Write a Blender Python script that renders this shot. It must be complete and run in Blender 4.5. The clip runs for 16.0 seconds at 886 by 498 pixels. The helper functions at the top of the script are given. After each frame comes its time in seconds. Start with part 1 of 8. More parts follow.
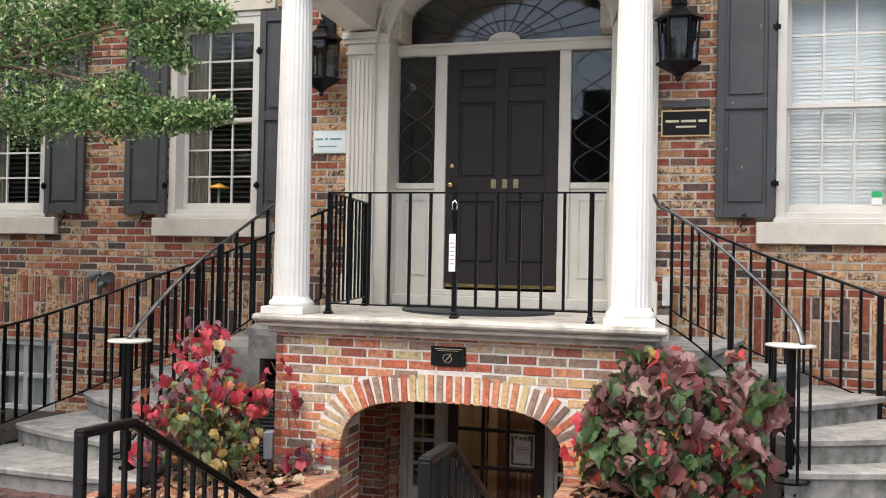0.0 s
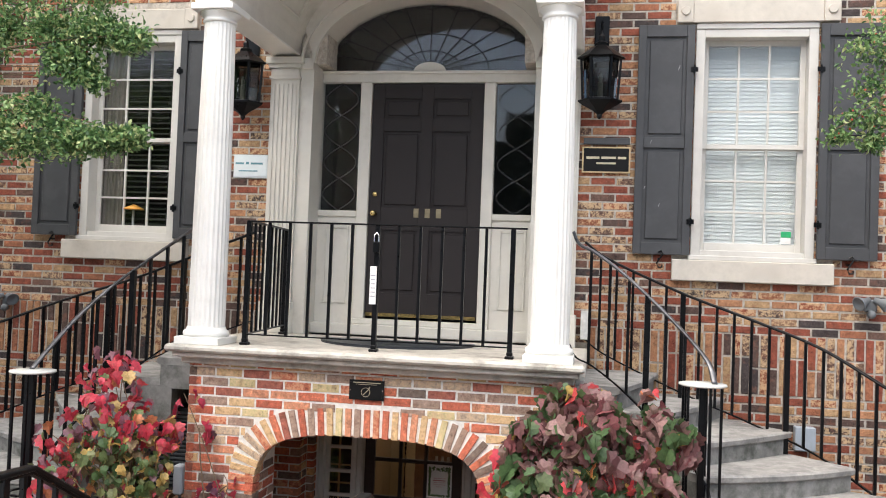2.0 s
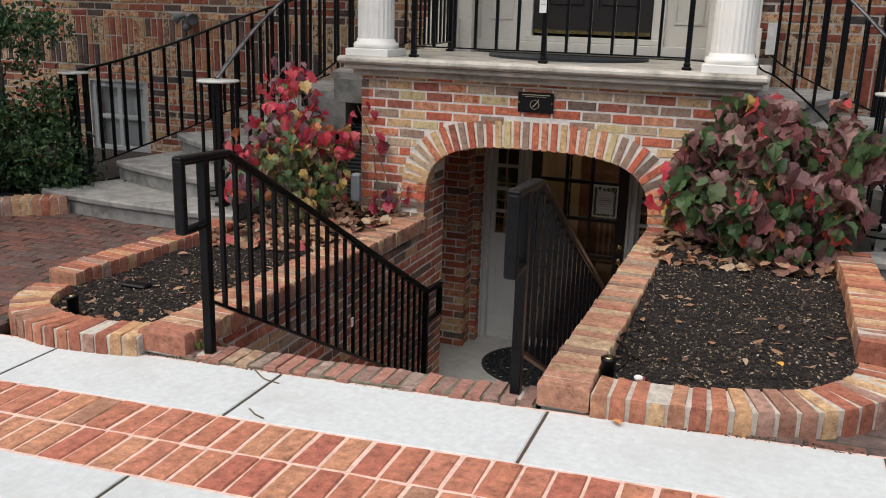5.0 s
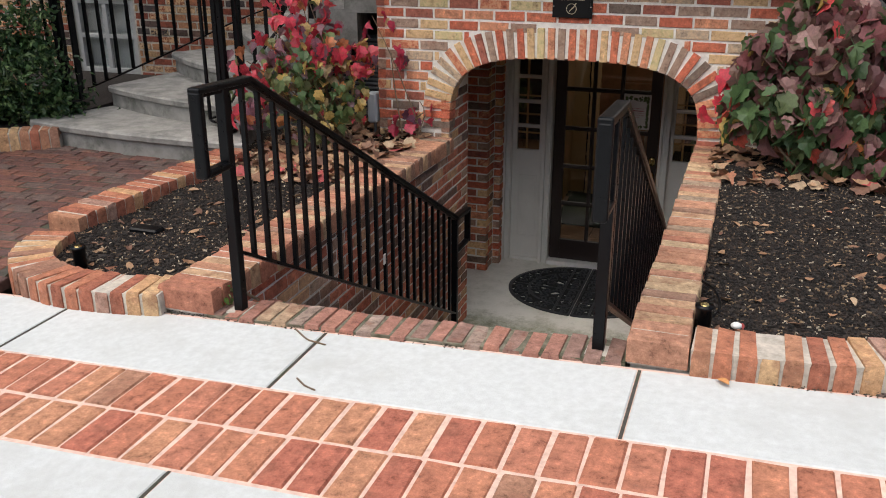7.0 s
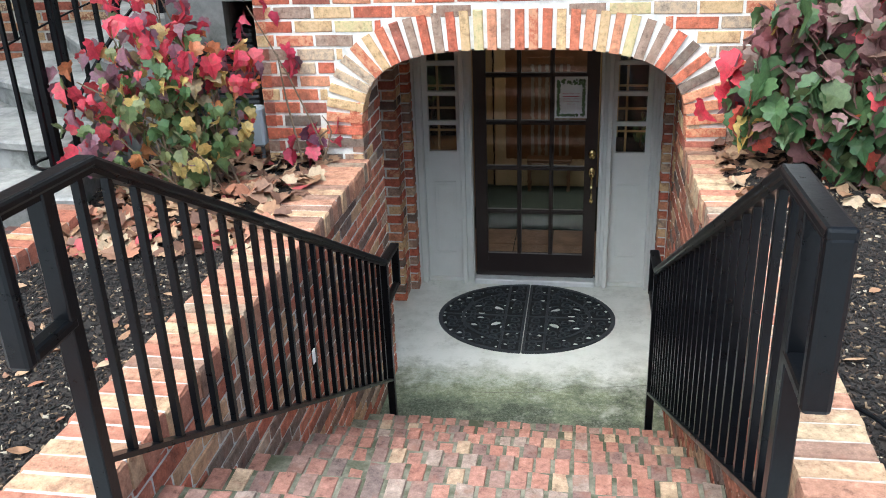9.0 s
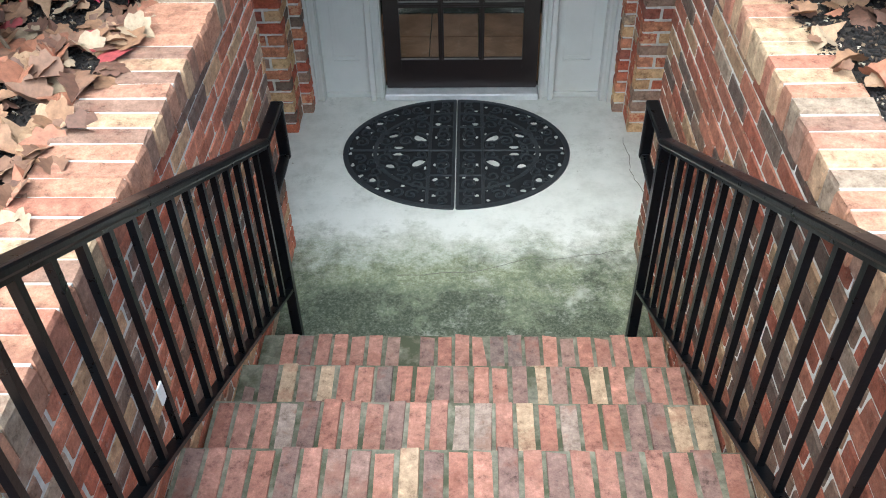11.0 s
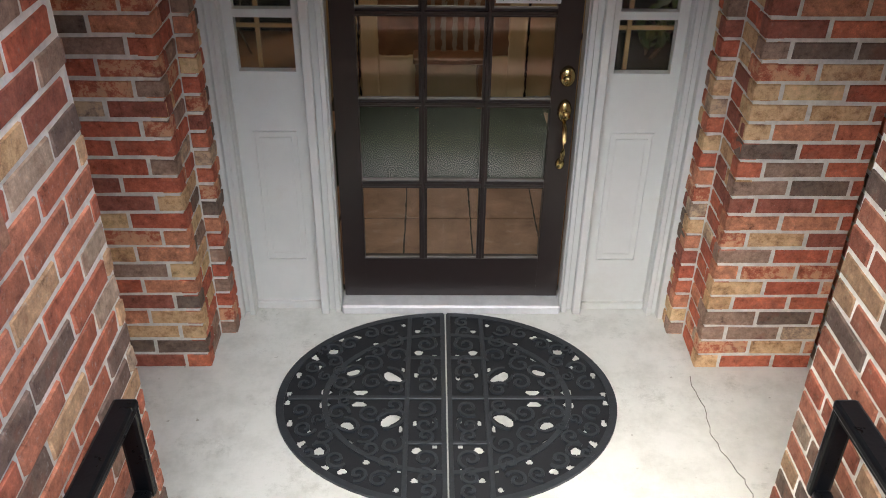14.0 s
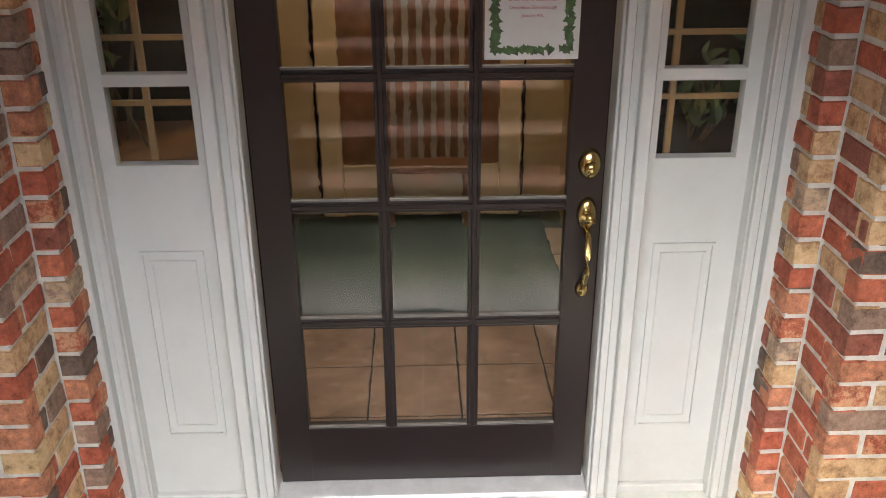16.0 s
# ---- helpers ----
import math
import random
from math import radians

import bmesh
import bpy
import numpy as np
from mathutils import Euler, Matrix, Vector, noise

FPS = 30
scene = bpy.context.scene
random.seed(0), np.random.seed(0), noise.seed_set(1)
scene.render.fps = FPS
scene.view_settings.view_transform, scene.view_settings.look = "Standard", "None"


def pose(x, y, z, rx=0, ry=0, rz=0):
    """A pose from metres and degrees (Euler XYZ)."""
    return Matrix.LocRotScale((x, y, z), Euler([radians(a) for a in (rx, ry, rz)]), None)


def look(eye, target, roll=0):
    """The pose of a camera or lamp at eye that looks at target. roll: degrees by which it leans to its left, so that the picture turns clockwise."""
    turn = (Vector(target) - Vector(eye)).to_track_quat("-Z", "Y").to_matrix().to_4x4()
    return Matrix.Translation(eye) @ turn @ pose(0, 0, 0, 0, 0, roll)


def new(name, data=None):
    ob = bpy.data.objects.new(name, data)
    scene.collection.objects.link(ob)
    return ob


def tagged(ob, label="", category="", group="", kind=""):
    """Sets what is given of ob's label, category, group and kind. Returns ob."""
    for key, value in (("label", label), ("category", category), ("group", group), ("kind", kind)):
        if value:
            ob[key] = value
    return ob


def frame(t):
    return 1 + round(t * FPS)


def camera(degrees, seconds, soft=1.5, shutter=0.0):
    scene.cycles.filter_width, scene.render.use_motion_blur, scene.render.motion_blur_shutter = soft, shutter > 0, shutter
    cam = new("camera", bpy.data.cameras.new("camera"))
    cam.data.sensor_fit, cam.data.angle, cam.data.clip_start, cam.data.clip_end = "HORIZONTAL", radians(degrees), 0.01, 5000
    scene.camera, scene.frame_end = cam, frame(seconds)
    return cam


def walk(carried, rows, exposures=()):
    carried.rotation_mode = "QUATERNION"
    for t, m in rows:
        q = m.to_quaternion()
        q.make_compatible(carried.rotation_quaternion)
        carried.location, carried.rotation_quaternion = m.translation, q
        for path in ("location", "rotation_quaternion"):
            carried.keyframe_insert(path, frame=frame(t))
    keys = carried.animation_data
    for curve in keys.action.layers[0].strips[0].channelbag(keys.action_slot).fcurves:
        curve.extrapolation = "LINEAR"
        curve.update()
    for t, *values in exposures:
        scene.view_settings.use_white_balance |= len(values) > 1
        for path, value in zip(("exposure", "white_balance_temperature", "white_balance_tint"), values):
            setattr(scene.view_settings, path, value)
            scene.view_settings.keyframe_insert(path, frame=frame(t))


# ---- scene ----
cam = camera(53.4, 16.0, soft=1.0)
PATH = [
    (0, (1.646, -6.236, 1.641), (1.124, -4.305, 1.662), 1.1),
    (0.5, (1.644, -6.228, 1.652), (1.186, -4.281, 1.678), 1.7),
    (1, (1.631, -6.214, 1.696), (1.198, -4.262, 1.698), 1.6),
    (1.5, (1.636, -6.201, 1.755), (1.244, -4.239, 1.776), 2.1),
    (2, (1.638, -6.204, 1.77), (1.288, -4.235, 1.831), 2.2),
    (2.5, (1.627, -6.206, 1.755), (1.292, -4.236, 1.822), 2.2),
    (3, (1.644, -6.216, 1.729), (1.287, -4.248, 1.763), 1.9),
    (3.5, (1.652, -6.22, 1.687), (1.174, -4.279, 1.622), 1.5),
    (4, (1.654, -6.197, 1.643), (1.064, -4.296, 1.45), 1.3),
    (4.5, (1.613, -6.2, 1.573), (0.996, -4.329, 1.224), 1.6),
    (5, (1.598, -6.191, 1.536), (0.937, -4.376, 1.015), 1.7),
    (5.2, (1.594, -6.186, 1.53), (0.911, -4.392, 0.969), 1.5),
    (7.3, (1.054, -5.638, 1.497), (0.456, -3.871, 0.776), -0.1),
    (7.5, (0.977, -5.51, 1.491), (0.402, -3.734, 0.772), 0.1),
    (8, (0.756, -5.211, 1.479), (0.278, -3.417, 0.736), -0.5),
    (8.5, (0.532, -4.87, 1.469), (0.159, -3.063, 0.698), -1.1),
    (9, (0.366, -4.478, 1.447), (0.054, -2.671, 0.649), -2.3),
    (9.5, (0.195, -4.05, 1.448), (0.001, -2.256, 0.586), -3.5),
    (9.7, (0.161, -3.865, 1.43), (0.009, -2.095, 0.511), -3.2),
    (11.8, (-0.036, -2.357, 1.217), (-0.086, -0.968, -0.222), -1.8),
    (12, (-0.067, -2.239, 1.173), (-0.111, -0.825, -0.241), -2.1),
    (12.5, (-0.081, -1.987, 1.033), (-0.108, -0.456, -0.254), 0.3),
    (13, (-0.122, -1.721, 0.891), (-0.095, -0.138, -0.33), -1.8),
    (13.5, (-0.09, -1.471, 0.797), (-0.045, 0.093, -0.448), -1.5),
    (14, (-0.087, -1.253, 0.692), (-0.06, 0.425, -0.396), 0.7),
    (14.5, (-0.104, -1.029, 0.544), (-0.024, 0.711, -0.439), 0.9),
    (15, (-0.06, -0.813, 0.407), (0.009, 0.947, -0.541), 0.8),
    (15.5, (0.0, -0.572, 0.297), (0.021, 1.2, -0.631), 0.6),
    (16, (-0.025, -0.321, 0.199), (0.026, 1.499, -0.628), -0.3),
]
EXPOSURES = [(0.0, 1.03, 6550, 10), (2.5, 1.15, 6500, 10), (4.0, 1.12, 6550, 10), (4.5, 0.93, 6550, 10), (5.0, 0.32, 6550, 10), (7.5, 0.45, 6650, 10), (8.0, 0.52, 6700, 11), (8.5, 1.12, 6650, 11), (9.0, 1.48, 5650, 1), (9.5, 1.62, 5600, 0), (12.0, 1.70, 5450, -1), (13.0, 1.85, 5700, 4), (14.0, 2.28, 6250, 8), (14.5, 2.50, 6350, 8), (16.0, 2.85, 6500, 8)]
walk(cam, [(t, look(eye, target, roll)) for t, eye, target, roll in PATH], EXPOSURES)

# ---------- world, sun ----------
world = bpy.data.worlds.new("sky_world")
scene.world = world
world.use_nodes = True
wn = world.node_tree.nodes
sky = wn.new("ShaderNodeTexSky")
sky.sky_type = "NISHITA"
sky.sun_disc = False
sky.sun_elevation = radians(62)
sky.sun_rotation = radians(217)
sky.air_density = 1.0
sky.dust_density = 4.0
world.node_tree.links.new(sky.outputs["Color"], wn["Background"].inputs["Color"])
wn["Background"].inputs["Strength"].default_value = 0.125
sun_data = bpy.data.lights.new("sun", "SUN")
sun_data.energy = 2.0
sun_data.angle = radians(84)
sun_data.color = (1.0, 0.96, 0.9)
sun = new("sun", sun_data)
sun.matrix_basis = look((-1.2, -6.8, 14), (0, 0, 0))

# ---------- materials ----------
def base_mat(name):
    m = bpy.data.materials.new(name)
    m.use_nodes = True
    nt = m.node_tree
    return m, nt, nt.nodes["Principled BSDF"]


def ramp(nt, stops, constant=False):
    r = nt.nodes.new("ShaderNodeValToRGB")
    r.color_ramp.interpolation = "CONSTANT" if constant else "LINEAR"
    while len(r.color_ramp.elements) < len(stops):
        r.color_ramp.elements.new(0.5)
    for e, (p, c) in zip(r.color_ramp.elements, stops):
        e.position, e.color = p, (*c, 1)
    return r


def noise_node(nt, scale, detail=4, rough=0.6, vec=None):
    n = nt.nodes.new("ShaderNodeTexNoise")
    n.inputs["Scale"].default_value = scale
    n.inputs["Detail"].default_value = detail
    n.inputs["Roughness"].default_value = rough
    if vec is not None:
        nt.links.new(vec, n.inputs["Vector"])
    return n


def mixc(nt, fac, a, b, kind="MIX"):
    n = nt.nodes.new("ShaderNodeMix")
    n.data_type, n.blend_type = "RGBA", kind
    for sock, v in ((n.inputs[0], fac), (n.inputs[6], a), (n.inputs[7], b)):
        if isinstance(v, (int, float)):
            sock.default_value = v
        elif isinstance(v, tuple):
            sock.default_value = (*v, 1)
        else:
            nt.links.new(v, sock)
    return n.outputs[2]


def bump(nt, bsdf, height, strength, distance=0.004):
    b = nt.nodes.new("ShaderNodeBump")
    b.inputs["Strength"].default_value = strength
    b.inputs["Distance"].default_value = distance
    nt.links.new(height, b.inputs["Height"])
    nt.links.new(b.outputs["Normal"], bsdf.inputs["Normal"])


def surf(name, col, rough=0.6, metal=0.0, var=0.25, scale=14.0, bump_s=0.15, bump_scale=120.0, stain=None, stain_scale=2.0, stain_at=(0.5, 0.7), spec=0.5, coord="Object"):
    """A plain surface with grain and patches at two scales."""
    m, nt, p = base_mat(name)
    co = nt.nodes.new("ShaderNodeTexCoord").outputs[coord]
    dark = tuple(c * (1 - var) for c in col)
    light = tuple(min(1, c * (1 + var)) for c in col)
    n1 = noise_node(nt, scale, 6, 0.65, co)
    r1 = ramp(nt, [(0.3, dark), (0.7, light)])
    nt.links.new(n1.outputs["Fac"], r1.inputs["Fac"])
    out = r1.outputs["Color"]
    if stain:
        n2 = noise_node(nt, stain_scale, 8, 0.7, co)
        r2 = ramp(nt, [(stain_at[0], (0, 0, 0)), (stain_at[1], (1, 1, 1))])
        nt.links.new(n2.outputs["Fac"], r2.inputs["Fac"])
        out = mixc(nt, r2.outputs["Color"], out, stain)
    nt.links.new(out, p.inputs["Base Color"])
    rr = nt.nodes.new("ShaderNodeMapRange")
    rr.inputs["To Min"].default_value, rr.inputs["To Max"].default_value = max(0.02, rough - 0.1), min(1, rough + 0.1)
    nt.links.new(n1.outputs["Fac"], rr.inputs["Value"])
    nt.links.new(rr.outputs["Result"], p.inputs["Roughness"])
    p.inputs["Metallic"].default_value = metal
    p.inputs["Specular IOR Level"].default_value = spec
    if bump_s:
        n3 = noise_node(nt, bump_scale, 4, 0.6, co)
        bump(nt, p, n3.outputs["Fac"], bump_s)
    return m


RED = [(0.0, (0.465, 0.123, 0.070)), (0.16, (0.546, 0.166, 0.091)), (0.30, (0.328, 0.109, 0.074)), (0.40, (0.574, 0.247, 0.139)), (0.50, (0.328, 0.218, 0.160)),
       (0.60, (0.627, 0.392, 0.201)), (0.70, (0.504, 0.145, 0.080)), (0.79, (0.179, 0.128, 0.099)), (0.87, (0.704, 0.495, 0.253)), (0.94, (0.451, 0.334, 0.240))]
WEATHER = [(0.0, (0.480, 0.152, 0.092)), (0.14, (0.570, 0.225, 0.139)), (0.28, (0.450, 0.171, 0.105)), (0.40, (0.316, 0.198, 0.139)), (0.46, (0.540, 0.337, 0.197)), (0.54, (0.196, 0.132, 0.105)), (0.66, (0.434, 0.146, 0.087)),
           (0.78, (0.556, 0.356, 0.208)), (0.88, (0.226, 0.159, 0.121)), (0.95, (0.466, 0.344, 0.249))]
EDGE = [(0.0, (0.42, 0.17, 0.10)), (0.2, (0.33, 0.12, 0.075)), (0.38, (0.50, 0.30, 0.16)), (0.55, (0.40, 0.20, 0.12)), (0.7, (0.30, 0.16, 0.11)), (0.82, (0.54, 0.36, 0.20)), (0.93, (0.36, 0.22, 0.17))]
OLD = [(0.0, (0.27, 0.078, 0.046)), (0.14, (0.34, 0.135, 0.072)), (0.27, (0.10, 0.065, 0.054)), (0.37, (0.40, 0.20, 0.105)), (0.48, (0.24, 0.068, 0.042)),
       (0.60, (0.16, 0.095, 0.072)), (0.71, (0.43, 0.28, 0.15)), (0.79, (0.060, 0.048, 0.046)), (0.88, (0.31, 0.095, 0.05)), (0.95, (0.30, 0.18, 0.11))]
PAVE = [(0.0, (0.43, 0.17, 0.105)), (0.2, (0.39, 0.135, 0.09)), (0.4, (0.46, 0.20, 0.12)), (0.6, (0.44, 0.18, 0.115)), (0.78, (0.47, 0.23, 0.135)), (0.95, (0.36, 0.19, 0.125))]
STEP = [(0.0, (0.340, 0.171, 0.132)), (0.22, (0.267, 0.166, 0.137)), (0.40, (0.386, 0.190, 0.142)), (0.56, (0.221, 0.138, 0.118)), (0.70, (0.414, 0.294, 0.196)), (0.80, (0.331, 0.152, 0.113)), (0.90, (0.184, 0.133, 0.118)), (0.95, (0.313, 0.237, 0.196))]


def brick_mat(name, palette, island=False, wash=(0.42, 0.38, 0.33), wash_amount=0.16, sand=0.0):
    m, nt, p = base_mat(name)
    co = nt.nodes.new("ShaderNodeNewGeometry")
    pos = co.outputs["Position"]
    rnd = co.outputs["Random Per Island"] if island else nt.nodes.new("ShaderNodeObjectInfo").outputs["Random"]
    r = ramp(nt, palette, True)
    nt.links.new(rnd, r.inputs["Fac"])
    n1 = noise_node(nt, 24, 12, 0.82, pos)
    r1 = ramp(nt, [(0.34, (0.30, 0.27, 0.26)), (0.45, (0.80, 0.78, 0.77)), (0.56, (1.12, 1.12, 1.12)), (0.68, (1.75, 1.72, 1.66))])
    nt.links.new(n1.outputs["Fac"], r1.inputs["Fac"])
    c = mixc(nt, 1.0, r.outputs["Color"], r1.outputs["Color"], "MULTIPLY")
    # second firing colour in blotches over part of a brick
    n2 = noise_node(nt, 11, 5, 0.6, pos)
    r2 = ramp(nt, [(0.54, (0, 0, 0)), (0.65, (0.75, 0.75, 0.75))])
    nt.links.new(n2.outputs["Fac"], r2.inputs["Fac"])
    c2 = mixc(nt, 0.6, c, (0.24, 0.10, 0.065))
    c = mixc(nt, r2.outputs["Color"], c, c2)
    # sandy buff flashing over some of the bricks
    if sand:
        n5 = noise_node(nt, 24, 8, 0.8, pos)
        r5 = ramp(nt, [(0.47, (0, 0, 0)), (0.53, (1, 1, 1))])
        nt.links.new(n5.outputs["Fac"], r5.inputs["Fac"])
        r6 = ramp(nt, [(0.0, (0, 0, 0)), (0.19, (sand, sand, sand)), (0.28, (0, 0, 0)), (0.60, (sand, sand, sand)), (0.69, (0, 0, 0)), (0.87, (sand, sand, sand))], True)
        nt.links.new(rnd, r6.inputs["Fac"])
        c = mixc(nt, mixc(nt, 1.0, r5.outputs["Color"], r6.outputs["Color"], "MULTIPLY"), c, (0.66, 0.47, 0.27))
    # lime wash, fine
    n3 = noise_node(nt, 60, 8, 0.8, pos)
    r3 = ramp(nt, [(0.57, (0, 0, 0)), (0.70, (1, 1, 1))])
    nt.links.new(n3.outputs["Fac"], r3.inputs["Fac"])
    w = nt.nodes.new("ShaderNodeMath")
    w.operation = "MULTIPLY"
    w.inputs[1].default_value = wash_amount * 2.5
    nt.links.new(r3.outputs["Color"], w.inputs[0])
    c = mixc(nt, w.outputs[0], c, wash)
    nt.links.new(c, p.inputs["Base Color"])
    p.inputs["Roughness"].default_value = 0.82
    p.inputs["Specular IOR Level"].default_value = 0.3
    n4 = noise_node(nt, 150, 6, 0.7, pos)
    bump(nt, p, n4.outputs["Fac"], 0.8, 0.004)
    return m


M_RED, M_RED_J = brick_mat("brick_red", RED, sand=0.55), brick_mat("brick_red_joined", RED, True, sand=0.55)
# lit copy of the red palette: frontal light on the porch face put into colour
FRONT_LIT = [(p, tuple(min(0.75, v * k) for v, k in zip(c, (1.24, 1.30, 1.32)))) for p, c in RED]
M_FRONT_LIT, M_FRONT_LIT_J = brick_mat("brick_front_lit", FRONT_LIT, sand=0.5), brick_mat("brick_front_lit_joined", FRONT_LIT, True, sand=0.5)
M_OLD, M_OLD_J = brick_mat("brick_old", OLD, sand=0.7), brick_mat("brick_old_joined", OLD, True, sand=0.7)
M_PAVE, M_PAVE_J = brick_mat("brick_paving", PAVE, wash_amount=0.05), brick_mat("brick_paving_joined", PAVE, True, wash_amount=0.05)
M_WALL, M_WALL_J = brick_mat("brick_weathered", WEATHER, wash=(0.55, 0.53, 0.49), wash_amount=0.24), brick_mat("brick_weathered_joined", WEATHER, True, wash=(0.55, 0.53, 0.49), wash_amount=0.24)
COPE = [(0.0, (0.45, 0.235, 0.150)), (0.2, (0.40, 0.175, 0.115)), (0.38, (0.47, 0.31, 0.19)), (0.55, (0.42, 0.22, 0.145)), (0.7, (0.29, 0.175, 0.125)), (0.80, (0.48, 0.35, 0.22)), (0.90, (0.33, 0.25, 0.18))]
M_COPE = brick_mat("brick_coping", COPE, wash=(0.58, 0.50, 0.42), wash_amount=0.06)
M_EDGE = brick_mat("brick_edging", EDGE, wash_amount=0.14)
M_STEP = brick_mat("brick_step", STEP, wash_amount=0.08)
# weathered palette darkened for the shaded right wall; the green wash is grime
GRIMY_SHADED = [(p, tuple(v * 0.56 for v in c)) for p, c in WEATHER]
M_GRIMY_SHADED, M_GRIMY_SHADED_J = brick_mat("brick_grimy_shaded", GRIMY_SHADED, wash=(0.30, 0.33, 0.24), wash_amount=0.26), brick_mat("brick_grimy_shaded_joined", GRIMY_SHADED, True, wash=(0.30, 0.33, 0.24), wash_amount=0.26)
M_PATIO = brick_mat("brick_patio", [(0.0, (0.13, 0.065, 0.055)), (0.3, (0.10, 0.06, 0.055)), (0.55, (0.17, 0.08, 0.06)), (0.8, (0.12, 0.085, 0.075))], True, wash_amount=0.03)
MORTAR = surf("mortar", (0.47, 0.43, 0.37), 0.95, var=0.3, scale=30, bump_s=0.5, bump_scale=200, stain=(0.25, 0.22, 0.18), stain_scale=5, stain_at=(0.5, 0.75))
MORTAR_WHITE = surf("mortar_fresh", (0.68, 0.66, 0.60), 0.95, var=0.2, scale=30, bump_s=0.5, bump_scale=200, stain=(0.4, 0.36, 0.30), stain_scale=7, stain_at=(0.55, 0.8))
MORTAR_DARK = surf("mortar_dirty", (0.055, 0.05, 0.042), 0.95, var=0.4, scale=30, bump_s=0.5, bump_scale=200, stain=(0.05, 0.07, 0.03), stain_scale=6)
MORTAR_PINK = surf("mortar_pink", (0.64, 0.46, 0.38), 0.95, var=0.25, scale=30, bump_s=0.4, bump_scale=200)
WHITE = surf("white_paint", (0.80, 0.79, 0.74), 0.45, var=0.04, scale=5, bump_s=0.06, bump_scale=60, stain=(0.62, 0.60, 0.54), stain_scale=1.6, stain_at=(0.55, 0.85))
WINTRIM = surf("window_paint", (0.59, 0.575, 0.53), 0.5, var=0.06, scale=5, bump_s=0.06, bump_scale=60, stain=(0.40, 0.38, 0.34), stain_scale=2.5, stain_at=(0.5, 0.8))
CREAM = surf("cream_trim_paint", (0.62, 0.595, 0.53), 0.5, var=0.05, scale=5, bump_s=0.06, bump_scale=60, stain=(0.42, 0.40, 0.35), stain_scale=1.8, stain_at=(0.55, 0.85))
LOWTRIM = surf("pale_trim_paint", (0.64, 0.64, 0.61), 0.45, var=0.05, scale=5, bump_s=0.06, bump_scale=70, stain=(0.50, 0.48, 0.43), stain_scale=2.5, stain_at=(0.55, 0.85))
BLACK = surf("black_iron_paint", (0.003, 0.0035, 0.0045), 0.30, var=0.3, scale=25, bump_s=0.1, bump_scale=90, stain=(0.006, 0.0065, 0.0075), stain_scale=6, stain_at=(0.55, 0.75), spec=0.2)
WORN = surf("worn_iron", (0.14, 0.14, 0.145), 0.3, metal=0.7, var=0.2, scale=25, stain=(0.05, 0.05, 0.05), stain_scale=5, stain_at=(0.5, 0.7))
SHUT = surf("shutter_paint", (0.048, 0.050, 0.053), 0.5, var=0.12, scale=6, bump_s=0.1, bump_scale=80, stain=(0.065, 0.067, 0.07), stain_scale=3)
DOORP = surf("dark_brown_door_paint", (0.020, 0.016, 0.016), 0.6, spec=0.3, var=0.12, scale=8, bump_s=0.08, bump_scale=90)
LDOOR = surf("espresso_door_paint", (0.020, 0.013, 0.012), 0.35, var=0.15, scale=8, bump_s=0.06, bump_scale=90)
BRASS = surf("brass", (0.62, 0.47, 0.20), 0.22, metal=1.0, var=0.15, scale=30, bump_s=0.05)
STONE = surf("limestone", (0.56, 0.52, 0.45), 0.85, var=0.1, scale=12, bump_s=0.3, bump_scale=120, stain=(0.40, 0.36, 0.30), stain_scale=3, stain_at=(0.5, 0.75))
PORCHSTONE = surf("weathered_stone", (0.50, 0.47, 0.41), 0.85, var=0.18, scale=9, bump_s=0.35, bump_scale=110, stain=(0.20, 0.19, 0.16), stain_scale=3, stain_at=(0.5, 0.72))
PAPER = surf("white_card", (0.74, 0.74, 0.72), 0.7, var=0.06, scale=8, bump_s=0.05)
CONC = surf("pale_concrete", (0.53, 0.56, 0.56), 0.9, var=0.10, scale=30, bump_s=0.4, bump_scale=220, stain=(0.44, 0.46, 0.45), stain_scale=2, stain_at=(0.5, 0.75))
RISERCONC = surf("stair_riser", (0.25, 0.245, 0.23), 0.9, var=0.3, scale=7, bump_s=0.5, bump_scale=160, stain=(0.07, 0.075, 0.06), stain_scale=4, stain_at=(0.46, 0.68))
STEPCONC = surf("stair_concrete", (0.32, 0.31, 0.29), 0.9, var=0.25, scale=9, bump_s=0.5, bump_scale=160, stain=(0.17, 0.17, 0.16), stain_scale=5, stain_at=(0.47, 0.66))


def glass_mat(name, tint=(0.95, 0.97, 0.96)):
    m, nt, p = base_mat(name)
    p.inputs["Base Color"].default_value = (*tint, 1)
    p.inputs["Transmission Weight"].default_value = 1.0
    p.inputs["Roughness"].default_value = 0.015
    p.inputs["IOR"].default_value = 1.5
    n = noise_node(nt, 5, 2)
    bump(nt, p, n.outputs["Fac"], 0.02, 0.01)
    return m


GLASS = glass_mat("window_glass")


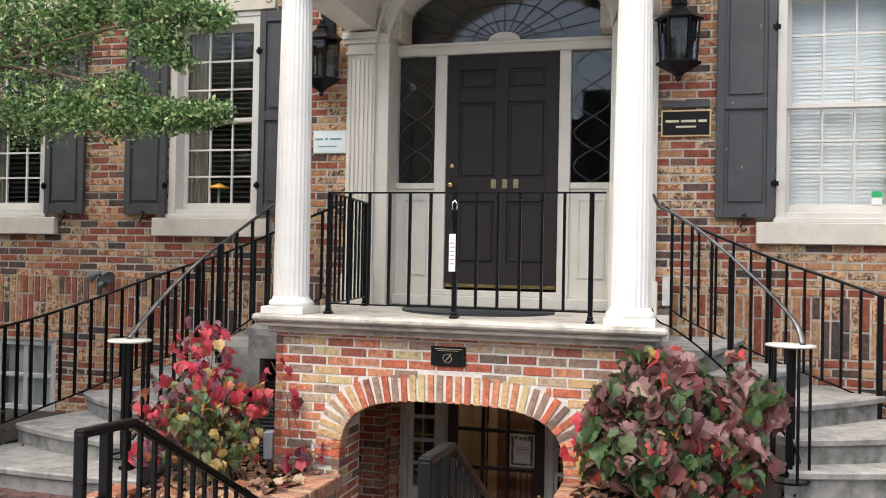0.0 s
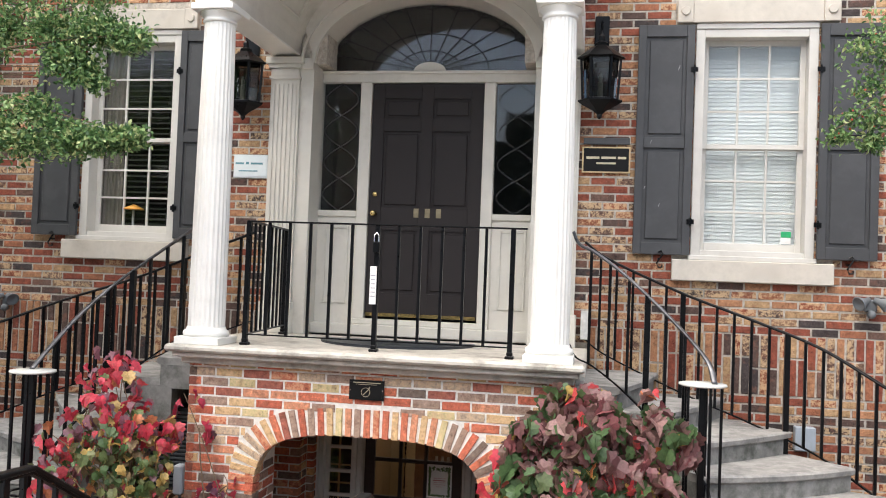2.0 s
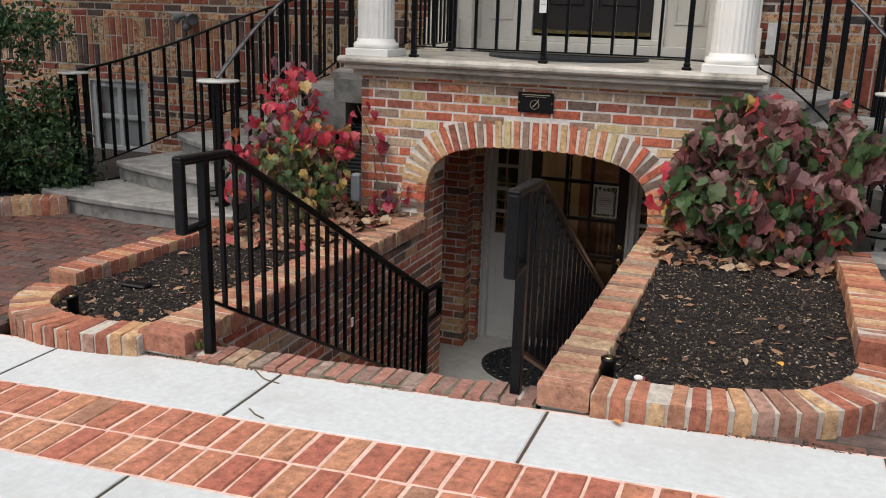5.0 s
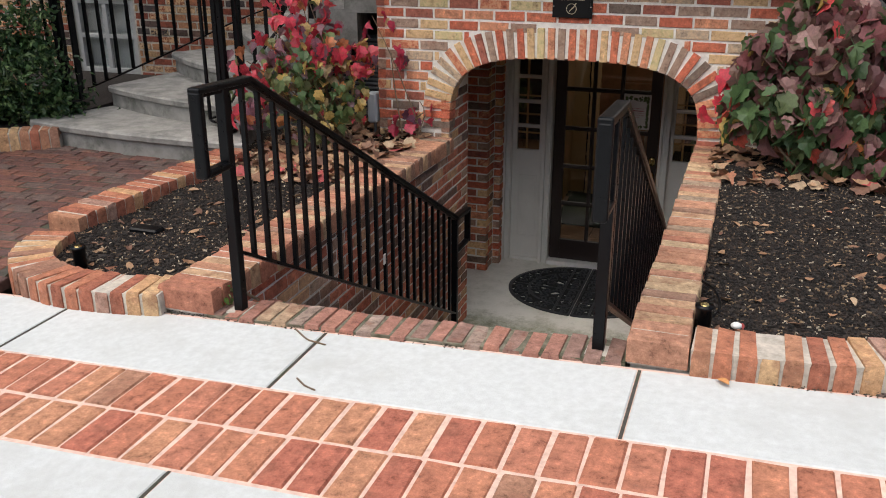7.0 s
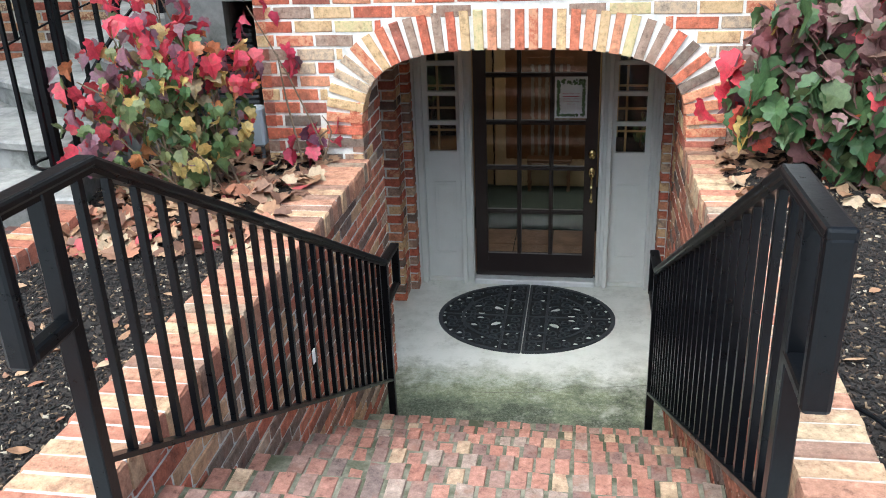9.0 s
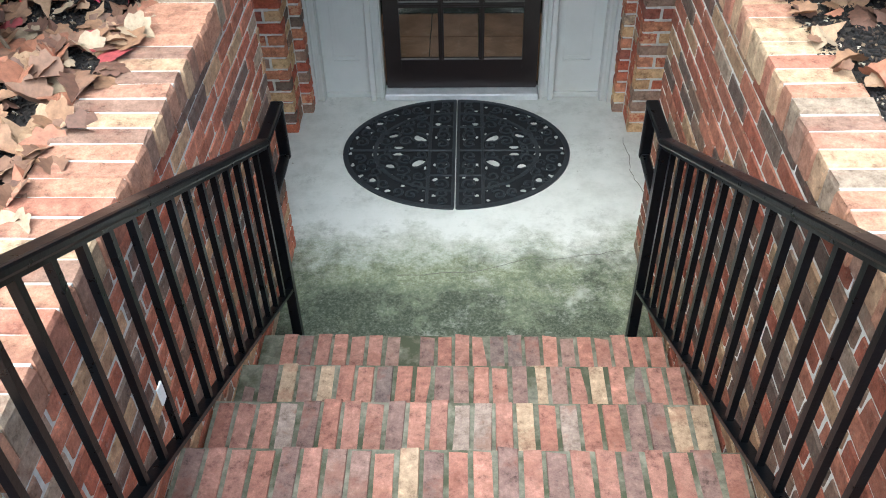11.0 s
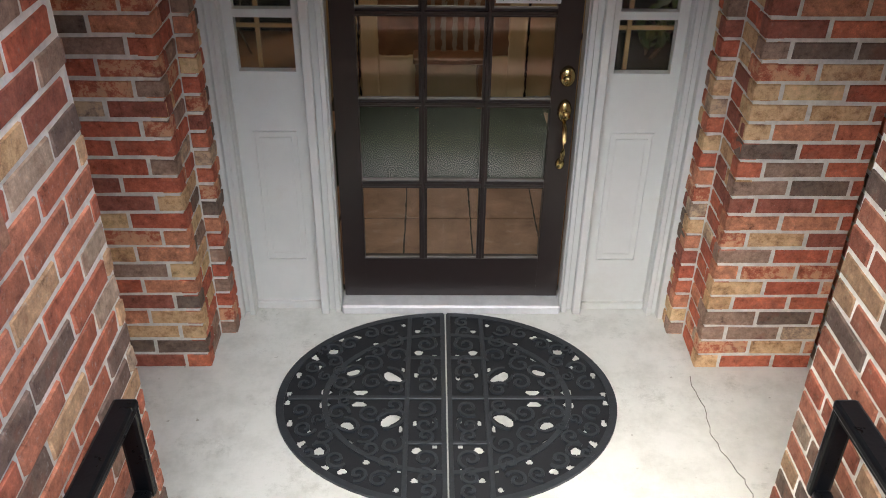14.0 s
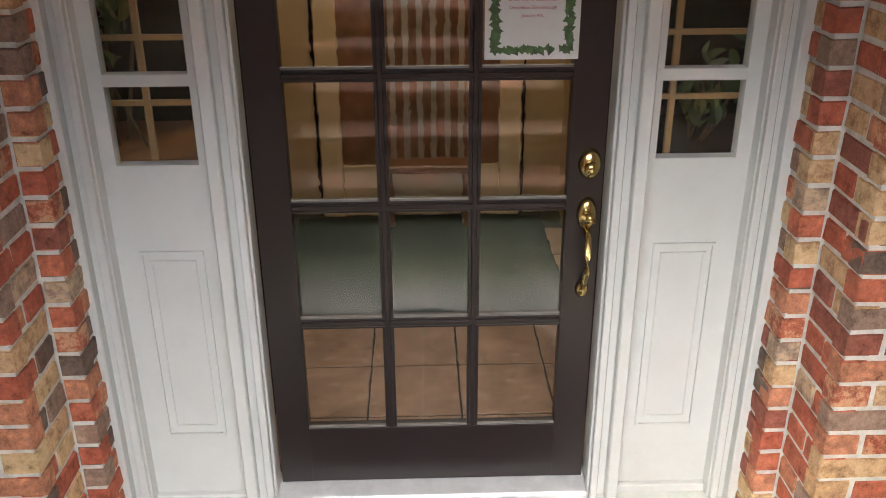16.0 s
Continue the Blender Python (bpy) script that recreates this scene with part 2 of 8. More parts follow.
def landing_mat():
    """Pale concrete; thin green algae that thickens to dark moss towards the foot of the steps."""
    m, nt, p = base_mat("mossy_concrete")
    pos = nt.nodes.new("ShaderNodeNewGeometry").outputs["Position"]
    sep = nt.nodes.new("ShaderNodeSeparateXYZ")
    nt.links.new(pos, sep.inputs[0])

    def band(y0, y1, scale, amount):
        """0 towards the door, 1 towards the steps, with a ragged edge."""
        mr = nt.nodes.new("ShaderNodeMapRange")
        mr.inputs["From Min"].default_value, mr.inputs["From Max"].default_value = y0, y1
        mr.clamp = False
        nt.links.new(sep.outputs["Y"], mr.inputs["Value"])
        n = noise_node(nt, scale, 12, 0.78, pos)
        ad = nt.nodes.new("ShaderNodeMath")
        ad.operation = "MULTIPLY_ADD"
        nt.links.new(n.outputs["Fac"], ad.inputs[0])
        ad.inputs[1].default_value, ad.inputs[2].default_value = amount, -amount / 2
        a2 = nt.nodes.new("ShaderNodeMath")
        a2.operation, a2.use_clamp = "ADD", True
        nt.links.new(ad.outputs[0], a2.inputs[0])
        nt.links.new(mr.outputs["Result"], a2.inputs[1])
        return a2.outputs[0]

    n1 = noise_node(nt, 7, 8, 0.7, pos)
    r1 = ramp(nt, [(0.3, (0.56, 0.56, 0.51)), (0.55, (0.70, 0.70, 0.65)), (0.75, (0.74, 0.73, 0.69))])
    nt.links.new(n1.outputs["Fac"], r1.inputs["Fac"])
    # small dark spots
    n0 = noise_node(nt, 26, 3, 0.5, pos)
    r0 = ramp(nt, [(0.70, (1, 1, 1)), (0.78, (0.55, 0.54, 0.48))])
    nt.links.new(n0.outputs["Fac"], r0.inputs["Fac"])
    c = mixc(nt, 1.0, r1.outputs["Color"], r0.outputs["Color"], "MULTIPLY")
    # thin yellow-green algae
    n2 = noise_node(nt, 55, 10, 0.85, pos)
    r2 = ramp(nt, [(0.36, (0.11, 0.13, 0.07)), (0.52, (0.25, 0.275, 0.175)), (0.66, (0.48, 0.49, 0.41))])
    nt.links.new(n2.outputs["Fac"], r2.inputs["Fac"])
    c = mixc(nt, band(0.58, 0.26, 2.6, 4.2), c, r2.outputs["Color"])
    # dark damp moss with worn pale flecks
    n3 = noise_node(nt, 75, 12, 0.9, pos)
    r3 = ramp(nt, [(0.40, (0.020, 0.026, 0.016)), (0.50, (0.065, 0.078, 0.050)), (0.58, (0.14, 0.155, 0.115)), (0.68, (0.46, 0.46, 0.42))])
    nt.links.new(n3.outputs["Fac"], r3.inputs["Fac"])
    c = mixc(nt, band(0.42, -0.12, 3.4, 4.6), c, r3.outputs["Color"])
    # bare worn patches
    n5 = noise_node(nt, 4.5, 10, 0.8, pos)
    r5 = ramp(nt, [(0.55, (0, 0, 0)), (0.66, (0.65, 0.65, 0.65))])
    nt.links.new(n5.outputs["Fac"], r5.inputs["Fac"])
    c = mixc(nt, r5.outputs["Color"], c, (0.42, 0.42, 0.37))
    nt.links.new(c, p.inputs["Base Color"])
    p.inputs["Roughness"].default_value = 0.88
    n4 = noise_node(nt, 130, 6, 0.7, pos)
    bump(nt, p, n4.outputs["Fac"], 0.5, 0.004)
    return m


MOSSY = landing_mat()
MULCH = surf("dark_mulch", (0.022, 0.017, 0.014), 0.95, var=0.6, scale=40, bump_s=1.0, bump_scale=90, stain=(0.05, 0.038, 0.028), stain_scale=25, stain_at=(0.55, 0.7))
ROADM = surf("distant_ground", (0.16, 0.15, 0.13), 0.95, var=0.2, scale=1.0, bump_s=0.2, bump_scale=30)


def island_mat(name, stops, rough=0.6, constant=True, trans=0.0, noise_scale=40):
    m, nt, p = base_mat(name)
    g = nt.nodes.new("ShaderNodeNewGeometry")
    r = ramp(nt, stops, constant)
    nt.links.new(g.outputs["Random Per Island"], r.inputs["Fac"])
    n = noise_node(nt, noise_scale, 5, 0.7, g.outputs["Position"])
    r1 = ramp(nt, [(0.3, (0.65, 0.65, 0.65)), (0.7, (1.3, 1.3, 1.3))])
    nt.links.new(n.outputs["Fac"], r1.inputs["Fac"])
    c = mixc(nt, 1.0, r.outputs["Color"], r1.outputs["Color"], "MULTIPLY")
    if trans:
        n2 = noise_node(nt, 22, 4, 0.6, g.outputs["Position"])
        r2 = ramp(nt, [(0.52, (0, 0, 0)), (0.68, (0.4, 0.4, 0.4))])
        nt.links.new(n2.outputs["Fac"], r2.inputs["Fac"])
        c = mixc(nt, r2.outputs["Color"], c, (0.11, 0.12, 0.05))
    nt.links.new(c, p.inputs["Base Color"])
    p.inputs["Roughness"].default_value = rough
    if trans:
        tr = nt.nodes.new("ShaderNodeBsdfTranslucent")
        nt.links.new(c, tr.inputs["Color"])
        mx = nt.nodes.new("ShaderNodeMixShader")
        mx.inputs["Fac"].default_value = trans
        nt.links.new(p.outputs[0], mx.inputs[1])
        nt.links.new(tr.outputs[0], mx.inputs[2])
        nt.links.new(mx.outputs[0], nt.nodes["Material Output"].inputs["Surface"])
    return m


# ---------- mesh helpers ----------
def mesh_of(name, bm):
    me = bpy.data.meshes.new(name)
    bm.normal_update()
    bm.to_mesh(me)
    bm.free()
    return me


def part(name, bm, material, parent=None, label="", smooth=False):
    me = mesh_of(name, bm)
    me.materials.append(material)
    if smooth:
        me.polygons.foreach_set("use_smooth", [True] * len(me.polygons))
    ob = new(name, me)
    if parent is not None:
        ob.parent = parent
    if label:
        ob["label"] = label
    return ob


def thing(name, label, category, group="", kind=""):
    return tagged(new(name), label, category, group, kind)


def box(bm, x0, x1, y0, y1, z0, z1, bev=0.0):
    x0, x1 = min(x0, x1), max(x0, x1)
    y0, y1 = min(y0, y1), max(y0, y1)
    z0, z1 = min(z0, z1), max(z0, z1)
    r = bmesh.ops.create_cube(bm, size=1.0, matrix=Matrix.Translation(((x0 + x1) / 2, (y0 + y1) / 2, (z0 + z1) / 2)) @ Matrix.Diagonal((x1 - x0, y1 - y0, z1 - z0, 1)))
    if bev > 0:
        vs = set(r["verts"])
        es = [e for e in bm.edges if e.verts[0] in vs and e.verts[1] in vs]
        bmesh.ops.bevel(bm, geom=es, offset=bev, segments=1, affect="EDGES", profile=0.5)
    return bm


def B(x0, x1, y0, y1, z0, z1, bev=0.0):
    return box(bmesh.new(), x0, x1, y0, y1, z0, z1, bev)


def sweep(bm, pts, w, h, up=Vector((0, 0, 1)), sides=4, closed=False):
    """A bar of section w x h along a line of points; sides 4 for flat bars, more for round ones."""
    pts = [Vector(p) for p in pts]
    rings = []
    n = len(pts)
    for i, p in enumerate(pts):
        a = pts[i - 1] if i > 0 or closed else p
        b = pts[(i + 1) % n] if i < n - 1 or closed else p
        d = (b - a).normalized()
        side = d.cross(up)
        if side.length < 1e-4:
            side = d.cross(Vector((0, 1, 0)))
        side.normalize()
        top = side.cross(d).normalized()
        k = 1.0
        if 0 < i < n - 1:
            c = (pts[i] - pts[i - 1]).normalized().dot((pts[i + 1] - pts[i]).normalized())
            k = 1.0 / max(0.5, math.sqrt((1 + c) / 2))
        ring = []
        if sides == 4:
            for sx, sz in ((-1, -1), (1, -1), (1, 1), (-1, 1)):
                ring.append(bm.verts.new(p + side * sx * w / 2 + top * sz * h / 2 * k))
        else:
            for j in range(sides):
                t = 2 * math.pi * j / sides
                ring.append(bm.verts.new(p + side * math.cos(t) * w / 2 + top * math.sin(t) * h / 2 * k))
        rings.append(ring)
    m = len(rings[0])
    for r0, r1 in zip(rings, rings[1:] + ([rings[0]] if closed else [])):
        for j in range(m):
            bm.faces.new((r0[j], r0[(j + 1) % m], r1[(j + 1) % m], r1[j]))
    if not closed:
        bm.faces.new(rings[0][::-1])
        bm.faces.new(rings[-1])
    return bm


def tube(bm, pts, w, h, r=0.3):
    """A square bar with rounded corners along a line of points."""
    inner = sweep(bmesh.new(), pts, w, h)
    inner.normal_update()
    es = [e for e in inner.edges if len(e.link_faces) == 2 and e.link_faces[0].normal.dot(e.link_faces[1].normal) < 0.5]
    bmesh.ops.bevel(inner, geom=es, offset=min(w, h) * r, segments=2, affect="EDGES", profile=0.5)
    me = bpy.data.meshes.new("bar")
    inner.to_mesh(me)
    inner.free()
    bm.from_mesh(me)
    bpy.data.meshes.remove(me)
    return bm


def S(pts, w, h, sides=4, closed=False):
    return sweep(bmesh.new(), pts, w, h, sides=sides, closed=closed)


def lathe(bm, profile, cx, cy, seg=24, flutes=0, depth=0.0):
    """Turned form round a vertical axis; profile: radius, height."""
    rings = []
    for r, z in profile:
        ring = []
        for j in range(seg):
            t = 2 * math.pi * j / seg
            rr = r - (depth * (j % 2) if flutes and r > 0 else 0)
            ring.append(bm.verts.new((cx + rr * math.cos(t), cy + rr * math.sin(t), z)))
        rings.append(ring)
    for a, b in zip(rings, rings[1:]):
        for j in range(seg):
            bm.faces.new((a[j], a[(j + 1) % seg], b[(j + 1) % seg], b[j]))
    bm.faces.new(rings[0][::-1])
    bm.faces.new(rings[-1])
    return bm


def holed(bm, x0, x1, z0, z1, y0, y1, holes):
    """An upright slab with square openings right through it."""
    xs = sorted({x0, x1, *[min(max(h[i], x0), x1) for h in holes for i in (0, 1)]})
    zs = sorted({z0, z1, *[min(max(h[i], z0), z1) for h in holes for i in (2, 3)]})

    def solid(i, j):
        if not (0 <= i < len(xs) - 1 and 0 <= j < len(zs) - 1):
            return False
        cx, cz = (xs[i] + xs[i + 1]) / 2, (zs[j] + zs[j + 1]) / 2
        return not any(h[0] < cx < h[1] and h[2] < cz < h[3] for h in holes)

    vs = {}

    def v(x, y, z):
        k = (round(x, 4), round(y, 4), round(z, 4))
        if k not in vs:
            vs[k] = bm.verts.new(k)
        return vs[k]

    for i in range(len(xs) - 1):
        for j in range(len(zs) - 1):
            if not solid(i, j):
                continue
            a, b, c, d = xs[i], xs[i + 1], zs[j], zs[j + 1]
            bm.faces.new((v(a, y0, c), v(b, y0, c), v(b, y0, d), v(a, y0, d)))
            bm.faces.new((v(a, y1, c), v(a, y1, d), v(b, y1, d), v(b, y1, c)))
            if not solid(i - 1, j):
                bm.faces.new((v(a, y0, c), v(a, y0, d), v(a, y1, d), v(a, y1, c)))
            if not solid(i + 1, j):
                bm.faces.new((v(b, y0, c), v(b, y1, c), v(b, y1, d), v(b, y0, d)))
            if not solid(i, j - 1):
                bm.faces.new((v(a, y0, c), v(a, y1, c), v(b, y1, c), v(b, y0, c)))
            if not solid(i, j + 1):
                bm.faces.new((v(a, y0, d), v(b, y0, d), v(b, y1, d), v(a, y1, d)))
    return bm


# ---------- bricks ----------
COURSE, BLEN, BHIGH, JOINT = 0.0714, 0.2015, 0.0595, 0.0130
rng = random.Random(7)


def brick_shape(seed):
    """Unit brick: length, depth and height 1; face at y = 0, worn front edges."""
    r = random.Random(seed)
    e = [0.018, 0.055]
    back = [(-0.5, 1, -0.5), (0.5, 1, -0.5), (0.5, 1, 0.5), (-0.5, 1, 0.5)]
    mid = [(x * r.uniform(0.985, 1.012), 0.10 + r.uniform(0, 0.06), z * r.uniform(0.93, 1.05)) for x, _, z in back]
    front = [((abs(x) - e[0] * r.uniform(0.5, 1.8)) * (1 if x > 0 else -1), r.uniform(-0.03, 0.03), (abs(z) - e[1] * r.uniform(0.5, 1.8)) * (1 if z > 0 else -1)) for x, _, z in back]
    vs = back + mid + front
    fs = [(8, 9, 10, 11)]
    for a in range(4):
        b = (a + 1) % 4
        fs.append((4 + a, 4 + b, 8 + b, 8 + a))
        fs.append((a, b, 4 + b, 4 + a))
    return vs, fs


SHAPES = [brick_shape(i) for i in range(8)]
mesh_cache = {}


def brick_mesh(i, material):
    k = (i, material.name)
    if k not in mesh_cache:
        me = bpy.data.meshes.new("brick")
        me.from_pydata(SHAPES[i][0], [], SHAPES[i][1])
        me.materials.append(material)
        mesh_cache[k] = me
    return mesh_cache[k]


def frame_matrix(c, u, n, l, d, h, tilt=0.0):
    """Brick pose: centre of its face, direction of its length, outward normal."""
    u, n = Vector(u).normalized(), Vector(n).normalized()
    w = u.cross(-n).normalized()
    m = Matrix((u, -n, w)).transposed().to_4x4()
    return Matrix.Translation(c) @ m @ Matrix.Rotation(tilt, 4, "Y") @ Matrix.Diagonal((l, d, h, 1))


def lay(items, mat_obj, mat_joined, parent, near=(0, 0, 0), most=300, name="brick"):
    """items: brick poses. The nearest are pieces of their own, the rest one joined part."""
    near = Vector(near)
    items = sorted(items, key=lambda m: (m.translation - near).length)
    for m in items[:most]:
        ob = bpy.data.objects.new(name, brick_mesh(rng.randrange(8), mat_obj))
        scene.collection.objects.link(ob)
        ob.parent = parent
        ob.matrix_basis = m
    rest = items[most:]
    if rest:
        vs, fs = [], []
        for m in rest:
            sv, sf = SHAPES[rng.randrange(8)]
            k = len(vs)
            vs += [tuple(m @ Vector(p)) for p in sv]
            fs += [tuple(k + i for i in f) for f in sf]
        me = bpy.data.meshes.new(name + "work")
        me.from_pydata(vs, [], fs)
        me.materials.append(mat_joined)
        ob = new(name + "work", me)
        ob.parent = parent
        tagged(ob, kind="stuff")


def courses(o, u, n, length, z0, z1, spans=None, depth=0.06, proud=0.0, blen=BLEN, phase=0.0):
    """Running bond on a plane through o along u, facing n, between two heights. spans(za, zb) gives the free stretches of a course."""
    out = []
    o, u, n = Vector(o), Vector(u).normalized(), Vector(n).normalized()
    k0 = int(math.floor((z0 + 1.61) / COURSE + 0.01))
    k = k0
    while True:
        za = -1.61 + k * COURSE
        if za + 0.02 > z1:
            break
        zb = min(za + BHIGH, z1)
        for a, b in (spans(za, zb) if spans else [(0.0, length)]):
            p = (BLEN + JOINT) * (0.5 if k % 2 else 0.0) + phase
            s = math.floor((a - p) / (BLEN + JOINT)) * (BLEN + JOINT) + p
            while s < b - 0.02:
                l0, l1 = max(a, s), min(b, s + BLEN)
                if l1 - l0 > 0.025:
                    c = o + u * ((l0 + l1) / 2)
                    c = Vector((c.x, c.y, (za + zb) / 2 + rng.uniform(-0.001, 0.001))) + n * (proud - 0.003 + rng.uniform(-0.0015, 0.0025))
                    out.append(frame_matrix(c, u, n, l1 - l0, depth, zb - za, rng.uniform(-0.006, 0.006)))
                s += BLEN + JOINT
        k += 1
    return out


def open_spans(length, holes, to_u):
    """Free stretches between square holes given in plan coordinates."""
    def spans(za, zb):
        res = [(0.0, length)]
        for h in holes:
            if zb > h[2] + 0.012 and za < h[3] - 0.012:
                ha, hb = sorted((to_u(h[0]), to_u(h[1])))
                nxt = []
                for a, b in res:
                    if ha > a:
                        nxt.append((a, min(b, ha)))
                    if hb < b:
                        nxt.append((max(a, hb), b))
                res = [(a, b) for a, b in nxt if b - a > 0.02]
        return res
    return spans

# ---------- levels and planes ----------
FLOOR = -1.61          # lower landing
PORCH = 1.20           # porch floor
FW = 1.43              # face of the house wall
XL, XR = -0.82, 0.87   # faces of the sunken passage
YJ = 0.45              # back of the arch wall
DOOR_Y = 1.85          # face of the lower door
SLOPE = 0.045          # the street rises to the right
RISE, TREAD, NOSE = 0.1811, 0.32, -0.33

# ---------- ground, sidewalk ----------
bm = bmesh.new()
gx, gy = [-400, -1.34, 1.50, 400], [-400, -3.0, 4.25, 400]
for i in range(3):
    for j in range(3):
        if i == 1 and j == 1:
            continue
        vs = [bm.verts.new((x, y, -0.30)) for x, y in ((gx[i], gy[j]), (gx[i + 1], gy[j]), (gx[i + 1], gy[j + 1]), (gx[i], gy[j + 1]))]
        bm.faces.new(vs)
bmesh.ops.remove_doubles(bm, verts=bm.verts, dist=0.001)
tagged(part("ground", bm, ROADM), "bare grey brown ground reaching far off", "ground", kind="structure")

TILT_M = Matrix.Rotation(-math.atan(SLOPE), 4, "Y")
sidewalk = tagged(part("pavement", B(-14, 14, -9.0, -3.06, -0.20, -0.004), MORTAR_PINK), "pale concrete sidewalk with a band of red brick", "sidewalk", kind="structure")
sidewalk.matrix_basis = TILT_M
for row, (ya, yb) in enumerate(((-3.52, -3.075), (-9.0, -4.03))):
    x = -13.9 + (0.35 if row else 0.0)
    xs = [-0.27 + 1.19 * k - row * 0.03 for k in range(-10, 11)]
    for a, b in zip(xs, xs[1:]):
        part("joint", B(a - 0.0055, a + 0.0055, ya + 0.002, yb - 0.002, -0.10, -0.0015), MORTAR_DARK, sidewalk)
        part("concrete_slab", B(a + 0.006, b - 0.006, ya, yb, -0.10, 0.0, 0.006), CONC, sidewalk)
items = []
for r, (ya, yb) in enumerate(((-3.767, -3.532), (-4.018, -3.783))):
    for k in range(-122, 123):
        c = (k * 0.112 + 0.012 * r + rng.uniform(-0.002, 0.002), (ya + yb) / 2, 0.002 + rng.uniform(-0.003, 0.002))
        items.append(frame_matrix(c, (0, 1, 0), (0, 0, 1), 0.235, 0.06, 0.1035, rng.uniform(-0.012, 0.012)))
lay(items, M_PAVE, M_PAVE_J, sidewalk, (0, -3.7, 0), 150)


def paving(name, label, poly, z, ang):
    """Old brick paving over a plan outline."""
    bm = bmesh.new()
    top = [bm.verts.new((x, y, z - 0.006)) for x, y in poly]
    bot = [bm.verts.new((x, y, z - 0.2)) for x, y in poly]
    bm.faces.new(top)
    n = len(poly)
    for i in range(n):
        bm.faces.new((bot[i], bot[(i + 1) % n], top[(i + 1) % n], top[i]))
    ob = tagged(part(name, bm, MORTAR_DARK), label, "paving", kind="structure")

    def inside(x, y):
        c = False
        for i in range(n):
            (xa, ya), (xb, yb) = poly[i], poly[i - 1]
            if (ya > y) != (yb > y) and x < (xb - xa) * (y - ya) / (yb - ya) + xa:
                c = not c
        return c

    items = []
    ca, sa = math.cos(ang), math.sin(ang)
    for i in range(-40, 41):
        for j in range(-60, 61):
            u, v = (i + 0.5 * (j % 2)) * 0.212, j * 0.105
            x, y = poly[0][0] + u * ca - v * sa, poly[0][1] + u * sa + v * ca
            if inside(x, y):
                items.append(frame_matrix((x, y, z + rng.uniform(-0.003, 0.003)), (ca, sa, 0), (0, 0, 1), 0.200, 0.05, 0.094, rng.uniform(-0.02, 0.02)))
    lay(items, M_PATIO, M_PATIO, ob, (0, 0, 0), 0)
    return ob


# unseen jagged backdrop added to cut low skylight and darken glass reflections
rt = random.Random(77)
bm = bmesh.new()
far_x = -60.0
while far_x < 60:
    w = rt.uniform(0.5, 1.4)
    h = 7.2 + 3.2 * noise.noise(Vector((far_x * 0.13, 2.0, 0))) + 1.6 * noise.noise(Vector((far_x * 0.7, 5.0, 0))) + rt.uniform(-0.5, 0.5)
    box(bm, far_x, far_x + w, -26.5 - rt.uniform(0, 0.5), -26.0 + rt.uniform(0, 0.5), -0.3, h)
    far_x += w - 0.02
backdrop = tagged(part("backdrop", bm, surf("unseen_backdrop", (0.045, 0.05, 0.035), 0.95, var=0.5, scale=0.6, bump_s=0)), "unseen dark backdrop standing in for trees and houses across the street", "backdrop", kind="structure")

paving("paving_left", "worn dark red brick paving before the stair", [(-2.0, -3.02), (-2.3, -2.2), (-1.98, -0.7), (-4.2, -0.55), (-4.4, -1.0), (-9.0, -1.9), (-9.0, -3.02)], -0.10, 0.1)
paving("paving_right", "worn dark red brick paving beside the planter", [(1.75, -3.02), (2.28, -2.6), (2.3, -0.6), (4.2, -0.5), (9.0, -0.5), (9.0, -3.02)], 0.07, 0.05)

# ---------- sunken passage: retaining walls ----------
def retaining(name, face, out, sgn):
    top = -0.045 if sgn > 0 else 0.03
    w = tagged(part(name, B(face, out, -3.02, YJ - 0.002, FLOOR - 0.05, top), MORTAR_WHITE), "red and brown brick retaining wall of the sunken entry", "brick wall", kind="structure")
    o = (face, -3.02, 0) if sgn > 0 else (face, YJ - 0.004, 0)
    u = (0, 1, 0) if sgn > 0 else (0, -1, 0)
    ln = YJ + 3.016

    def spans(za, zb):
        # no bricks under the steps
        ya = -2.95 if zb > 0.0 else NOSE - TREAD * max(0.0, (za - FLOOR) / RISE) - 0.02
        ya = max(-3.02, ya)
        if sgn > 0:
            return [(ya + 3.02, ln)]
        return [(0.0, YJ - 0.004 - ya)]

    its = courses(o, u, (sgn, 0, 0), ln, FLOOR, top, spans, proud=0.009)
    return w, its


wl, il = retaining("wall_passage_left", XL - 0.009, -1.10, 1)
wr, ir = retaining("wall_passage_right", XR + 0.009, 1.13, -1)

# landing floor
floor_ob = tagged(part("floor", B(XL - 0.5, 1.75, NOSE - 0.02, 3.6, FLOOR - 0.12, FLOOR), MOSSY), "pale concrete landing with green moss by the steps", "floor", kind="structure")
# a fine crack across the landing
CRACKM = surf("crack_dirt", (0.16, 0.155, 0.13), 0.95, var=0.4, scale=30, bump_s=0)
for pts, w in (([(0.93, 1.38), (0.945, 1.2), (0.93, 1.05), (0.99, 0.85), (1.0, 0.7)], 0.0028), ([(-0.3, 0.22), (0.05, 0.24), (0.3, 0.33), (0.6, 0.36), (0.86, 0.42)], 0.0024)):
    fine = []
    for (xa, ya), (xb, yb) in zip(pts, pts[1:]):
        for k in range(6):
            t = k / 6
            fine.append((xa + (xb - xa) * t + rng.uniform(-0.008, 0.008), ya + (yb - ya) * t + rng.uniform(-0.008, 0.008), FLOOR + 0.0006))
    part("crack", S(fine, w, 0.002), CRACKM, floor_ob, "dark hairline crack")

